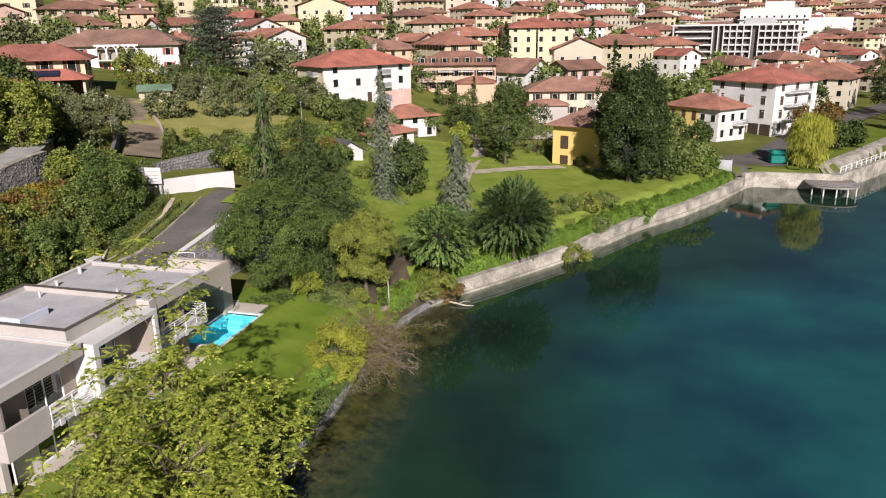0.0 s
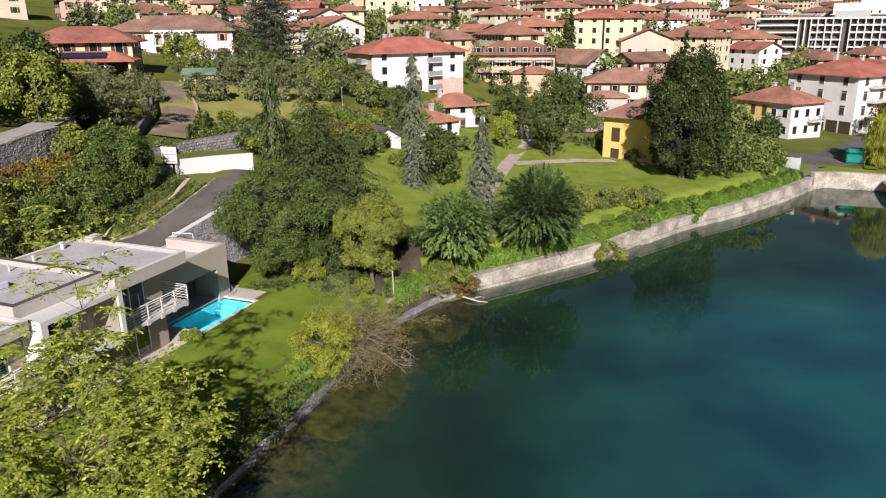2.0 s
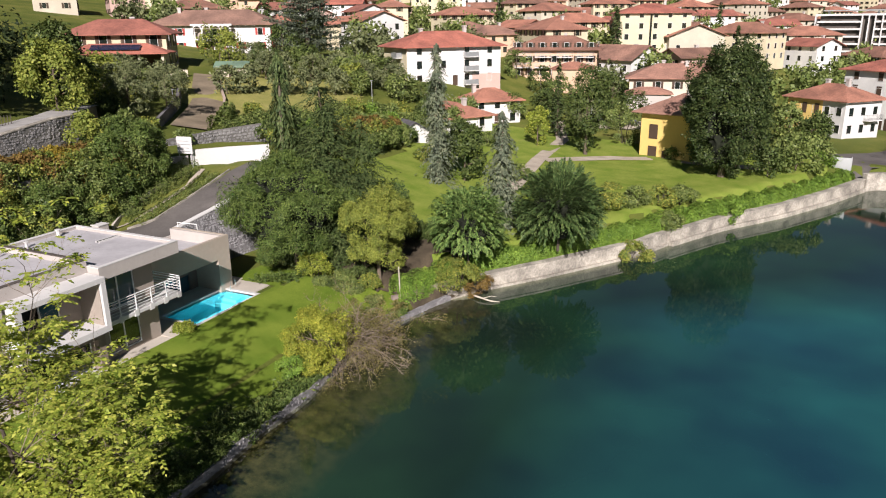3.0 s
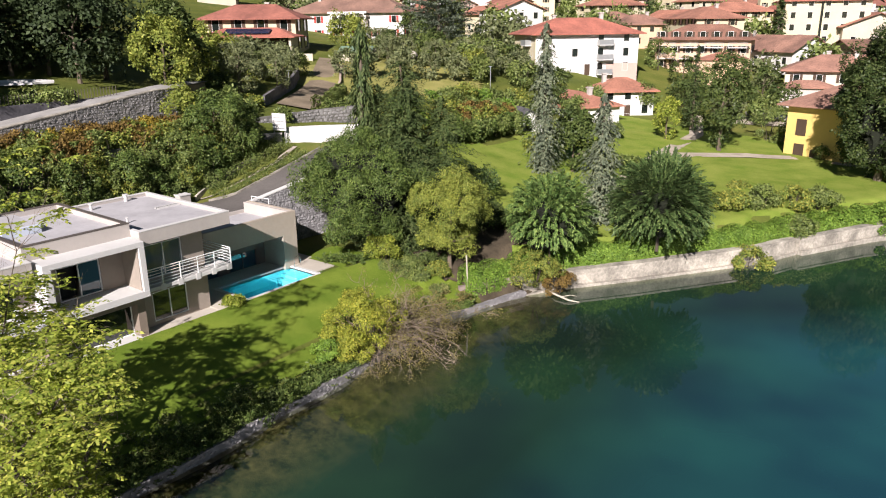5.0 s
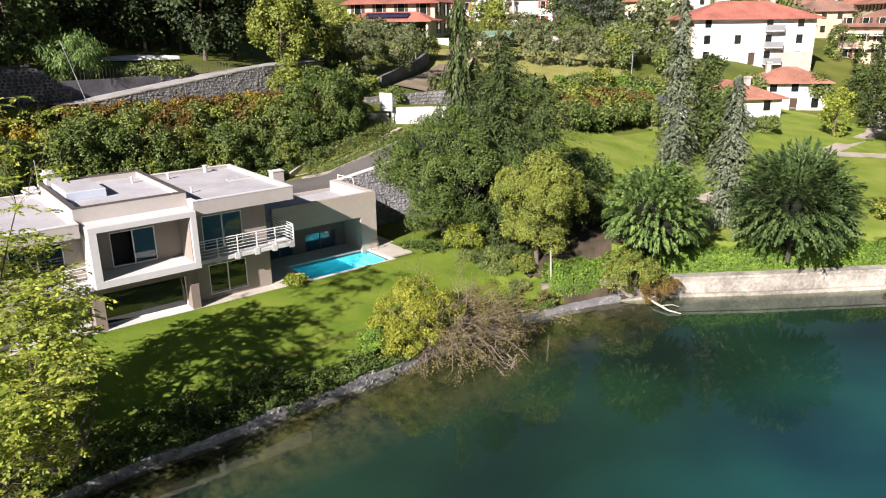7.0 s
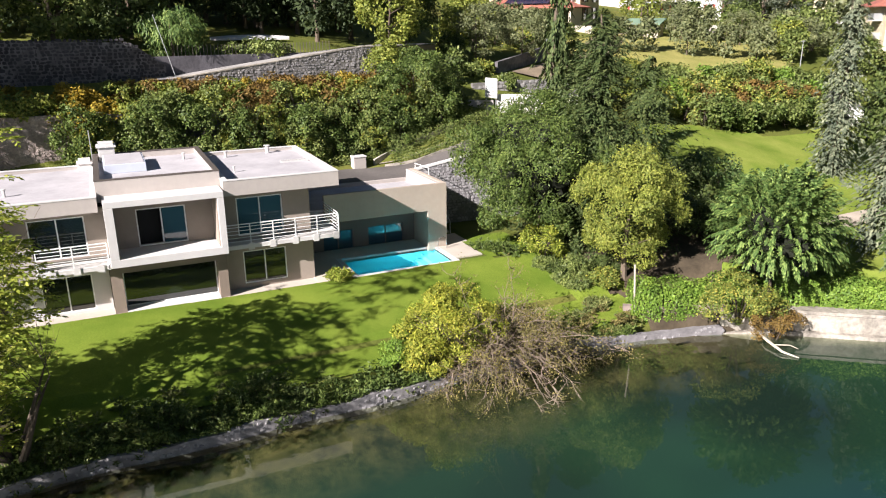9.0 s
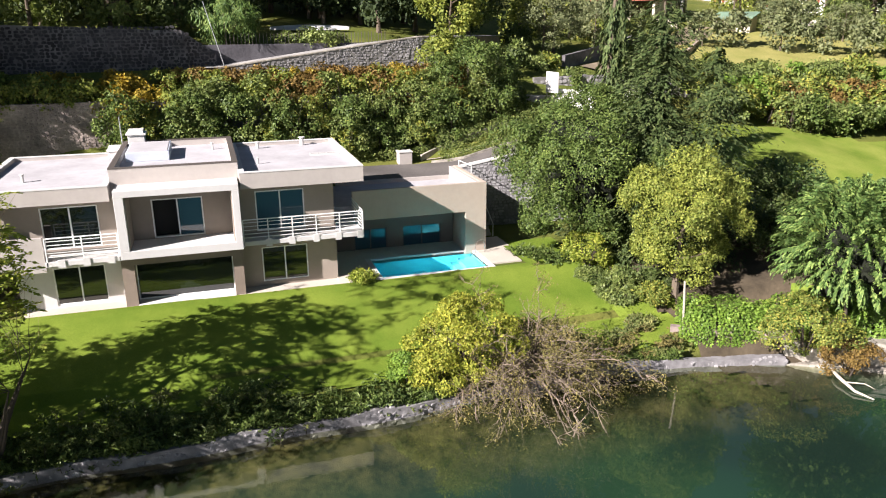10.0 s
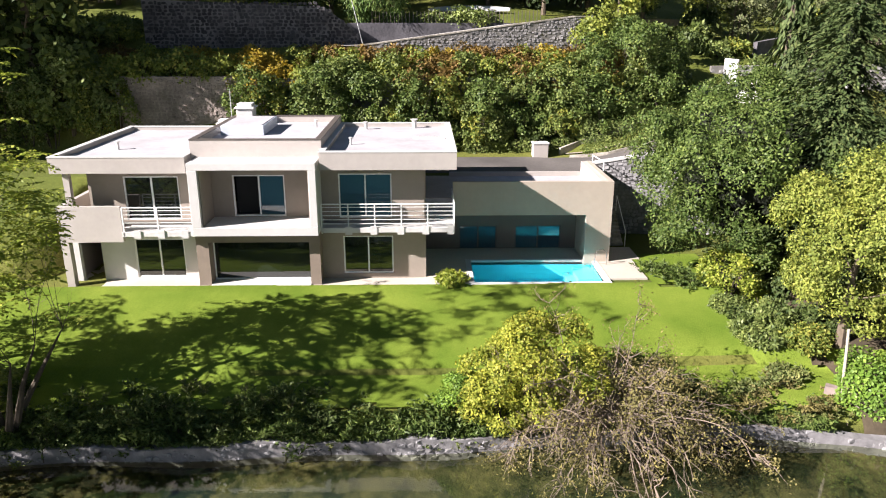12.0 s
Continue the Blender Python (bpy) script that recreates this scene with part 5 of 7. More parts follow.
spruce_tree("blue_spruce", (-19.7, 84.2, 3.8), 13.0, 3.7, "shaggy grey-blue spruce, thin at the top", LEAF_BLUE, 28, 42, 15, 24, 0.34, 0.7, 0.02, 0.62, ragged=0.45)
# Dark shrubs added to fill the shaded gap between the garden trees
for i, (x, y, r, h, m) in enumerate([(-29.8, 75.5, 2.6, 4.6, LEAF_DARK), (-26.3, 74.0, 2.0, 3.0, LEAF_DARK), (-31.5, 79.5, 2.6, 4.4, LEAF_YEW), (-24.0, 76.0, 1.6, 2.0, LEAF_DARK)]):
    bush("dark_shrub", (x, y, gz(x, y) - 0.1), r, r, h, "added dark shrub that stands in for shade between the trees", m, 720 + i, 26, 150, 0.22, 6, "bush", "dark shrubs of the park")
broad_tree("park_tree", (-30.6, 99.0, 5.0), 8.5, 2.6, 2.6, "dark green tree behind the spruce", LEAF_DARK, 29, 30, 150, 0.4, foot=0.08)
broad_tree("park_tree", (-21.5, 127.0, 4.8), 14.0, 3.6, 3.5, "tall dark open-crowned park tree", LEAF_DARK, 30, 60, 150, 0.36, foot=0.1)
broad_tree("magnolia_tree", (0.0, 120.5, 3.6), 20.0, 6.1, 6.1, "huge dense dark evergreen magnolia", LEAF_MAGNOLIA, 31, 140, 380, 0.32, foot=0.0, lobe_r=0.24)
broad_tree("park_tree", (9.6, 129.5, 3.5), 6.2, 4.8, 4.2, "low spreading green tree by the lake wall", LEAF_GREEN, 32, 34, 170, 0.42, foot=0.08)
broad_tree("park_tree", (-30.0, 128.0, 5.5), 6.6, 2.3, 2.3, "small yellow-green ornamental tree", LEAF_LIME, 33, 24, 140, 0.32, foot=0.1)
spruce_tree("park_conifer", (-30.0, 139.0, 6.2), 13.5, 2.6, "thin bare-topped park conifer", LEAF_PINE, 34, 30, 8, 10, 0.5, 0.3)
for i, (x, y, r, h, m, lab) in enumerate([(-25.5, 104, 2.4, 2.4, LEAF_GREEN, "clipped round garden shrub"), (-36, 121, 2.6, 2.6, LEAF_GREEN, "clipped round garden shrub"), (-39, 104, 2.2, 2.0, LEAF_MIX, "loose autumn garden shrub"),
        (-6, 88.5, 2.4, 2.6, LEAF_MIX, "brownish flowering shrub by the lake wall"), (-10.3, 96.0, 2.0, 2.2, LEAF_MIX, "brownish shrub on the lawn"), (-7.6, 98.6, 2.3, 2.6, LEAF_GREEN, "leafy shrub on the park lawn"), (-5.4, 101.2, 2.2, 2.4, LEAF_MIX, "brownish flowering shrub by the lake wall"), (-3.2, 103.5, 2.0, 2.2, LEAF_GREEN, "leafy shrub by the lake wall"), (-12.5, 106.5, 1.4, 0.8, LEAF_MIX, "low plant in a gravel bed"), (-3.6, 96.6, 1.7, 2.6, LEAF_GREEN, "leafy bush hanging over the lake wall"),
        (2.4, 106.4, 1.8, 2.8, LEAF_HEDGE, "leafy bush hanging over the lake wall"), (-29.5, 62.6, 1.8, 2.6, LEAF_LIME, "yellow-green shrub below the garden tree"),
        (-31.5, 48.5, 0.95, 0.55, LEAF_LIME, "low light green shrub at the pool's corner"), (-40, 112, 2.2, 2.4, LEAF_GREEN, "shrub beside the garden house"), (-8, 131, 2.6, 2.2, LEAF_GREEN, "clipped shrub by the yellow villa"),
        (-18, 140, 4.0, 5.5, LEAF_GREEN, "big clipped dome of evergreen leaves"), (-30.2, 64.2, 1.8, 2.2, LEAF_GREEN, "dense shrub under the laurel")]):
    bush("garden_shrub", (x, y, gz(x, y)), r, r * 0.9, h, lab, m, 100 + i, 20, 180, 0.15 + 0.09 * (y > 80))

for i, (x, y, r, h, m) in enumerate([(-27.6, 61.8, 1.2, 1.3, LEAF_GREEN), (-26.6, 62.3, 1.4, 1.5, LEAF_DARK), (-25.4, 61.9, 1.2, 1.2, LEAF_GREEN), (-26.2, 63.0, 1.9, 2.3, LEAF_GREEN), (-24.7, 62.4, 1.5, 1.3, LEAF_GREEN), (-28.6, 63.0, 1.6, 2.0, LEAF_LIME), (-24.0, 64.0, 1.6, 2.0, LEAF_MIX), (-22.8, 62.6, 1.2, 0.7, LEAF_WEED), (-25.2, 65.2, 2.0, 2.0, LEAF_DARK), (-28.4, 65.2, 2.2, 2.6, LEAF_DARK), (-30.6, 66.6, 2.4, 3.0, LEAF_GREEN)]):
    bush("tree_foot_shrub", (x - 0.8, y + 0.3, gz(x - 0.8, y + 0.3) - 0.05), r * 0.72, r * 0.72, h * 0.48, "leafy shrub in the mass at the foot of the garden tree", m, 160 + i, 22, 220, 0.17, 6, "bush", "shrubs under the garden tree", aspect=0.5)

for i, (x, y) in enumerate([(-33.4, 59.7), (-32.7, 60.2), (-31.9, 60.5), (-31.3, 61.1), (-30.7, 61.5), (-32.4, 61.0)]):
    weed_clump("ground_cover", (x, y, gz(x, y)), 1.0, 0.75, "spreading low ground cover beside the terrace", LEAF_LAUREL, 790 + i, 22, 40, 0.2, "ground cover at the terrace")

# fallen brushwood and yellow shrub on the bank
bush("shore_shrub", (-21.3, 51.7, 1.6), 3.0, 3.6, 4.1, "yellow-green shrub spilling over the bank", LEAF_SUNNY, 140, 44, 460, 0.12, 14, lobe_r=0.3)
bush("shore_shrub", (-20.9, 50.2, 1.5), 1.7, 1.9, 2.3, "yellow-green shrub leaning out of the bank", LEAF_SUNNY, 144, 22, 300, 0.12)
bush("shore_shrub", (-21.5, 48.5, 1.6), 1.3, 1.3, 1.8, "fresh green shrub on the bank", LEAF_HEDGE, 141, 18, 240, 0.11)
dead = thing("dead_branches", (-20.8, 54.3, 1.7), "tangle of pale dry branches hanging over the water", "branches")
rng = np.random.default_rng(9)
tips = []
for k in range(104):
    # limbs fan out of one fallen stool, arch up and sink to the water
    a = -1.9 + 4.2 * ((k * 0.618) % 1.0) + rng.normal() * 0.12
    if k % 9 == 0:
        a = rng.uniform(-3.1, 3.1)
    ln = rng.uniform(2.6, 5.4) * (1.1 if math.cos(a) > 0.3 else 0.85)
    p = Vector((rng.normal() * 0.35, rng.normal() * 0.7, rng.uniform(0.0, 0.6)))
    d = Vector((math.cos(a) * 0.9, math.sin(a) * 1.1, rng.uniform(0.05, 1.15) if k % 7 else 2.2)).normalized()
    bm = bmesh.new()
    pts = [p]
    for i in range(7):
        d = (d + Vector((rng.normal() * 0.16, rng.normal() * 0.16, rng.normal() * 0.10 - 0.14))).normalized()
        p = p + d * ln / 7
        p.z = max(p.z, -1.0 + rng.uniform(0, 0.3))
        pts.append(p.copy())
    thick = rng.uniform(0.7, 1.5)
    tube(bm, pts, [r * thick for r in (0.045, 0.04, 0.034, 0.028, 0.022, 0.016, 0.011, 0.005)], 4)
    for j in range(11):
        i = int(rng.integers(2, 8))
        e = ((pts[i] - pts[i - 1]).normalized() * 0.9 + Vector(rng.normal(size=3) * 0.5)).normalized()
        q = pts[i] + e * rng.uniform(0.35, 0.9)
        tube(bm, [pts[i], pts[i].lerp(q, 0.5) + Vector(rng.normal(size=3) * 0.04), q], [0.02, 0.015, 0.007], 3)
        for _ in range(2):
            r_ = q + (e + Vector(rng.normal(size=3) * 0.6)).normalized() * rng.uniform(0.2, 0.6)
            tube(bm, [pts[i].lerp(q, rng.uniform(0.5, 1.0)), r_], [0.011, 0.004], 3)
            if a > 0.1 or k % 2 == 0:
                tips.append(r_)
    part("branch", bm, BARK_PALE, dead)
T = np.array([tuple(q) for q in tips])
T = np.repeat(T, 11, 0) + rng.normal(size=(len(T) * 11, 3)) * 0.15
n = len(T)
v, q = leaves(T, ball(rng, n), ball(rng, n) + np.array([0.2, -0.3, 0.5]), rng.uniform(0.07, 0.15, n), rng.uniform(0.04, 0.08, n))
raw_mesh("dry_foliage", v, q, LEAF_DRY, dead, "withered brown and olive leaves")
bush("wall_shrub", (-18.4, 69.6, 1.6), 2.4, 3.0, 3.0, "shrub and rusty creeper hanging over the lake wall", LEAF_MIX, 142, 30, 330, 0.13)
bush("wall_shrub", (-16.9, 71.2, 0.75), 1.3, 2.0, 2.0, "rusty creeper hanging to the water", LEAF_RUST, 143, 18, 240, 0.12)

# thicket in the shade of the shore tree
rng = np.random.default_rng(18)
for i in range(11):
    y = 31 + i * 1.3 + rng.uniform(-0.4, 0.4)
    x = float(shore_x(y)) - rng.uniform(0.5, 2.0)
    weed_clump("bank_weed", (x, y, gz(x, y) - 0.1), rng.uniform(0.7, 1.1), rng.uniform(0.8, 1.7), "dark leafy seedlings on the bank under the shore tree", (LEAF_DARK, LEAF_LAUREL, LEAF_GREEN)[i % 3], 830 + i, 18, 34, 0.2, "weeds along the bank")
for i in range(26):
    y = 56.5 + i * 0.30 + rng.uniform(-0.3, 0.3)
    x = float(shore_x(y)) - rng.uniform(0.4, 2.6)
    weed_clump("dry_weed", (x, y, gz(x, y) - 0.05), rng.uniform(0.5, 0.9), rng.uniform(0.35, 0.9), "dry brown weeds on the bank", LEAF_DRY if i % 3 else LEAF_WEED, 860 + i, 16, 26, 0.17, "dry weeds on the bank")

# weeds along the bank
rng = np.random.default_rng(17)
for i in range(72):
    y = 23 + i * 0.41 + rng.uniform(-0.3, 0.3)
    x = float(shore_x(y)) - 0.3 - abs(rng.normal()) * 1.0
    h = (0.3 + 1.3 * rng.random() ** 2) * (1.25 if y < 34 else 1.0) * (0.65 if y > 47 else 1.0)
    weed_clump("bank_weed", (x, y, gz(x, y) - 0.1), rng.uniform(0.45, 1.0), h, "rank weeds and seedlings on the stony bank", (LEAF_WEED, LEAF_LAUREL, LEAF_GREEN, LEAF_DARK, LEAF_LAUREL)[i % 5], 200 + i, 12, 30, 0.2, "weeds along the bank")
for i in range(9):
    y = 21.5 + i * 1.0 + rng.uniform(-0.4, 0.4)
    x = float(shore_x(y)) - rng.uniform(0.8, 4.2)
    bush("bank_sapling", (x, y, gz(x, y) - 0.1), rng.uniform(0.9, 1.5), rng.uniform(0.9, 1.5), rng.uniform(1.5, 2.6), "leafy sapling in the thicket below the shore tree", (LEAF_GREEN, LEAF_DARK, LEAF_LIME, LEAF_GREEN)[i % 4], 180 + i, 18, 100, 0.2, 6, "bush", "saplings on the bank", aspect=0.45)

rng = np.random.default_rng(19)
n = 34000
y = rng.uniform(23, 63.5, n)
off = np.abs(rng.normal(size=n)) * 0.75 + 0.12
x = shore_x(y) + 0.10 * np.sin(y * 0.7) - off
tall = (0.35 + 0.65 * np.clip(np.sin(y * 1.7) * np.sin(y * 0.61 + 1) + 0.4, 0, 1)) * np.exp(-off * 0.35) * np.where(y > 51, 0.55, 0.8)
h = tall * rng.random(n) ** 0.9 * 1.15
c = np.column_stack([x + rng.normal(size=n) * 0.05, y, np.maximum(ground_z(x, y), 1.3) - 0.15 + h])
up = np.column_stack([rng.normal(size=n) * 0.5 + 0.25, rng.normal(size=n) * 0.5, np.abs(rng.normal(size=n)) * 0.6])
v, q = leaves(c, up, ball(rng, n) + np.array([0.3, -0.4, 0.5]), rng.uniform(0.14, 0.38, n), rng.uniform(0.04, 0.12, n))
tagged(raw_mesh("bank_growth", v, q, LEAF_LAUREL), "rank grass and weeds hanging over the stony bank", "weeds", kind="stuff")

# clipped hedge along the lake wall
def hedge_run(name, pts, w, h, seed, label, mat, density=260, leaf=0.17, base=None):
    rng = np.random.default_rng(seed)
    t = thing(name, (0, 0, 0), label, "hedge")
    P, N = [], []
    for a, b in zip(pts, pts[1:]):
        a, b = np.array(a, float), np.array(b, float)
        ln = np.linalg.norm(b - a)
        d = (b - a) / ln
        s = np.array([d[1], -d[0]])
        n = int(ln * density)
        u = rng.random(n)
        th = rng.uniform(-0.1, math.pi + 0.1, n)
        k = 0.9 + 0.1 * np.sin(u * ln * 1.7) + rng.uniform(-0.12, 0.12, n)
        cx = np.sign(np.cos(th)) * np.abs(np.cos(th)) ** 0.5 * w / 2 * k
        cz = np.abs(np.sin(th)) ** 0.5 * h * k
        xy = a + d * (u * ln)[:, None] + s * cx[:, None]
        z = (ground_z(xy[:, 0], xy[:, 1]) if base is None else base) + cz
        low = rng.random(n) < 0.35
        z = np.where(low, z - cz * rng.random(n), z)
        P.append(np.column_stack([xy, z]))
        N.append(np.column_stack([s[0] * np.cos(th), s[1] * np.cos(th), np.sin(th)]) + rng.normal(size=(n, 3)) * 0.35)
    P, N = np.concatenate(P), np.concatenate(N)
    ln = leaf * rng.uniform(0.7, 1.3, len(P))
    v, q = leaves(P, np.cross(N, ball(rng, len(P))), N, ln, ln * 0.7)
    raw_mesh("foliage", v, q, mat, t)
    bm = bmesh.new()
    for a, b in zip(pts, pts[1:]):
        for k in range(3):
            c = Vector((*a, 0)).lerp(Vector((*b, 0)), (k + 0.5) / 3)
            z = gz(c.x, c.y)
            tube(bm, [(c.x, c.y, z - 0.1), (c.x, c.y, z + h * 0.7)], [0.04, 0.02], 5)
    part("stem_tangle", bm, BARK, t)["kind"] = "stuff"
    return t


hedge_run("hedge", [(-22.3, 64.3), (-21.4, 66.0), (-20.4, 69.7), (-18.9, 72.8), (-14.3, 79.6), (-6.9, 90.9), (-4.7, 95.6)], 1.7, 2.0, 51, "clipped bright green hedge behind the lake wall", LEAF_HEDGE, 1400, 0.15)
hedge_run("hedge", [(-4.7, 95.6), (0.1, 104.5), (7.1, 114.9), (12.5, 124.8), (16.7, 133.8)], 1.8, 2.1, 52, "clipped bright green hedge behind the lake wall", LEAF_HEDGE, 850, 0.2)
hedge_run("hedge", [(17.5, 133.5), (13, 140), (11, 146)], 2.0, 1.6, 53, "clipped hedge round the asphalt yard", LEAF_HEDGE, 380, 0.25)
hedge_run("box_hedge", [(-49.4, 50), (-49.6, 59), (-48.8, 61)], 1.4, 0.9, 54, "low clipped hedge beside the yard", LEAF_GREEN, 380, 0.17)
hedge_run("box_hedge", [(-47.2, 58.6), (-46.8, 63), (-47.0, 69.6)], 1.7, 0.75, 55, "low planting beside the driveway", LEAF_GREEN, 420, 0.14)
hedge_run("box_hedge", [(-49.4, 58.5), (-49.6, 66), (-50.4, 70)], 2.0, 1.3, 58, "low planting on the bank above the driveway", LEAF_GREEN, 420, 0.15)
strip("garden_path", [(-48.3, 57.4), (-48.0, 62), (-48.2, 67), (-49.4, 70.6)], 0.55, GRAVEL, "narrow pale path along the planted strip", "path", 0.12)

# tall shrubs and creepers on the bank behind the villa
rng = np.random.default_rng(61)
BANKMATS = [LEAF_LAUREL, LEAF_GREEN, LEAF_LAUREL, LEAF_MIX, LEAF_GREEN, LEAF_LAUREL, LEAF_GREEN]
for i in range(34):
    y = 4 + i * 1.85 + rng.uniform(-0.6, 0.6)
    bare = 25.5 < y < 33.5
    if not bare:
        bush("bank_shrub", (-51.0 + rng.uniform(-0.7, 0.7), y, 7.3 + (y > 60) * 1.5), rng.uniform(2.0, 2.8), rng.uniform(2.0, 2.8), rng.uniform(5.0, 7.2), "tall tangled shrub on the bank behind the villa", BANKMATS[i % 7], 300 + i, 26, 190, 0.2, 6, "shrub", "shrubs on the bank")
    bush("creeper", (-52.3 + rng.uniform(-0.3, 0.3), y, 9.6 + 2.2 * bare), 1.8, 2.2, rng.uniform(4.2, 5.1) - 2.0 * bare, "autumn creeper over the old retaining wall", LEAF_GOLD if 32.5 < y < 36 else (LEAF_RUST, LEAF_YELLOW, LEAF_GREEN, LEAF_MIX, LEAF_YELLOW)[int(rng.integers(0, 5))], 340 + i, 18, 95, 0.25, 4, "creeper", "creepers on the bank")
    if i % 2 == 0 or 36 < y < 61:
        bush("creeper", (-54.7, y, 12.7), 1.6, 2.2, 2.2, "creeper along the top of the old wall", (LEAF_RUST, LEAF_RUST, LEAF_GOLD, LEAF_MIX)[int(rng.integers(0, 4))], 380 + i, 16, 110, 0.22, 3, "creeper", "creepers on the bank")
for i in range(18):
    x, y = rng.uniform(-66, -57), rng.uniform(6, 24)
    bush("slope_bush", (x, y, gz(x, y) - 0.1), rng.uniform(1.2, 2.4), rng.uniform(1.2, 2.4), rng.uniform(0.8, 1.9), "rough bush on the grassy slope above the old wall", (LEAF_MIX, LEAF_GREEN, LEAF_YELLOW)[i % 3], 800 + i, 16, 90, 0.26, 4, "bush", "bushes on the grassy slope")
for i in range(22):
    y = 33 + i * 1.3 + rng.uniform(-0.3, 0.3)
    bush("low_shrub", (-49.7 + rng.uniform(-0.3, 0.3), y, gz(-49.7, y)), 1.4, 1.4, rng.uniform(1.8, 3.6), "leafy shrub at the foot of the bank", (LEAF_GREEN, LEAF_LAUREL, LEAF_DARK, LEAF_GREEN, LEAF_MIX)[i % 5], 760 + i, 18, 110, 0.2, 4, "shrub", "low shrubs at the bank's foot")
# Trees added mostly outside the view, sized to shade the old wall
for i, (x, y, h) in enumerate([(-46.0, 3, 30), (-49.5, 9, 31), (-44, -5, 30), (-52.5, 13.5, 22), (-53.5, 5, 26), (-51.8, 17.8, 21)]):
    broad_tree("tall_tree", (x, y, gz(x, y) - 0.3), h, 5.6, 5.2, "added tall tree, mostly out of view, that shades the old wall", LEAF_DARK, 490 + i, 60, 110, 0.7, foot=0.1, group="tall trees south of the villa")
broad_tree("bank_tree", (-52.0, 62.5, 9.0), 8.0, 4.2, 4.6, "spreading shrubby tree above the driveway", LEAF_LAUREL, 70, 44, 500, 0.19, foot=0.05, lobe_r=0.25)
bush("bank_shrub", (-54.5, 61.0, 13.5), 2.2, 2.2, 4.0, "bright yellow shrub above the driveway", LEAF_YELLOW, 71, 20, 130, 0.26)
broad_tree("terrace_tree", (-63.0, 64.5, 16.3), 8.0, 3.6, 3.4, "rounded yellow-green tree at the ramp's end", LEAF_YELLOW, 72, 40, 170, 0.34, foot=0.1)
broad_tree("terrace_tree", (-66.0, 67.5, 16.5), 9.5, 3.6, 3.4, "dark rounded tree at the ramp's end", LEAF_DARK, 73, 36, 150, 0.4, foot=0.1)
for i, (x, y) in enumerate([(-65.5, 76), (-66, 82.5), (-69, 79), (-78, 118), (-72, 124), (-64, 128), (-84, 122)]):
    broad_tree("olive_tree", (x, y, gz(x, y)), 6.6 - 1.2 * (i > 2), 3.1, 2.9, "grey-green olive tree on a terrace", LEAF_OLIVE, 80 + i, 34, 150, 0.2, foot=0.15, group="olive trees")
broad_tree("weeping_shrub", (-61.3, 42.6, 16.2), 4.4, 2.9, 2.9, "green weeping shrub on the terrace", LEAF_PLUME, 90, 28, 260, 0.4, foot=0.05, aspect=0.2, hang=1.5)
bush("terrace_shrub", (-61.6, 50.6, 16.0), 2.6, 4.4, 1.8, "low rounded clipped shrub on the terrace", LEAF_GREEN, 91, 24, 150, 0.25)

for i, (x, y, r, h) in enumerate([(-57.5, 68, 2.0, 2.6), (-59, 72, 1.4, 1.4), (-56, 75, 1.2, 1.2), (-61, 74.5, 1.2, 1.3), (-52, 66.5, 1.4, 2.0), (-56.5, 90, 1.6, 1.8), (-60, 93, 1.6, 1.6), (-64, 97, 1.4, 1.4), (-52.5, 86, 2.0, 3.0), (-77, 96, 2.4, 3.4), (-80, 92, 2.6, 3.6), (-76, 88, 2.4, 3.0)]):
    bush("slope_shrub", (x, y, gz(x, y) - 0.1), r, r, h, "dark shrub on the slope by the gateway", (LEAF_DARK, LEAF_GREEN, LEAF_GREEN, LEAF_MIX)[i % 4], 450 + i, 16, 100, 0.3, 4, "shrub", "shrubs by the gateway")

for i, (x, y, h) in enumerate([(-63.5, 33, 12), (-66, 38.5, 11), (-67, 26, 11), (-52.5, 4, 10), (-51.0, 20.5, 7.0), (-50.5, 11, 8)]):
    broad_tree("slope_tree", (x, y, gz(x, y) - 0.3), h, h * 0.42, h * 0.4, "leafy tree over the old wall", (LEAF_GREEN, LEAF_DARK, LEAF_GREEN, LEAF_YELLOW)[i % 4], 470 + i, 46, 130, 0.42, foot=0.1, group="trees over the old wall")

# wooded slope above, and the creeper bank below the upper lawn
rng = np.random.default_rng(93)
wood_protos = [broad_tree("wood_tree", (-74, 44, gz(-74, 44) - 0.3), 13, 5.2, 5.0, "woodland tree on the upper slope, shade put into its leaf colour", LEAF_WOOD, 94, 38, 84, 0.5, foot=0.1, group="trees of the slope"),
               broad_tree("wood_tree", (-76, 58, gz(-76, 58) - 0.3), 11, 4.6, 4.8, "woodland tree on the upper slope, shade put into its leaf colour", LEAF_WOOD, 95, 38, 84, 0.5, foot=0.1, group="trees of the slope")]
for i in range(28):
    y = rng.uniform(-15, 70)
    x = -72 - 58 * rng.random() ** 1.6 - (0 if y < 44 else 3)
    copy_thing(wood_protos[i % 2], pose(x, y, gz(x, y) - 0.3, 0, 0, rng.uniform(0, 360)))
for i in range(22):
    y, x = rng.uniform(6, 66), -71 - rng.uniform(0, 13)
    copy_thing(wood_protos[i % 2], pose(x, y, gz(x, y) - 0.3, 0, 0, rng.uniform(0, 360)))
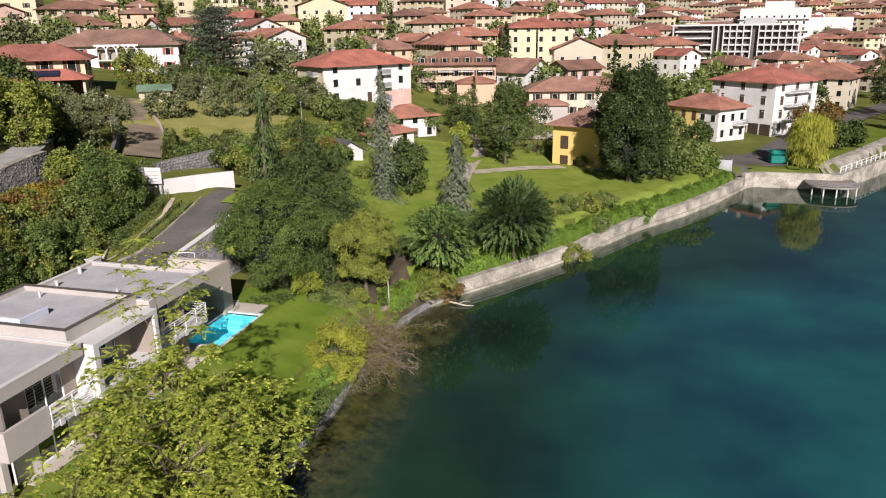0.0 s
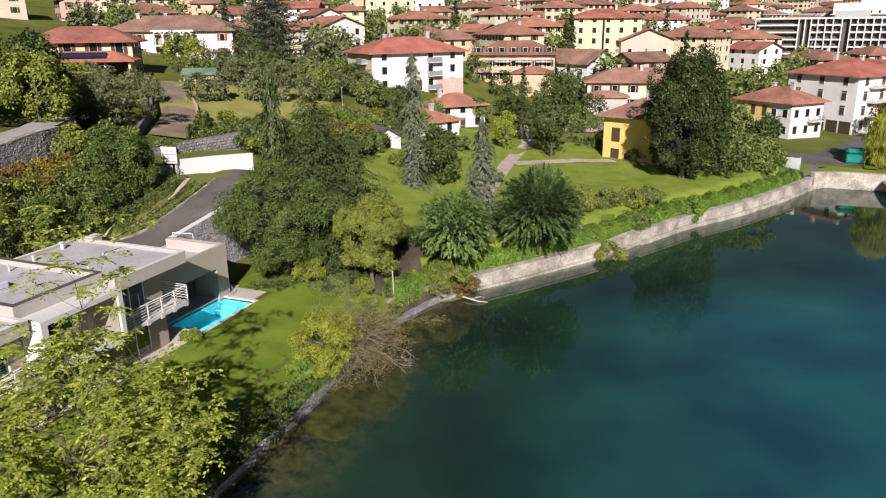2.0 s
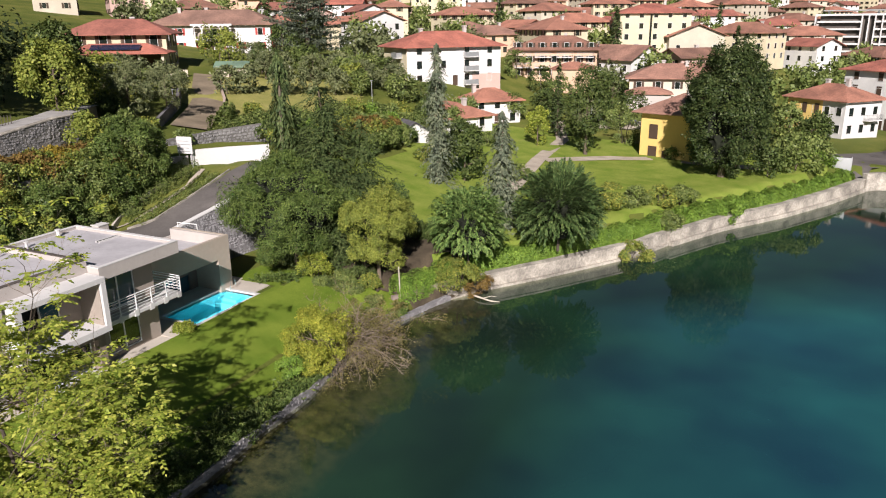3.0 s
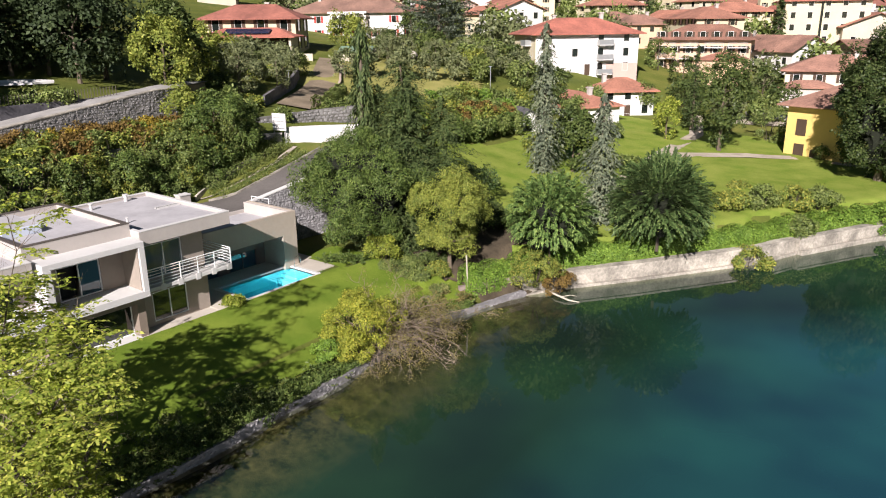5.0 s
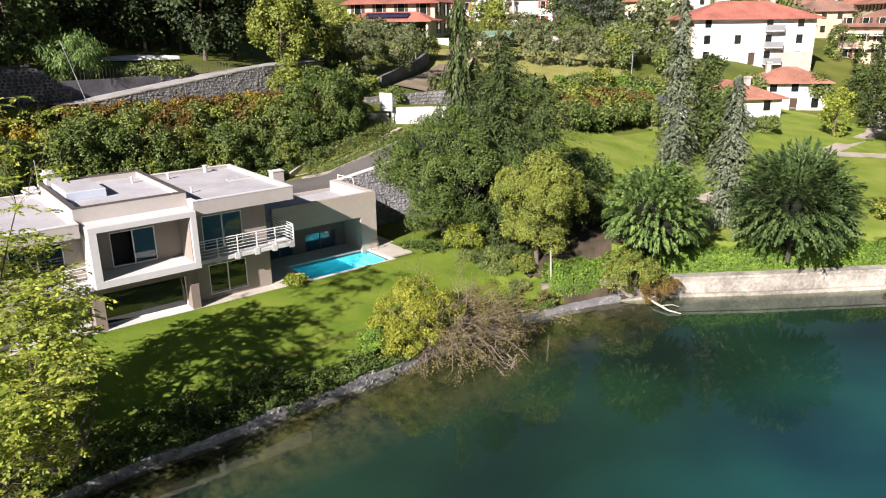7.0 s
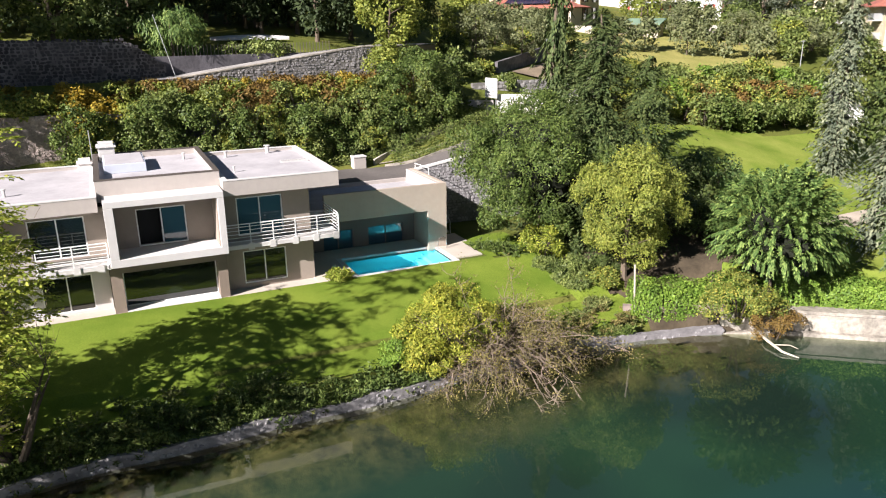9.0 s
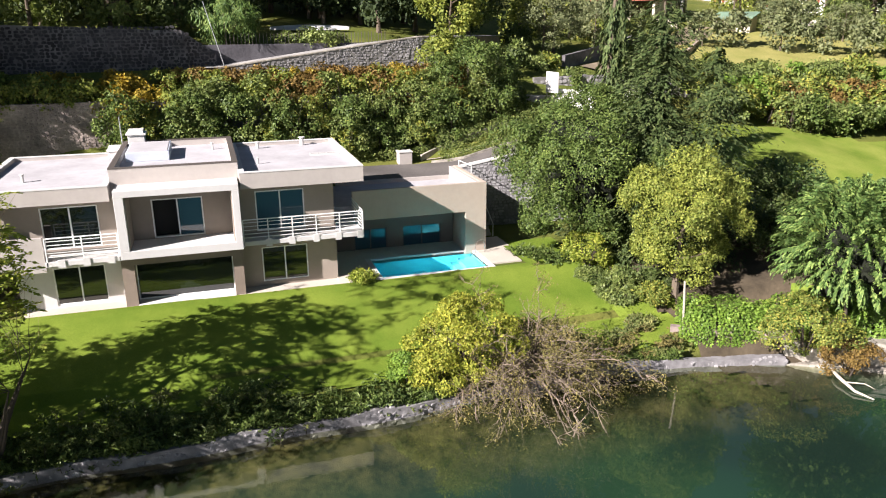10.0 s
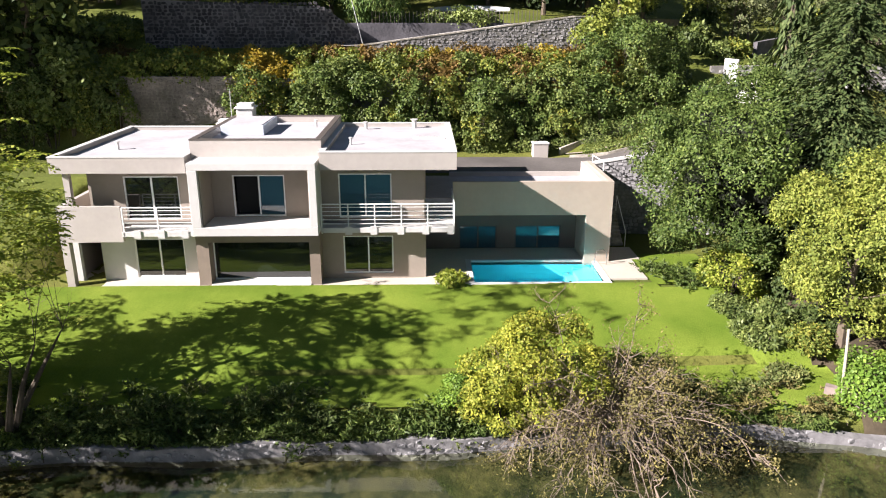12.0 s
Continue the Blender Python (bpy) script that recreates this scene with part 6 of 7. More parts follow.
for i in range(26):
    f = (i % 13) / 12
    x, y = -47.5 - 3 * math.sin(f * 3) - 3.2 * (i // 13) + rng.uniform(-0.8, 0.8), 86 + f * 32
    bush("creeper_bank", (x, y, gz(x, y) - 0.2), 2.4, 2.2, rng.uniform(3.0, 4.2), "creeper-covered bank below the upper lawn", (LEAF_GREEN, LEAF_MIX, LEAF_HEDGE, LEAF_GREEN)[i % 4], 400 + i, 20, 85, 0.34, 4, "creeper", "creepers below the upper lawn")
for i in range(20):
    x, y = (-45.6, -48.0)[i % 2] + rng.uniform(-0.5, 0.5), 92 + (i // 2) * 1.95 + rng.uniform(-0.5, 0.5)
    bush("creeper_bank", (x, y, gz(x, y) - 0.2), 2.1, 1.9, rng.uniform(2.8, 3.8) + 0.8 * (i % 2), "creeper-covered bank below the upper lawn", (LEAF_GREEN, LEAF_MIX, LEAF_LAUREL, LEAF_RUST)[i % 4], 740 + i, 20, 90, 0.3, 4, "creeper", "creepers below the upper lawn")
bush("red_shrub", (-52, 103, gz(-52, 103)), 1.0, 1.0, 1.8, "small deep red autumn shrub", LEAF_RUST, 420, 10, 80, 0.25)
for i, (x, y, r, h) in enumerate([(-56, 128, 3.2, 4.5), (-50, 127, 3, 4), (-60, 131, 3.5, 5), (-46, 128, 2.6, 3.5), (-66, 132, 3.5, 5.5), (-53, 133, 3.2, 5), (-72, 133, 3.4, 4.6), (-47, 135, 3, 5), (-42, 146, 3.4, 5), (-36, 152, 3.4, 5.5), (-28, 150, 3.2, 5), (-22, 152, 3, 4.6), (-80, 132, 3.4, 5), (-88, 130, 3, 4)]):
    bush("garden_thicket", (x, y, gz(x, y)), r, r, h, "dense green thicket between gardens", (LEAF_GREEN, LEAF_DARK, LEAF_OLIVE, LEAF_GREEN)[i % 4], 430 + i, 22, 110, 0.42)

# ---- houses ----
def shared(name, bm, material):
    me = bpy.data.meshes.new(name)
    bm.to_mesh(me)
    bm.free()
    me.materials.append(material)
    return me


def ring_bm(w, h, t, y0, y1):
    """A frame round an opening w by h, its foot at height 0."""
    bm = bmesh.new()
    loops = [[bm.verts.new((x, y, z)) for x, z in ((-a, b0), (a, b0), (a, b1), (-a, b1))] for y in (y0, y1) for a, b0, b1 in ((w / 2 + t, -t, h + t), (w / 2, 0, h))]
    o0, i0, o1, i1 = loops
    for k in range(4):
        j = (k + 1) % 4
        bm.faces.new((o0[k], o0[j], i0[j], i0[k]))
        bm.faces.new((i0[k], i0[j], i1[j], i1[k]))
        bm.faces.new((o0[j], o0[k], o1[k], o1[j]))
    return bm


def window_kit(w, h, shutter):
    """Shared meshes of a window: frame, pane, and a pair of shutters."""
    kit = [shared("window", ring_bm(w, h, 0.07, -0.07, 0.02), WHITE), shared("pane", boxes((-w / 2, w / 2, -0.03, 0.01, 0, h)), GLASS_DARK)]
    if shutter:
        kit.append(shared("shutter", boxes((-w / 2 - 0.1 - w * 0.5, -w / 2 - 0.1, -0.09, -0.03, 0, h)), shutter))
        kit.append(shared("shutter", boxes((w / 2 + 0.1, w / 2 + 0.1 + w * 0.5, -0.09, -0.03, 0, h)), shutter))
    return kit


WIN = window_kit(1.0, 1.45, SHUTTER)
WIN_RED = window_kit(1.0, 1.45, SHUTTER_RED)
WIN_PLAIN = window_kit(1.1, 1.5, None)
WIN_TALL = window_kit(1.2, 2.1, SHUTTER)
WIN_DARK = [WIN_PLAIN[0], shared("pane", boxes((-0.6, 0.6, -0.06, 0.01, -0.1, 1.9)), SHUTTER)]
SHUT = shared("shuttered_window", boxes((-0.75, 0.75, -0.09, 0.02, 0, 2.3)), SHUTTER)


def roof_bm(kind, w, d, rise, over, thick=0.18):
    """A hipped or gabled roof over a plan w by d, its eaves at height 0, with the thickness of its eaves."""
    bm = bmesh.new()
    X, Y = w / 2 + over, d / 2 + over
    drop = -over * rise / (min(w, d) / 2)
    if kind == "hip":
        r = max(X - Y, 0.01) if X > Y else 0.0
        r2 = max(Y - X, 0.01) if Y >= X else 0.0
        top = [(-r, -r2, rise), (r, r2, rise)]
        c = [(-X, -Y, drop), (X, -Y, drop), (X, Y, drop), (-X, Y, drop)]
        if X > Y:
            faces = [(c[0], c[1], top[1], top[0]), (c[1], c[2], top[1]), (c[2], c[3], top[0], top[1]), (c[3], c[0], top[0])]
        else:
            faces = [(c[0], c[1], top[0]), (c[1], c[2], top[1], top[0]), (c[2], c[3], top[1]), (c[3], c[0], top[0], top[1])]
    else:
        faces = [((-X, -Y, drop), (X, -Y, drop), (X, 0, rise), (-X, 0, rise)), ((X, Y, drop), (-X, Y, drop), (-X, 0, rise), (X, 0, rise))]
    for f in faces:
        up = [bm.verts.new(v) for v in f]
        lo = [bm.verts.new((v[0], v[1], v[2] - thick)) for v in f]
        bm.faces.new(up)
        bm.faces.new(lo[::-1])
        for k in range(len(f)):
            bm.faces.new((lo[k], lo[(k + 1) % len(f)], up[(k + 1) % len(f)], up[k]))
    return bm


def wall_bm(kind, w, d, h, rise, foot=2.5):
    bm = boxes((-w / 2, w / 2, -d / 2, d / 2, -foot, h))
    if kind == "gable":
        for sx in (-1, 1):
            x0, x1 = sx * w / 2, sx * (w / 2 - 0.25)
            a = [bm.verts.new((x, y, z)) for x in (x0, x1) for y, z in ((-d / 2, h), (d / 2, h), (0, h + rise - 0.12))]
            bm.faces.new(a[:3])
            bm.faces.new(a[3:][::-1])
            for i, j in ((0, 1), (1, 2), (2, 0)):
                bm.faces.new((a[i], a[j], a[j + 3], a[i + 3]))
    bmesh.ops.recalc_face_normals(bm, faces=bm.faces)
    return bm


def windows_on(t, w, d, z0, storeys, nx, ny, kit, floor_h=3.0, skip=(), joined=False):
    """Rows of windows on the front, the two ends and the back; joined: as one mesh, for houses far off."""
    V, F, M, mats = [], [], [], []
    for s in range(storeys):
        z = z0 + s * floor_h
        rows = [("f", k, -w / 2 + w * (k + 0.5) / nx, -d / 2, 0) for k in range(nx)]
        rows += [("r", k, w / 2, -d / 2 + d * (k + 0.5) / ny, 90) for k in range(ny)] + [("l", k, -w / 2, -d / 2 + d * (k + 0.5) / ny, -90) for k in range(ny)]
        if joined:
            rows += [("b", k, -w / 2 + w * (k + 0.5) / nx, d / 2, 180) for k in range(nx)]
        for side, k, x, y, rz in rows:
            if (side, s, k) in skip or (side, s) in skip:
                continue
            m = pose(x, y, z, 0, 0, rz)
            if joined:
                for me in kit[1:]:
                    if me.materials[0] not in mats:
                        mats.append(me.materials[0])
                    n = len(V)
                    V += [m @ v.co for v in me.vertices]
                    seen = [p for p in me.polygons if p.normal.y < 0.5 and abs(p.normal.z) < 0.5]
                    F += [[n + i for i in p.vertices] for p in seen]
                    M += [mats.index(me.materials[0])] * len(seen)
                continue
            o = new("window", kit[0])
            o.parent = t
            o.matrix_local = m
            for me in kit[1:]:
                c = new(me.name.split(".")[0], me)
                c.parent = o
    if joined:
        me = bpy.data.meshes.new("glazing")
        me.from_pydata(V, [], F)
        for mt in mats:
            me.materials.append(mt)
        me.polygons.foreach_set("material_index", M)
        o = new("glazing", me)
        o.parent = t
        o["kind"] = "stuff"


def balcony_on(t, x, y, z, w, deep=1.3, rz=0, rail_mat=None, solid=False):
    b = mesh_ob("balcony", boxes((-w / 2, w / 2, -deep, 0, -0.16, 0)), WHITE, t)
    b.matrix_local = pose(x, y, z, 0, 0, rz)
    bm = bmesh.new()
    if solid:
        for d in ((-w / 2, w / 2, -deep, -deep + 0.08, 0, 0.95), (-w / 2, -w / 2 + 0.08, -deep + 0.08, 0, 0, 0.95), (w / 2 - 0.08, w / 2, -deep + 0.08, 0, 0, 0.95)):
            box(bm, *d)
    else:
        box(bm, -w / 2, w / 2, -deep, -deep + 0.05, 0.93, 0.98)
        n = max(6, int(w / 0.22))
        for k in range(n + 1):
            xx = -w / 2 + w * k / n
            box(bm, xx - 0.015, xx + 0.015, -deep + 0.01, -deep + 0.04, 0, 0.93)
        for sx in (-w / 2, w / 2 - 0.05):
            box(bm, sx, sx + 0.05, -deep + 0.05, 0, 0.93, 0.98)
            for k in range(4):
                yy = -deep + 0.1 + (deep - 0.1) * k / 4
                box(bm, sx + 0.01, sx + 0.04, yy, yy + 0.03, 0, 0.93)
    mesh_ob("railing", bm, rail_mat or METAL_GREY, b)
    return b


def chimney_on(t, x, y, z, h=1.4):
    part("chimney", boxes((x - 0.35, x + 0.35, y - 0.35, y + 0.35, z - 1.0, z + h - 0.25), (x - 0.45, x + 0.45, y - 0.45, y + 0.45, z + h - 0.25, z + h)), CREAM, t)


def house(name, at, rz, w, d, h, label, wall, roof_mat, kind="hip", rise=None, over=0.7, storeys=2, nx=4, ny=2, mesh=None, z0=1.0, skip=(), chim=((0.2, 0.15),), group="", category="house", floor_h=3.0, joined=False):
    rise = rise if rise is not None else min(w, d) * 0.2
    t = thing(name, at, label, category, group, rz=rz)
    part("wall", wall_bm(kind, w, d, h, rise), wall, t)
    r = part("roof", roof_bm(kind, w, d, rise, over), roof_mat, t)
    r.matrix_local = pose(0, 0, h + 0.12)
    windows_on(t, w, d, z0, storeys, nx, ny, mesh or WIN, floor_h, skip, joined)
    if not joined:
        part("door", boxes((-0.55, 0.55, -d / 2 - 0.06, -d / 2 + 0.02, 0, 2.1)), SHUTTER, t)
    for cx, cy in chim:
        chimney_on(t, cx * w, cy * d, h + rise * (1 - 2 * abs(cy)) * 0.9)
    return t


def annex(t, x, y, w, d, h, wall, roof_mat, kind="hip", rise=1.2, over=0.5):
    """A lower wing that belongs to a house."""
    a = part("annex", wall_bm(kind, w, d, h, rise), wall, t)
    a.matrix_local = pose(x, y, 0)
    r = part("annex_roof", roof_bm(kind, w, d, rise, over), roof_mat, t)
    r.matrix_local = pose(x, y, h + 0.12)
    return a


# yellow villa by the magnolia
house("yellow_villa", (-6.6, 138.6, 3.6), -20, 9.2, 17, 8.6, "yellow rendered two-storey villa with weathered tile roof", YELLOW, TERRACOTTA_BROWN, "hip", 2.2, 1.2, 2, 2, 4, [SHUT], 0.4, chim=((-0.2, 0.1), (0.1, -0.2), (0.2, 0.25)), floor_h=3.5, skip=(("f", 0, 1), ("f", 1, 1)))
# duplex of small white houses and the shed
house("white_cottage", (-45.6, 144.9, 7.0), 46, 9.8, 7.5, 4.7, "small white two-storey cottage with terracotta roof", TOWN_WHITE, TERRACOTTA, "hip", 1.8, 0.8, 2, 3, 2, WIN_PLAIN, 0.5, chim=((-0.3, 0.1),), floor_h=2.5)
house("white_cottage", (-50.6, 134.4, 7.4), -30, 17.5, 9.5, 2.6, "low white cottage with terracotta roof", TOWN_WHITE, TERRACOTTA, "hip", 1.9, 0.7, 1, 3, 2, WIN_PLAIN, 0.6, chim=((0.3, 0.1),))
sh = house("garden_house", (-46.9, 113.3, 7.3), -38, 5.6, 5.0, 2.2, "small garden house with dark slate roof", TOWN_WHITE, SLATE, "gable", 1.5, 0.5, 1, 2, 1, WIN_PLAIN, 0.5, chim=())
# large white block of flats and its orange neighbour
dd = house("apartment_house", (-61.2, 156.3, 13.2), 50.4, 21.5, 13, 8.2, "white three-storey apartment house with red tile roof", TOWN_WHITE, TERRACOTTA_RED, "hip", 2.6, 1.1, 3, 4, 3, WIN_PLAIN, 0.8, chim=((-0.2, 0.1), (0.25, 0.0)), skip=(("f", 0, 1), ("f", 2, 1)), floor_h=2.8)
part("end_wall", boxes((-10.81, -10.75, -6.4, 6.4, -1.0, 8.2)), PALE_YELLOW, dd, "pale yellow rendered end wall")
part("base_course", boxes((4.0, 10.7, -6.55, -6.5, -1.5, 2.2)), PINK, dd, "pink rendered plinth")
for s in range(3):
    balcony_on(dd, 3.4, -6.5, 0.2 + 2.8 * s, 3.0, solid=True)
    balcony_on(dd, -10.75, -2.5, 0.2 + 2.8 * s, 3.0, rz=-90, solid=True)
ee = house("apartment_house", (-46.0, 190.0, 12.6), 12, 20, 12, 7.2, "peach apartment house with balconies and wide tile roof", PEACH, TERRACOTTA, "hip", 2.6, 1.2, 3, 7, 3, WIN, 0.9, chim=((0.1, 0.1),))
for s in range(1, 3):
    for k in (-7.4, -2.6, 2.6, 7.4):
        balcony_on(ee, k, -6.0, 0.3 + 2.4 * s, 3.8)
annex(ee, 5, -12, 9, 7, 3.0, PEACH, TERRACOTTA)
# pale yellow tower block
gg = house("tower_house", (-33.0, 240.0, 13.6), 22, 20, 16, 14.5, "pale yellow five-storey apartment block with red tile roof", PALE_YELLOW, TERRACOTTA_RED, "hip", 2.4, 1.0, 5, 5, 4, WIN_PLAIN, 1.0, chim=((0.2, 0.0),), skip=(("r", 1, 1), ("r", 2, 1), ("r", 3, 1), ("r", 4, 1)), category="apartment block")
for s in range(1, 5):
    balcony_on(gg, 10.5, -2.0, 0.2 + 3.05 * s, 4.0, rz=90, solid=True)
part("stair_window", boxes((-1.6, -1.0, -8.06, -8.0, 1.0, 14.0)), GLASS_DARK, gg)
house("low_house", (-34.0, 208.0, 12.6), -30, 17, 11, 4.2, "low white house with brown tile roof", TOWN_WHITE, TERRACOTTA_BROWN, "gable", 3.0, 1.0, 1, 4, 2, WIN_PLAIN, 1.0)
ii = house("long_house", (-14.0, 182.0, 7.8), 12, 24, 12, 6.4, "cream house with broad weathered tile roof", TOWN_CREAM, TERRACOTTA_BROWN, "hip", 2.4, 1.0, 2, 6, 3, WIN, 0.9, chim=((-0.2, 0.1), (0.2, 0.1), (0.0, -0.1)))
annex(ii, -8, -8.5, 9, 5.5, 3.4, CREAM, TERRACOTTA_BROWN, "hip", 1.0)
nn = house("gabled_house", (-22.0, 242.0, 13.5), -62, 14, 16, 8.2, "cream gabled house with terraces", TOWN_CREAM, TERRACOTTA, "gable", 3.0, 1.0, 2, 3, 3, WIN_PLAIN, 1.0)
balcony_on(nn, -2, -8, 3.3, 8)
house("gabled_house", (-8.0, 268.0, 13.4), -25, 20, 13, 8.8, "pale yellow house with hipped tile roof", PALE_YELLOW, TERRACOTTA, "hip", 2.8, 1.0, 3, 5, 3, WIN_PLAIN, 0.9)
kk = house("lake_house", (15.2, 172.7, 4.3), -42, 13.2, 9.4, 7.2, "white and yellow two-storey lakeside house with terracotta roof", TOWN_WHITE, TERRACOTTA, "hip", 2.2, 0.9, 2, 5, 3, WIN_PLAIN, 0.9, chim=((-0.2, 0.1), (0.2, 0.0)), floor_h=3.2)
part("yellow_wall", boxes((-6.55, 1.6, -4.76, -4.7, -1.0, 7.0)), YELLOW, kk, "yellow rendered part of the facade")
balcony_on(kk, 6.6, 2, 3.2, 3.6, rz=90)
for k in (-5.2, -2.4, 0.4):
    part("shuttered_window", boxes((k - 0.5, k + 0.5, -4.84, -4.77, 4.0, 6.0)), SHUTTER, kk)
ll = house("lake_hotel", (28.8, 189.4, 3.9), -42, 16.5, 16, 12.0, "white four-storey lakeside building with red tile roof", TOWN_WHITE, TERRACOTTA_RED, "hip", 2.9, 1.0, 4, 3, 3, WIN_DARK, 0.8, chim=((0.1, 0.1), (-0.2, 0.0)), category="apartment block", skip=(("f", 0),))
for s in range(1, 4):
    balcony_on(ll, 8.25, 0, 0.4 + 3.0 * s, 9, rz=90)
for k in (0.5, 3.6, 6.6):
    part("garage_door", boxes((k - 1.3, k + 1.3, -8.06, -8.0, 0, 2.5)), SHUTTER, ll)
house("yellow_house", (57.0, 275.0, 5.6), -30, 22, 12, 7.0, "yellow house with tile roof by the lake road", YELLOW, TERRACOTTA, "hip", 2.4, 0.9, 2, 6, 3, WIN, 0.9)
# villa with arches and the villa with solar panels on the hill
bb = house("arched_villa", (-113.5, 146.5, 20.0), 24, 27, 12, 6.2, "white hillside villa with an arcaded loggia", TOWN_WHITE, TERRACOTTA_BROWN, "hip", 2.8, 1.0, 2, 6, 3, WIN_RED, 0.6, chim=((-0.1, 0.1), (-0.3, -0.1)), skip=(("f", 1, 2), ("f", 1, 3), ("f", 1, 4)))
bm = bmesh.new()
for k in range(5):
    box(bm, -3.2 + 2.1 * k - 0.2, -3.2 + 2.1 * k + 0.2, -8.2, -7.8, 2.8, 5.2)
box(bm, -3.6, 5.6, -8.3, -6.0, 2.55, 2.8)
box(bm, -3.6, 5.6, -8.2, -7.8, 5.6, 6.0)
for k in range(4):
    for j in range(8):
        a0, a1 = math.pi * j / 8, math.pi * (j + 1) / 8
        cx = -3.2 + 2.1 * k + 1.05
        p = [(cx - math.cos(a0) * 0.85, 4.75 + math.sin(a0) * 0.8), (cx - math.cos(a1) * 0.85, 4.75 + math.sin(a1) * 0.8)]
        v = [bm.verts.new((x, y, z)) for y in (-8.2, -7.8) for x, z in (p[0], p[1], (p[1][0], 5.62), (p[0][0], 5.62))]
        for q in ((0, 1, 2, 3), (7, 6, 5, 4), (0, 4, 5, 1)):
            bm.faces.new([v[i] for i in q])
part("arcade", bm, WHITE, bb, "white round-arched loggia")
# taupe sheet on the white wall, for the shade behind the arches
part("loggia_shade", boxes((-3.4, 5.4, -6.06, -6.0, 2.8, 5.6)), TAUPE, bb)
aa = house("hillside_villa", (-100.5, 107.5, 18.6), 34, 16.5, 9, 6.2, "cream hillside villa with solar panels on its red roof", PALE_YELLOW, TERRACOTTA_RED, "hip", 2.0, 1.2, 2, 4, 2, WIN_TALL, 0.6, chim=((0.1, 0.2),), skip=(("f", 0),))
pr = part("porch_roof", roof_bm("hip", 16, 6.6, 1.3, 0.6), TERRACOTTA_RED, aa)
pr.matrix_local = pose(0.6, -5.6, 3.0)
for d in ((-7.2, -6.8, -8.7, -4.5, -2, 3.0), (8.0, 8.4, -8.7, -4.5, -2, 3.0), (0, 0.35, -8.7, -8.35, -2, 3.0), (4.2, 4.55, -8.7, -8.35, -2, 3.0)):
    part("porch_wall", boxes(d), TOWN_CREAM, aa)
# dark brown sheet added for the shade under the porch roof
part("porch_shade", boxes((-6.8, 8.0, -4.56, -4.5, -1, 2.8)), SHUTTER, aa)
for k in range(10):
    o = part("solar_panel", boxes((-0.78, 0.78, -0.5, 0.5, 0.0, 0.05)), SOLAR, aa)
    o.matrix_local = pose(-2.6 + 1.62 * (k % 5), -8.4 + 1.02 * (k // 5), 3.5 + 0.38 * (k // 5), 20, 0, 0)
part("garden_wall", boxes((8.4, 12, -8.6, -8.3, -2.5, -0.1)), TOWN_CREAM, aa)
# white gabled house pair behind the cedar
house("gabled_house", (-96.0, 186.0, 17.4), -32, 13, 12, 9.2, "white three-storey house with low gabled roof", TOWN_WHITE, TERRACOTTA, "gable", 2.2, 0.8, 3, 3, 3, WIN_PLAIN, 0.8)
house("yellow_house", (-108.0, 193.0, 17.6), -20, 9, 9, 8.2, "pale yellow narrow house", PALE_YELLOW, TERRACOTTA, "gable", 2.0, 0.8, 2, 2, 2, WIN_PLAIN, 1.0)
house("gabled_house", (-133.0, 300.0, 27.0), -60, 16, 20, 11.0, "pale yellow gabled apartment house with brown roof", PALE_YELLOW, TERRACOTTA_BROWN, "gable", 3.5, 1.2, 3, 4, 4, WIN_PLAIN, 1.0)

# the modern block with deep white balconies
mb = thing("modern_block", (38.0, 345.0, 7.5), "modern white seven-storey block with dark glazing and deep balconies", "apartment block", rz=-8)
mb.scale = (0.76, 0.8, 0.88)
part("core", boxes((-31, 31, -7, 9, -3, 22)), COPING_DARK, mb, "dark glazed core")
part("flat_roof", boxes((-33, 33, -9.5, 11, 22, 22.8)), WHITE, mb)
part("roof_canopy", boxes((-30, -2, -8, 4, 24.0, 24.4), (-28, -27, -6, -5, 22.8, 24), (-6, -5, -6, -5, 22.8, 24), (4, 20, -4, 6, 22.8, 25.5)), METAL_GREY, mb)
for s in range(7):
    z = 0.5 + 3.1 * s
    part("balcony", boxes((-32, -12, -9.5, -7, z, z + 0.3), (-32, -12, -9.5, -9.35, z + 0.3, z + 0.75)), WHITE, mb)
    part("balcony", boxes((-6, 8, -9.2, -7, z, z + 0.3), (-6, 8, -9.2, -9.05, z + 0.3, z + 0.75)), WHITE, mb)
    part("balcony", boxes((12, 32, -9.5, -7, z, z + 0.3), (12, 32, -9.5, -9.35, z + 0.3, z + 0.75)), WHITE, mb)
for x in (-33, -12, -9, -6.2, -3, 0.5, 4, 8, 11.8, 15, 18.5, 22, 25.5, 29, 32.2):
    part("pier", boxes((x - 0.28, x + 0.28, -9.7, -7, -3, 22)), WHITE, mb)

# the town on its rising ground: a few house types, repeated
WALLS = [("cream_house", TOWN_CREAM, "cream rendered town house with tile roof"), ("white_house", TOWN_WHITE, "white rendered town house with tile roof"), ("yellow_house", PALE_YELLOW, "pale yellow town house with tile roof"), ("peach_house", PEACH, "peach rendered town house with tile roof"), ("pink_house", PINK, "pinkish town house with tile roof"), ("cream_house", TOWN_CREAM, "broad cream town house with tile roof")]
SPOTS = [(-150, 178), (-126, 232), (-98, 250), (-72, 212), (-30, 290), (34, 232)]
protos = []
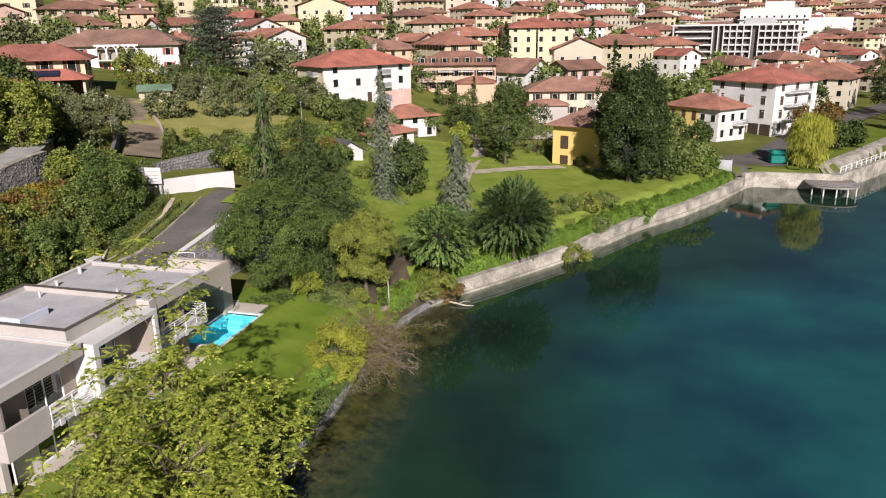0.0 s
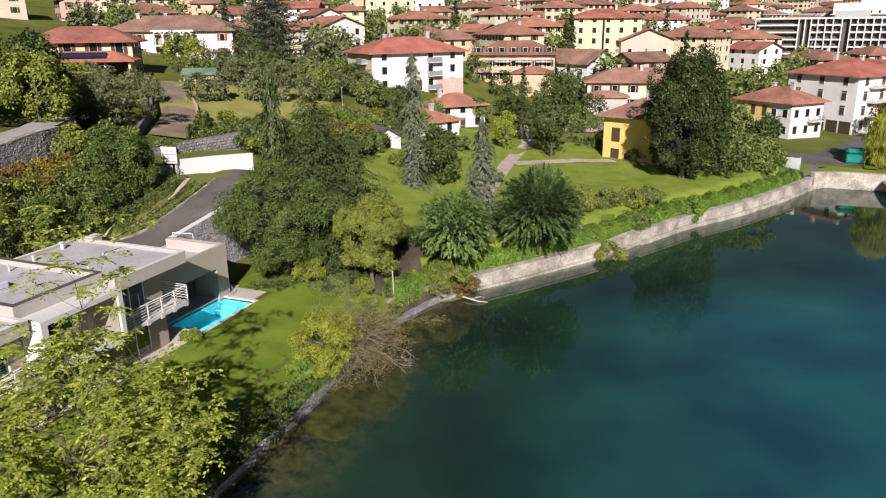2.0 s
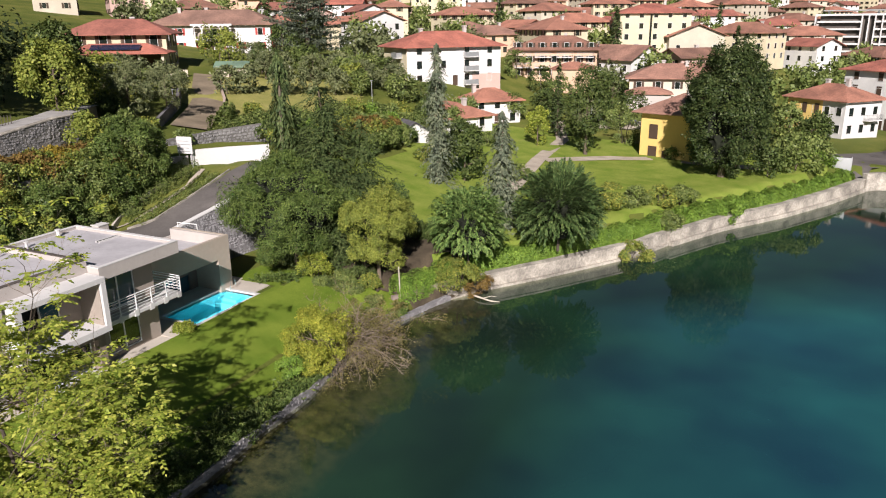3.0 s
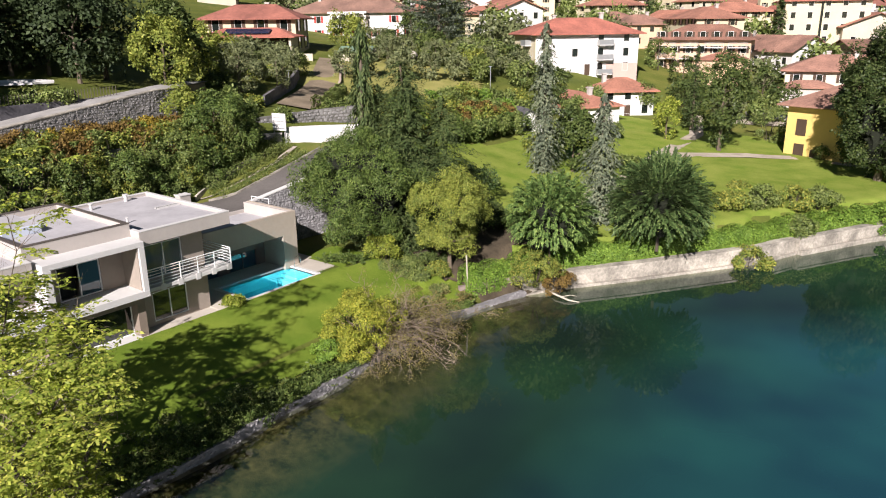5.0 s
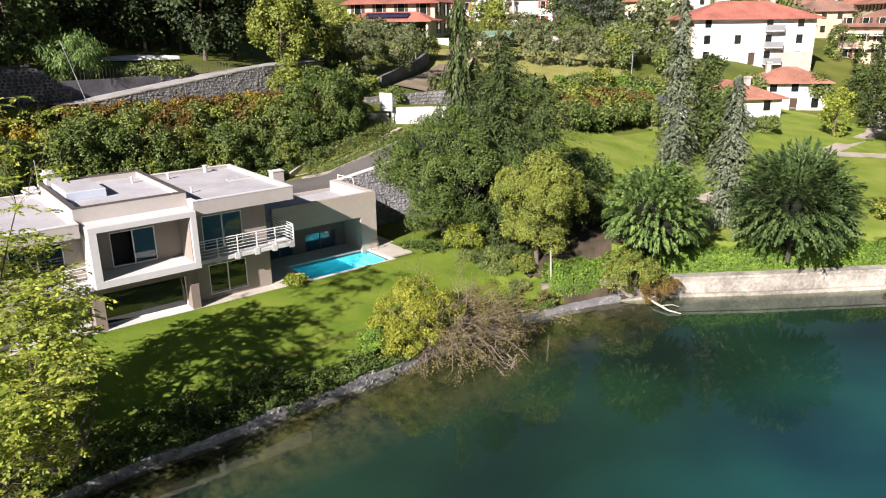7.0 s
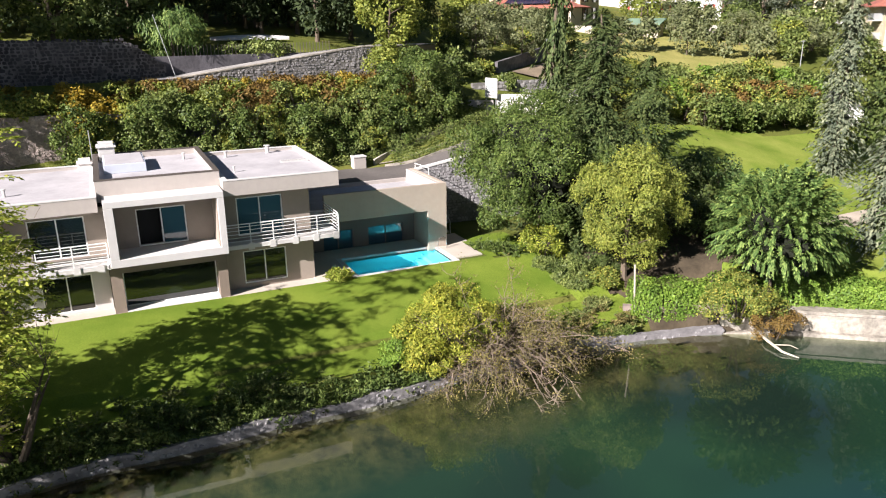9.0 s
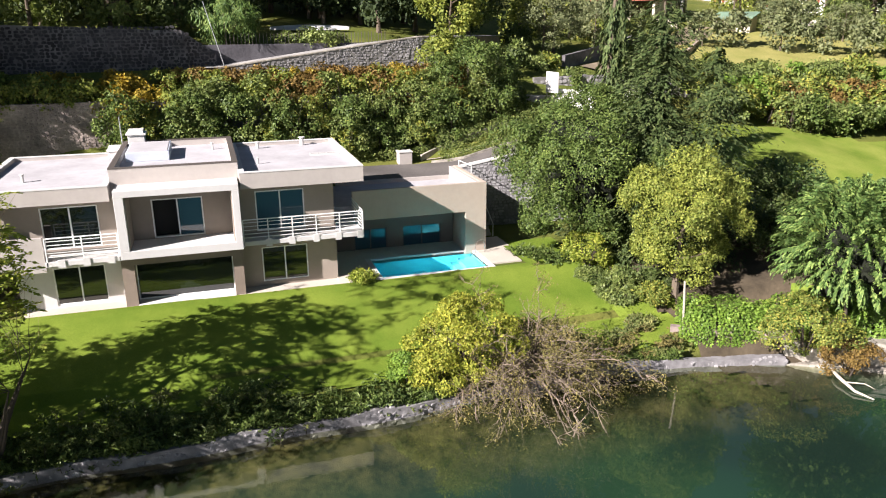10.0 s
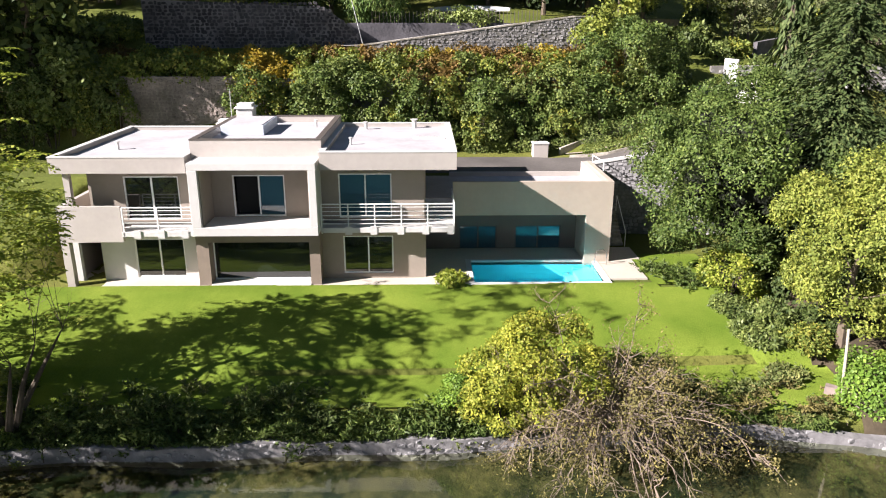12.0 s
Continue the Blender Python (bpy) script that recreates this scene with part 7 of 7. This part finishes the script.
for i, ((n_, wm, lab), (px, py)) in enumerate(zip(WALLS, SPOTS)):
    protos.append(house(n_, (px, py, gz(px, py)), (50, -36, 58, 45, -30, 55)[i], (15, 13, 18, 14, 12, 20)[i], (11, 10, 12, 11, 10, 13)[i], (6.2, 8.6, 8.8, 6.0, 6.2, 9.0)[i], lab, wm, (TERRACOTTA, TERRACOTTA_RED, TERRACOTTA, TERRACOTTA_BROWN, TERRACOTTA, TERRACOTTA)[i], ("hip", "gable", "hip", "hip", "gable", "hip")[i], None, 0.9, (2, 3, 3, 2, 2, 3)[i], (4, 3, 5, 4, 3, 5)[i], 2, WIN_PLAIN if i % 2 else WIN, 0.9, chim=((0.2, 0.1),), group="houses of the town", joined=True))
TAKEN = [(-2, 136), (-41, 134), (-43, 122), (-60, 155), (-46, 190), (-42, 180), (-34, 238), (-34, 208), (-14, 182), (-22, 242), (-8, 268), (14, 168), (28, 188), (57, 275), (-112, 150), (-101, 120), (-96, 186), (-108, 193), (-133, 300), (20, 345), (45, 345), (5, 345)] + SPOTS
rng = np.random.default_rng(5)
placed = 0
for row in range(60):
    y0 = 165 + row * 14 + (row * row) * 0.2
    if y0 > 860:
        break
    for col in range(60):
        x = -420 + col * 21 + (row % 2) * 9 + rng.uniform(-4, 4)
        y = y0 + rng.uniform(-4, 4)
        half = 0.42 * y + 60
        if x < -half - 60 or x > 0.40 * y + 10 or inland(x, y) < 30:
            continue
        if x > -75 and y < 185 or (x > -150 and y < 178) or rng.random() < 0.2:
            continue
        if (x > -20 and y < 215) or min((x - a) ** 2 + (y - b) ** 2 for a, b in TAKEN) < 17 ** 2:
            continue
        TAKEN.append((x, y))
        copy_thing(protos[int(rng.integers(0, 6))], pose(x, y, gz(x, y) - 0.2, 0, 0, rng.choice([50, -36, 58, 20, -60, 145]) + rng.uniform(-10, 10)))
        placed += 1
# big white building above the lake
bw = thing("white_block", (93, 520, 15), "large white flat-roofed building above the town", "building", rz=-14)
part("body", boxes((-34, 6, -9, 9, -5, 21), (6, 30, -7, 9, -5, 15), (-20, -4, -7, 7, 21, 25)), TOWN_WHITE, bw)
for s in range(6):
    for k in range(9):
        o = new("window", WIN_PLAIN[1])
        o.parent = bw
        o.matrix_local = pose(-31 + k * 4.3, -9, -3 + s * 3.6)
part("slab", boxes((-35, 7, -10.5, -9, 7, 7.5), (-35, 7, -10.5, -9, 14.2, 14.7)), WHITE, bw)

# trees among the houses
def layered_cedar(name, at, height, r, label, mat, seed):
    """A broad cedar: level boughs in separate layers, flat plates of needles on each."""
    rng = np.random.default_rng(seed)
    t = thing(name, at, label, "tree")
    part("trunk", trunk_bm(rng, height * 0.95, height * 0.03, r * 0.5), BARK, t)
    P, A = [], []
    for k in range(46):
        f = 0.12 + 0.86 * k / 46
        a = k * 2.4
        reach = r * (1 - f ** 2.2) ** 0.6 * rng.uniform(0.6, 1.05) + 0.6
        for j in range(5):
            u = 0.35 + 0.65 * j / 4
            c = np.array([math.cos(a) * reach * u, math.sin(a) * reach * u, height * f + reach * u * 0.12])
            n = 70
            o = rng.normal(size=(n, 3)) * np.array([0.85, 0.85, 0.22])
            P.append(c + o)
            A.append(np.array([math.cos(a), math.sin(a), 0.1]) + rng.normal(size=(n, 3)) * 0.5)
    P, A = np.concatenate(P), np.concatenate(A)
    ln = rng.uniform(0.35, 0.7, len(P))
    v, q = leaves(P, A, np.array([0, 0, 1.0]) + rng.normal(size=P.shape) * 0.5, ln, ln * 0.4)
    raw_mesh("crown", v, q, mat, t)
    return t


LEAF_WILLOW = foliage("willow_leaves", (0.16, 0.19, 0.03), (0.30, 0.33, 0.05), (0.46, 0.45, 0.10), 0.5, 0.4)
LEAF_CEDAR = foliage("cedar_needles", (0.045, 0.065, 0.045), (0.095, 0.12, 0.085), (0.17, 0.20, 0.15), 0.6, 0.1)
tp = [broad_tree("town_tree", (-92, 152, gz(-92, 152)), 9, 4.0, 4.0, "dark leafy tree among the houses", LEAF_GREEN, 501, 22, 26, 1.1, foot=0.12, group="trees of the town"),
      broad_tree("town_tree", (-84, 170, gz(-84, 170)), 7, 3.2, 3.4, "olive-green tree among the houses", LEAF_OLIVE, 502, 22, 26, 1.0, foot=0.12, group="trees of the town"),
      spruce_tree("town_conifer", (-120, 172, gz(-120, 172)), 16, 3.6, "dark conifer among the houses", LEAF_PINE, 503, 24, 8, 7, 1.1, 0.35, group="trees of the town")]
layered_cedar("atlas_cedar", (-90.0, 148.0, 18.0), 15.5, 8.5, "large blue-grey cedar with level layered boughs", LEAF_CEDAR, 504)
rng = np.random.default_rng(15)
for i in range(340):
    y = 150 + (rng.random() ** 1.5) * 620
    x = rng.uniform(-0.55 * y - 70, 0.33 * y - 40)
    if inland(x, y) < 18 or (x > -60 and y < 175) or min((x - a) ** 2 + (y - b) ** 2 for a, b in TAKEN) < 8.5 ** 2:
        continue
    copy_thing(tp[int(rng.choice([0, 0, 1, 1, 0, 0, 1, 0, 0, 2]))], pose(x, y, gz(x, y) - 0.2, 0, 0, rng.uniform(0, 360)))
broad_tree("willow_tree", (30.6, 142.2, 3.4), 9.6, 3.2, 3.2, "yellow-green weeping willow by the promenade", LEAF_WILLOW, 505, 70, 260, 0.75, foot=0.0, aspect=0.1, hang=4.0, lobe_r=0.24)
for i, (x, y, h, m) in enumerate([(39.5, 162, 5.5, LEAF_DARK), (43.5, 166, 5.2, LEAF_DARK), (35.5, 173, 8, LEAF_RUST), (41, 180, 7.5, LEAF_RUST), (38, 215, 10, LEAF_DARK), (46, 222, 9, LEAF_DARK), (66, 225, 12, LEAF_PINE), (60, 196, 6, LEAF_GREEN), (68, 212, 14, LEAF_PINE), (74, 262, 12, LEAF_DARK), (86, 300, 14, LEAF_DARK), (8, 152, 7, LEAF_GREEN), (12, 150, 6, LEAF_DARK)]):
    broad_tree("promenade_tree", (x, y, gz(x, y)), h, h * 0.42, h * 0.4, "tree along the lakeside road", m, 510 + i, 26, 110, 0.5, foot=0.15, group="trees along the promenade")


# gardens between the gateway and the hillside villas
PLANTS = [(-82.8, 88.5, 5, 0), (-86, 93, 4.5, 0), (-79, 86, 5.5, 0), (-76, 92, 5.5, 0), (-88, 98, 3.6, 0), (-74.4, 80.3, 7, 1), (-70, 75, 6, 1), (-92, 88, 6, 1), (-90, 120, 8, 1), (-86, 118, 7, 1), (-82, 122, 5, 2), (-94, 124, 7, 2), (-77, 121, 5, 0), (-71.9, 106, 4.8, 0), (-69, 111, 5, 0), (-66.5, 115.5, 4.6, 0), (-64, 119, 4.8, 0), (-73.5, 102.5, 4.5, 0),
          (-66, 73.0, 3.2, 2), (-60.5, 71, 2.2, 3), (-74, 127, 5, 3), (-70, 130, 4.5, 3), (-78, 131, 5.5, 2), (-64, 125, 5, 1), (-61, 122.5, 4.5, 3), (-86, 134, 8, 2), (-70, 137, 4.5, 3), (-66, 141, 4.5, 2), (-76, 141, 5, 3), (-33, 146, 6.5, 2), (-29, 154, 7, 3), (-20, 156, 7, 2), (-12, 152, 6, 3), (-10, 160, 7, 2), (-36, 160, 7, 3), (-26, 165, 8, 2), (-52, 178, 7, 3), (-44, 172, 6, 2), (6, 124, 5, 2), (3, 146, 7, 2)]
for i, (x, y, h, k) in enumerate(PLANTS):
    lab, m = (("grey-green olive tree in a hillside garden", LEAF_OLIVE), ("yellow-green garden tree on the slope", LEAF_YELLOW), ("dark evergreen shrub in a garden", LEAF_DARK), ("leafy green garden tree", LEAF_GREEN))[k]
    broad_tree("garden_tree", (x, y, gz(x, y) - 0.1), h, h * 0.46, h * 0.44, lab, m, 600 + i, 24, 62, 0.42, foot=0.06, group="trees of the hillside gardens")
hedge_run("clipped_hedge", [(-56.8, 81), (-57.6, 90), (-58.4, 101)], 2.4, 2.0, 56, "clipped green hedge at the lawn's lower edge", LEAF_GREEN, 420, 0.26)
hedge_run("clipped_hedge", [(-60, 86), (-62.5, 89.5), (-66, 94.5)], 1.6, 1.6, 57, "clipped green hedge beside the lane", LEAF_GREEN, 380, 0.24)
tagged(mesh_ob("lane_wall", wall_line([(-61.0, 87.5), (-65.5, 92.5), (-70.5, 98.5), (-78.0, 106)], lambda f: 10.0 + 4 * f, lambda f: 13.3 + 3.2 * f, 0.35), surface("pinkish_render", (0.42, 0.33, 0.27), 0.9, vary=0.25)), "low pinkish wall beside the lane", "wall", kind="structure")
tagged(mesh_ob("garden_wall", wall_line([(-61.5, 76.5), (-66, 83), (-70.5, 89), (-76, 95)], lambda f: 11.0 + 3 * f, lambda f: 15.0 + 2.0 * f, 0.4), OLD_WALL), "dark rubble wall on the inner side of the lane", "wall", kind="structure")
shed = thing("garden_shed", (-82.5, 114.5, gz(-82.5, 114.5)), "small garden shed with a faded green roof", "shed", rz=35)
part("wall", boxes((-2.6, 2.6, -1.6, 1.6, -0.5, 2.0)), TOWN_CREAM, shed)
rf = part("roof", boxes((-3.0, 3.0, -2.2, 2.0, 0, 0.12)), surface("faded_green_roof", (0.16, 0.24, 0.17), 0.8), shed)
rf.matrix_local = pose(0, 0, 2.2, 12, 0, 0)
part("door", boxes((-0.5, 0.5, -1.66, -1.6, 0, 1.9)), SHUTTER, shed)
rk = np.random.default_rng(77)
for i in range(9):
    x, y, r = -83 + rk.uniform(-4.5, 4.5), 126 + rk.uniform(-2.5, 2.5), rk.uniform(0.7, 1.6)
    bm = bmesh.new()
    bmesh.ops.create_icosphere(bm, subdivisions=2, radius=r)
    for v in bm.verts:
        v.co = v.co * rk.uniform(0.85, 1.1)
        v.co.z *= 0.75
    rock = mesh_ob("rock", bm, CONCRETE)
    rock.matrix_world = pose(x, y, gz(x, y) + r * 0.4)
    tagged(rock, "weathered pale garden boulder", "rock", "garden boulders")

# ---- pier and yard by the far quay ----
pier = thing("lake_pier", (33.2, 133.6, 0.7), "rounded timber viewing pier on posts in the lake", "pier")
pier.scale = (0.8, 0.8, 0.72)
bm = bmesh.new()
ring = [bm.verts.new((6.2 * math.cos(a) * 0.8, 3.6 * math.sin(a) - 0.2, 2.0)) for a in np.linspace(math.pi, 2 * math.pi, 13)] + [bm.verts.new((4.96, 5.4, 2.0)), bm.verts.new((-4.96, 5.4, 2.0))]
f = bm.faces.new(ring)
bmesh.ops.recalc_face_normals(bm, faces=[f])
ext = bmesh.ops.extrude_face_region(bm, geom=[f])
bmesh.ops.translate(bm, verts=[v for v in ext["geom"] if isinstance(v, bmesh.types.BMVert)], vec=(0, 0, 0.3))
part("deck", bm, PLANK, pier)
for a in np.linspace(math.pi, 2 * math.pi, 11):
    x, y = 6.0 * math.cos(a) * 0.8, 3.45 * math.sin(a) - 0.2
    bm = bmesh.new()
    tube(bm, [(x, y, 2.3), (x, y, 3.3)], 0.04, 6)
    part("rail_post", bm, METAL_GREY, pier)
for z in (2.6, 2.95, 3.3):
    bm = bmesh.new()
    tube(bm, [(6.0 * math.cos(a) * 0.8, 3.45 * math.sin(a) - 0.2, z) for a in np.linspace(math.pi, 2 * math.pi, 13)], 0.035, 5)
    part("rail", bm, METAL_GREY, pier)
for x, y in ((-4.2, -1.2), (-2.3, -2.6), (0, -3.3), (2.3, -2.6), (4.2, -1.2), (-1.8, 0.8), (1.8, 0.8)):
    bm = bmesh.new()
    tube(bm, [(x, y, -3), (x, y, 2.0)], 0.15, 8)
    part("pile", bm, WHITE, pier)
# rail along the promenade
pr = thing("promenade_rail", (0, 0, 0), "white post and rail balustrade along the promenade", "railing")
for k in range(26):
    x, y = 35.2 + k * 1.30, 138.6 + k * 2.02
    part("post", boxes((x - 0.08, x + 0.08, y - 0.08, y + 0.08, 3.3, 4.5)), WHITE, pr)
for z in (3.9, 4.4):
    bm = bmesh.new()
    tube(bm, [(35.2, 138.6, z), (35.2 + 25 * 1.30, 138.6 + 25 * 2.02, z)], 0.05, 6)
    part("rail", bm, WHITE, pr)
# green covered skip
skip = thing("covered_skip", (26.4, 144.4, gz(26.4, 144.4) + 0.1), "green tarpaulin-covered container on the yard", "container", rz=10)
part("body", boxes((-2.0, 2.0, -1.1, 1.1, 0.1, 1.5), bevel=0.1), GREEN_PLASTIC, skip)
part("cover", boxes((-2.05, 2.05, -1.15, 1.15, 1.5, 2.4), bevel=0.35), GREEN_PLASTIC, skip)
gp = thing("gate_panel", (16.0, 136.6, 3.2), "grey metal gate panel at the end of the hedge", "gate")
part("panel", boxes((-1.2, 1.2, -0.05, 0.05, 0.0, 2.2)), METAL_GREY, gp)
for x in (-1.3, 1.2):
    part("gate_post", boxes((x, x + 0.1, -0.08, 0.08, -0.2, 2.4)), METAL_GREY, gp)


def lamp_post(at, h, label):
    t = thing("street_lamp", at, label, "street lamp", "street lamps")
    bm = bmesh.new()
    tube(bm, [(0, 0, -0.1), (0, 0, h)], [0.07, 0.045], 8)
    part("pole", bm, METAL_GREY, t)
    part("lamp_head", boxes((-0.25, 0.25, -0.12, 0.12, h, h + 0.12), bevel=0.03), METAL_GREY, t)
    return t


lamp_post((-56.0, 118.0, 11.9), 4.6, "slim grey lamp post on the upper lawn")
lamp_post((-25.5, 146.0, gz(-25.5, 146.0)), 5.0, "slim grey lamp post by the park path")
lamp_post((-72.6, 90.2, gz(-72.6, 90.2)), 16.9 - gz(-72.6, 90.2), "tall slim lamp post beside the lane")
pole = thing("flag_pole", (-55.8, 42.2, 14.7), "tall white leaning pole at the foot of the ramp", "pole")
bm = bmesh.new()
tube(bm, [(0, 0, 0), (-0.5, -1.3, 5.4)], [0.035, 0.025], 8)
part("pole", bm, METAL_GREY, pole)
# sign board at the gateway, its writing unreadable
sign = thing("sign_board", (-51.5, 70.4, 11.15), "white notice board on two legs at the gateway", "sign", rz=8)
part("board", boxes((-0.95, 0.95, -0.04, 0.04, 1.1, 2.95)), WHITE, sign)
for k in range(4):
    part("line_of_writing", boxes((-0.8, 0.8 - 0.2 * (k % 2), -0.05, -0.042, 1.3 + 0.38 * k, 1.38 + 0.38 * k)), METAL_GREY, sign)
for x in (-0.8, 0.8):
    part("leg", boxes((x - 0.05, x + 0.05, -0.03, 0.05, -0.6, 1.0)), METAL_GREY, sign)

# post at the end of the hedge
post = thing("boundary_post", (-21.6, 64.2, 2.3), "pale leaning timber post at the hedge's end", "post")
bm = bmesh.new()
tube(bm, [(0, 0, -0.2), (0.03, -0.1, 1.5), (0.05, -0.22, 2.9)], [0.065, 0.065, 0.06], 8)
part("post", bm, surface("silvered_wood", (0.46, 0.41, 0.33), 0.9, small=8, vary=0.2), post)
drift = thing("driftwood", (-16.6, 70.2, 0.75), "bleached driftwood trunk lying in the shallows", "driftwood")
bm = bmesh.new()
tube(bm, [(-1.2, 0.6, 0.15), (0, 0, 0.22), (1.4, -0.3, 0.12), (2.2, 0.1, 0.0)], [0.06, 0.09, 0.07, 0.03], 7)
tube(bm, [(0.6, -0.1, 0.2), (1.2, 0.5, 0.3), (1.7, 0.6, 0.25)], [0.04, 0.03, 0.015], 5)
part("trunk", bm, surface("bleached_wood", (0.48, 0.43, 0.35), 0.9, small=8, vary=0.2), drift)

# stairs beside the pool wing, handrails, white box and low walls on the yard
stair = thing("garden_stair", (-38.6, 58.6, 3.55), "concrete garden stair beside the pool wing", "stair")
for k in range(9):
    part("step", boxes((-2.0, -2.0 + 0.28 * (9 - k), -0.75, 0.75, 0.18 * k, 0.18 * (k + 1))), CONCRETE, stair)
for y in (-0.8, 0.8):
    bm = bmesh.new()
    tube(bm, [(0.7, y, 0), (0.7, y, 0.95), (-1.9, y, 2.6), (-1.9, y, 1.6)], 0.03, 6)
    part("handrail", bm, RAIL_WHITE, stair)
hr = thing("guard_rail", (-40.9, 57.6, 7.4), "white steel guard rail above the stair", "railing")
for y0, y1 in ((0.1, 2.2),):
    for z in (0.75, 1.35):
        bm = bmesh.new()
        tube(bm, [(0.2, y0, z + 0.0), (2.3, y0 + 0.2, z)], 0.03, 6)
        part("rail", bm, RAIL_WHITE, hr)
for x in (0.2, 2.3):
    bm = bmesh.new()
    tube(bm, [(x, 0.1 + 0.1 * x, -0.3), (x, 0.1 + 0.1 * x, 1.35)], 0.03, 6)
    part("post", bm, RAIL_WHITE, hr)
cab = thing("service_box", (-48.0, 55.5, gz(-48.0, 55.5)), "pale rendered service box beside the driveway", "box")
part("body", boxes((-0.45, 0.45, -0.55, 0.55, 0, 1.0), bevel=0.02), CREAM, cab)
part("lid", boxes((-0.5, 0.5, -0.6, 0.6, 1.0, 1.08)), WHITE, cab)
tagged(mesh_ob("planter_wall", wall_line([(-48.2, 57.0), (-48.9, 58.6), (-49.7, 62), (-50.4, 66)], lambda f: 7.0 + 2.0 * f, lambda f: 7.9 + 2.4 * f, 0.2), CONCRETE), "low pale planter wall along the driveway", "wall", kind="structure")
fence = thing("fence", (0, 0, 0), "thin dark picket fence on the terrace above", "fence")
for k in range(46):
    y = 42.6 + k * 0.32
    z = float(np.interp(y, [42, 54, 62], [16.2, 16.25, 16.5]))
    part("picket", boxes((-60.1, -60.06, y, y + 0.05, z, z + 1.3)), COPING_DARK, fence)
tarp = thing("white_boat", (-71.0, 51.5, gz(-71.0, 51.5)), "white upturned rowing boat on the upper lawn", "boat", rz=70)
bm = bmesh.new()
rows = []
for k in range(9):
    u = k / 8 * 2 - 1
    w = 0.75 * (1 - abs(u) ** 2.2) + 0.04
    rows.append([bm.verts.new((u * 4.2, w * math.cos(a), 0.1 + 0.55 * (1 - 0.4 * u * u) * math.sin(a))) for a in np.linspace(0, math.pi, 7)])
for r0, r1 in zip(rows, rows[1:]):
    for k in range(6):
        bm.faces.new((r0[k], r1[k], r1[k + 1], r0[k + 1]))
part("hull", bm, WHITE, tarp)
tagged(mesh_ob("kerb", wall_line([(-46.9, 57.5), (-46.0, 60), (-45.95, 66), (-46.2, 71.2)], lambda f: float(drive_z(57.5 + 13.7 * f)) - 0.4, lambda f: float(drive_z(57.5 + 13.7 * f)) + 0.2, 0.16), CONCRETE), "pale concrete kerb along the driveway", "kerb", kind="structure")


def car(at, rz, paint, label):
    """A parked saloon: lower body, glazed cabin with a painted roof, wheels with rims, lamps."""
    t = thing("parked_car", at, label, "car", "parked cars", rz=rz)
    prof = [(-2.1, 0.35), (-2.1, 0.75), (-1.95, 0.92), (-1.2, 0.98), (1.0, 0.95), (1.95, 0.82), (2.1, 0.6), (2.1, 0.35)]
    bm = bmesh.new()
    rows = [[bm.verts.new((x, y, z)) for x, z in prof] for y in (-0.84, 0.84)]
    bm.faces.new(rows[0])
    bm.faces.new(rows[1][::-1])
    for k in range(len(prof)):
        j = (k + 1) % len(prof)
        bm.faces.new((rows[0][j], rows[0][k], rows[1][k], rows[1][j]))
    bmesh.ops.bevel(bm, geom=list(bm.edges), offset=0.06, segments=2, affect="EDGES")
    part("body", bm, paint, t)
    bm = bmesh.new()
    lo = [bm.verts.new(c) for c in ((-1.75, -0.76, 0.95), (0.95, -0.76, 0.93), (0.95, 0.76, 0.93), (-1.75, 0.76, 0.95))]
    hi = [bm.verts.new(c) for c in ((-1.25, -0.6, 1.4), (0.25, -0.6, 1.4), (0.25, 0.6, 1.4), (-1.25, 0.6, 1.4))]
    for k in range(4):
        bm.faces.new((lo[k], lo[(k + 1) % 4], hi[(k + 1) % 4], hi[k]))
    bm.faces.new(hi)
    part("cabin_glazing", bm, GLASS_DARK, t)
    part("roof", boxes((-1.27, 0.27, -0.62, 0.62, 1.4, 1.45), bevel=0.02), paint, t)
    for x in (-1.3, 1.3):
        for y in (-0.78, 0.78):
            bm = bmesh.new()
            tube(bm, [(x, y - 0.1, 0.32), (x, y + 0.1, 0.32)], 0.32, 14)
            w = part("wheel", bm, SHUTTER, t)
            bm = bmesh.new()
            tube(bm, [(x, y - 0.11, 0.32), (x, y + 0.11, 0.32)], 0.19, 10)
            part("rim", bm, METAL_GREY, w)
    for y in (-0.6, 0.6):
        part("headlight", boxes((2.06, 2.13, y - 0.2, y + 0.2, 0.6, 0.72)), GLASS_BLUE, t)
    return t


car((-21.0, 156.0, gz(-21.0, 156.0) + 0.16), 25, surface("dark_blue_paint", (0.03, 0.035, 0.06), 0.3, vary=0.05, bump=0, spec=0.6), "dark blue parked car in a house yard")
car((-24.2, 156.6, gz(-24.2, 156.6) + 0.16), 25, surface("silver_paint", (0.35, 0.36, 0.38), 0.35, vary=0.05, bump=0, spec=0.6), "silver parked car in a house yard")
strip("house_yard", [(-28, 152), (-22, 155), (-15, 159)], 7.0, GRAVEL, "pale gravel yard with parked cars", "yard", 0.14)
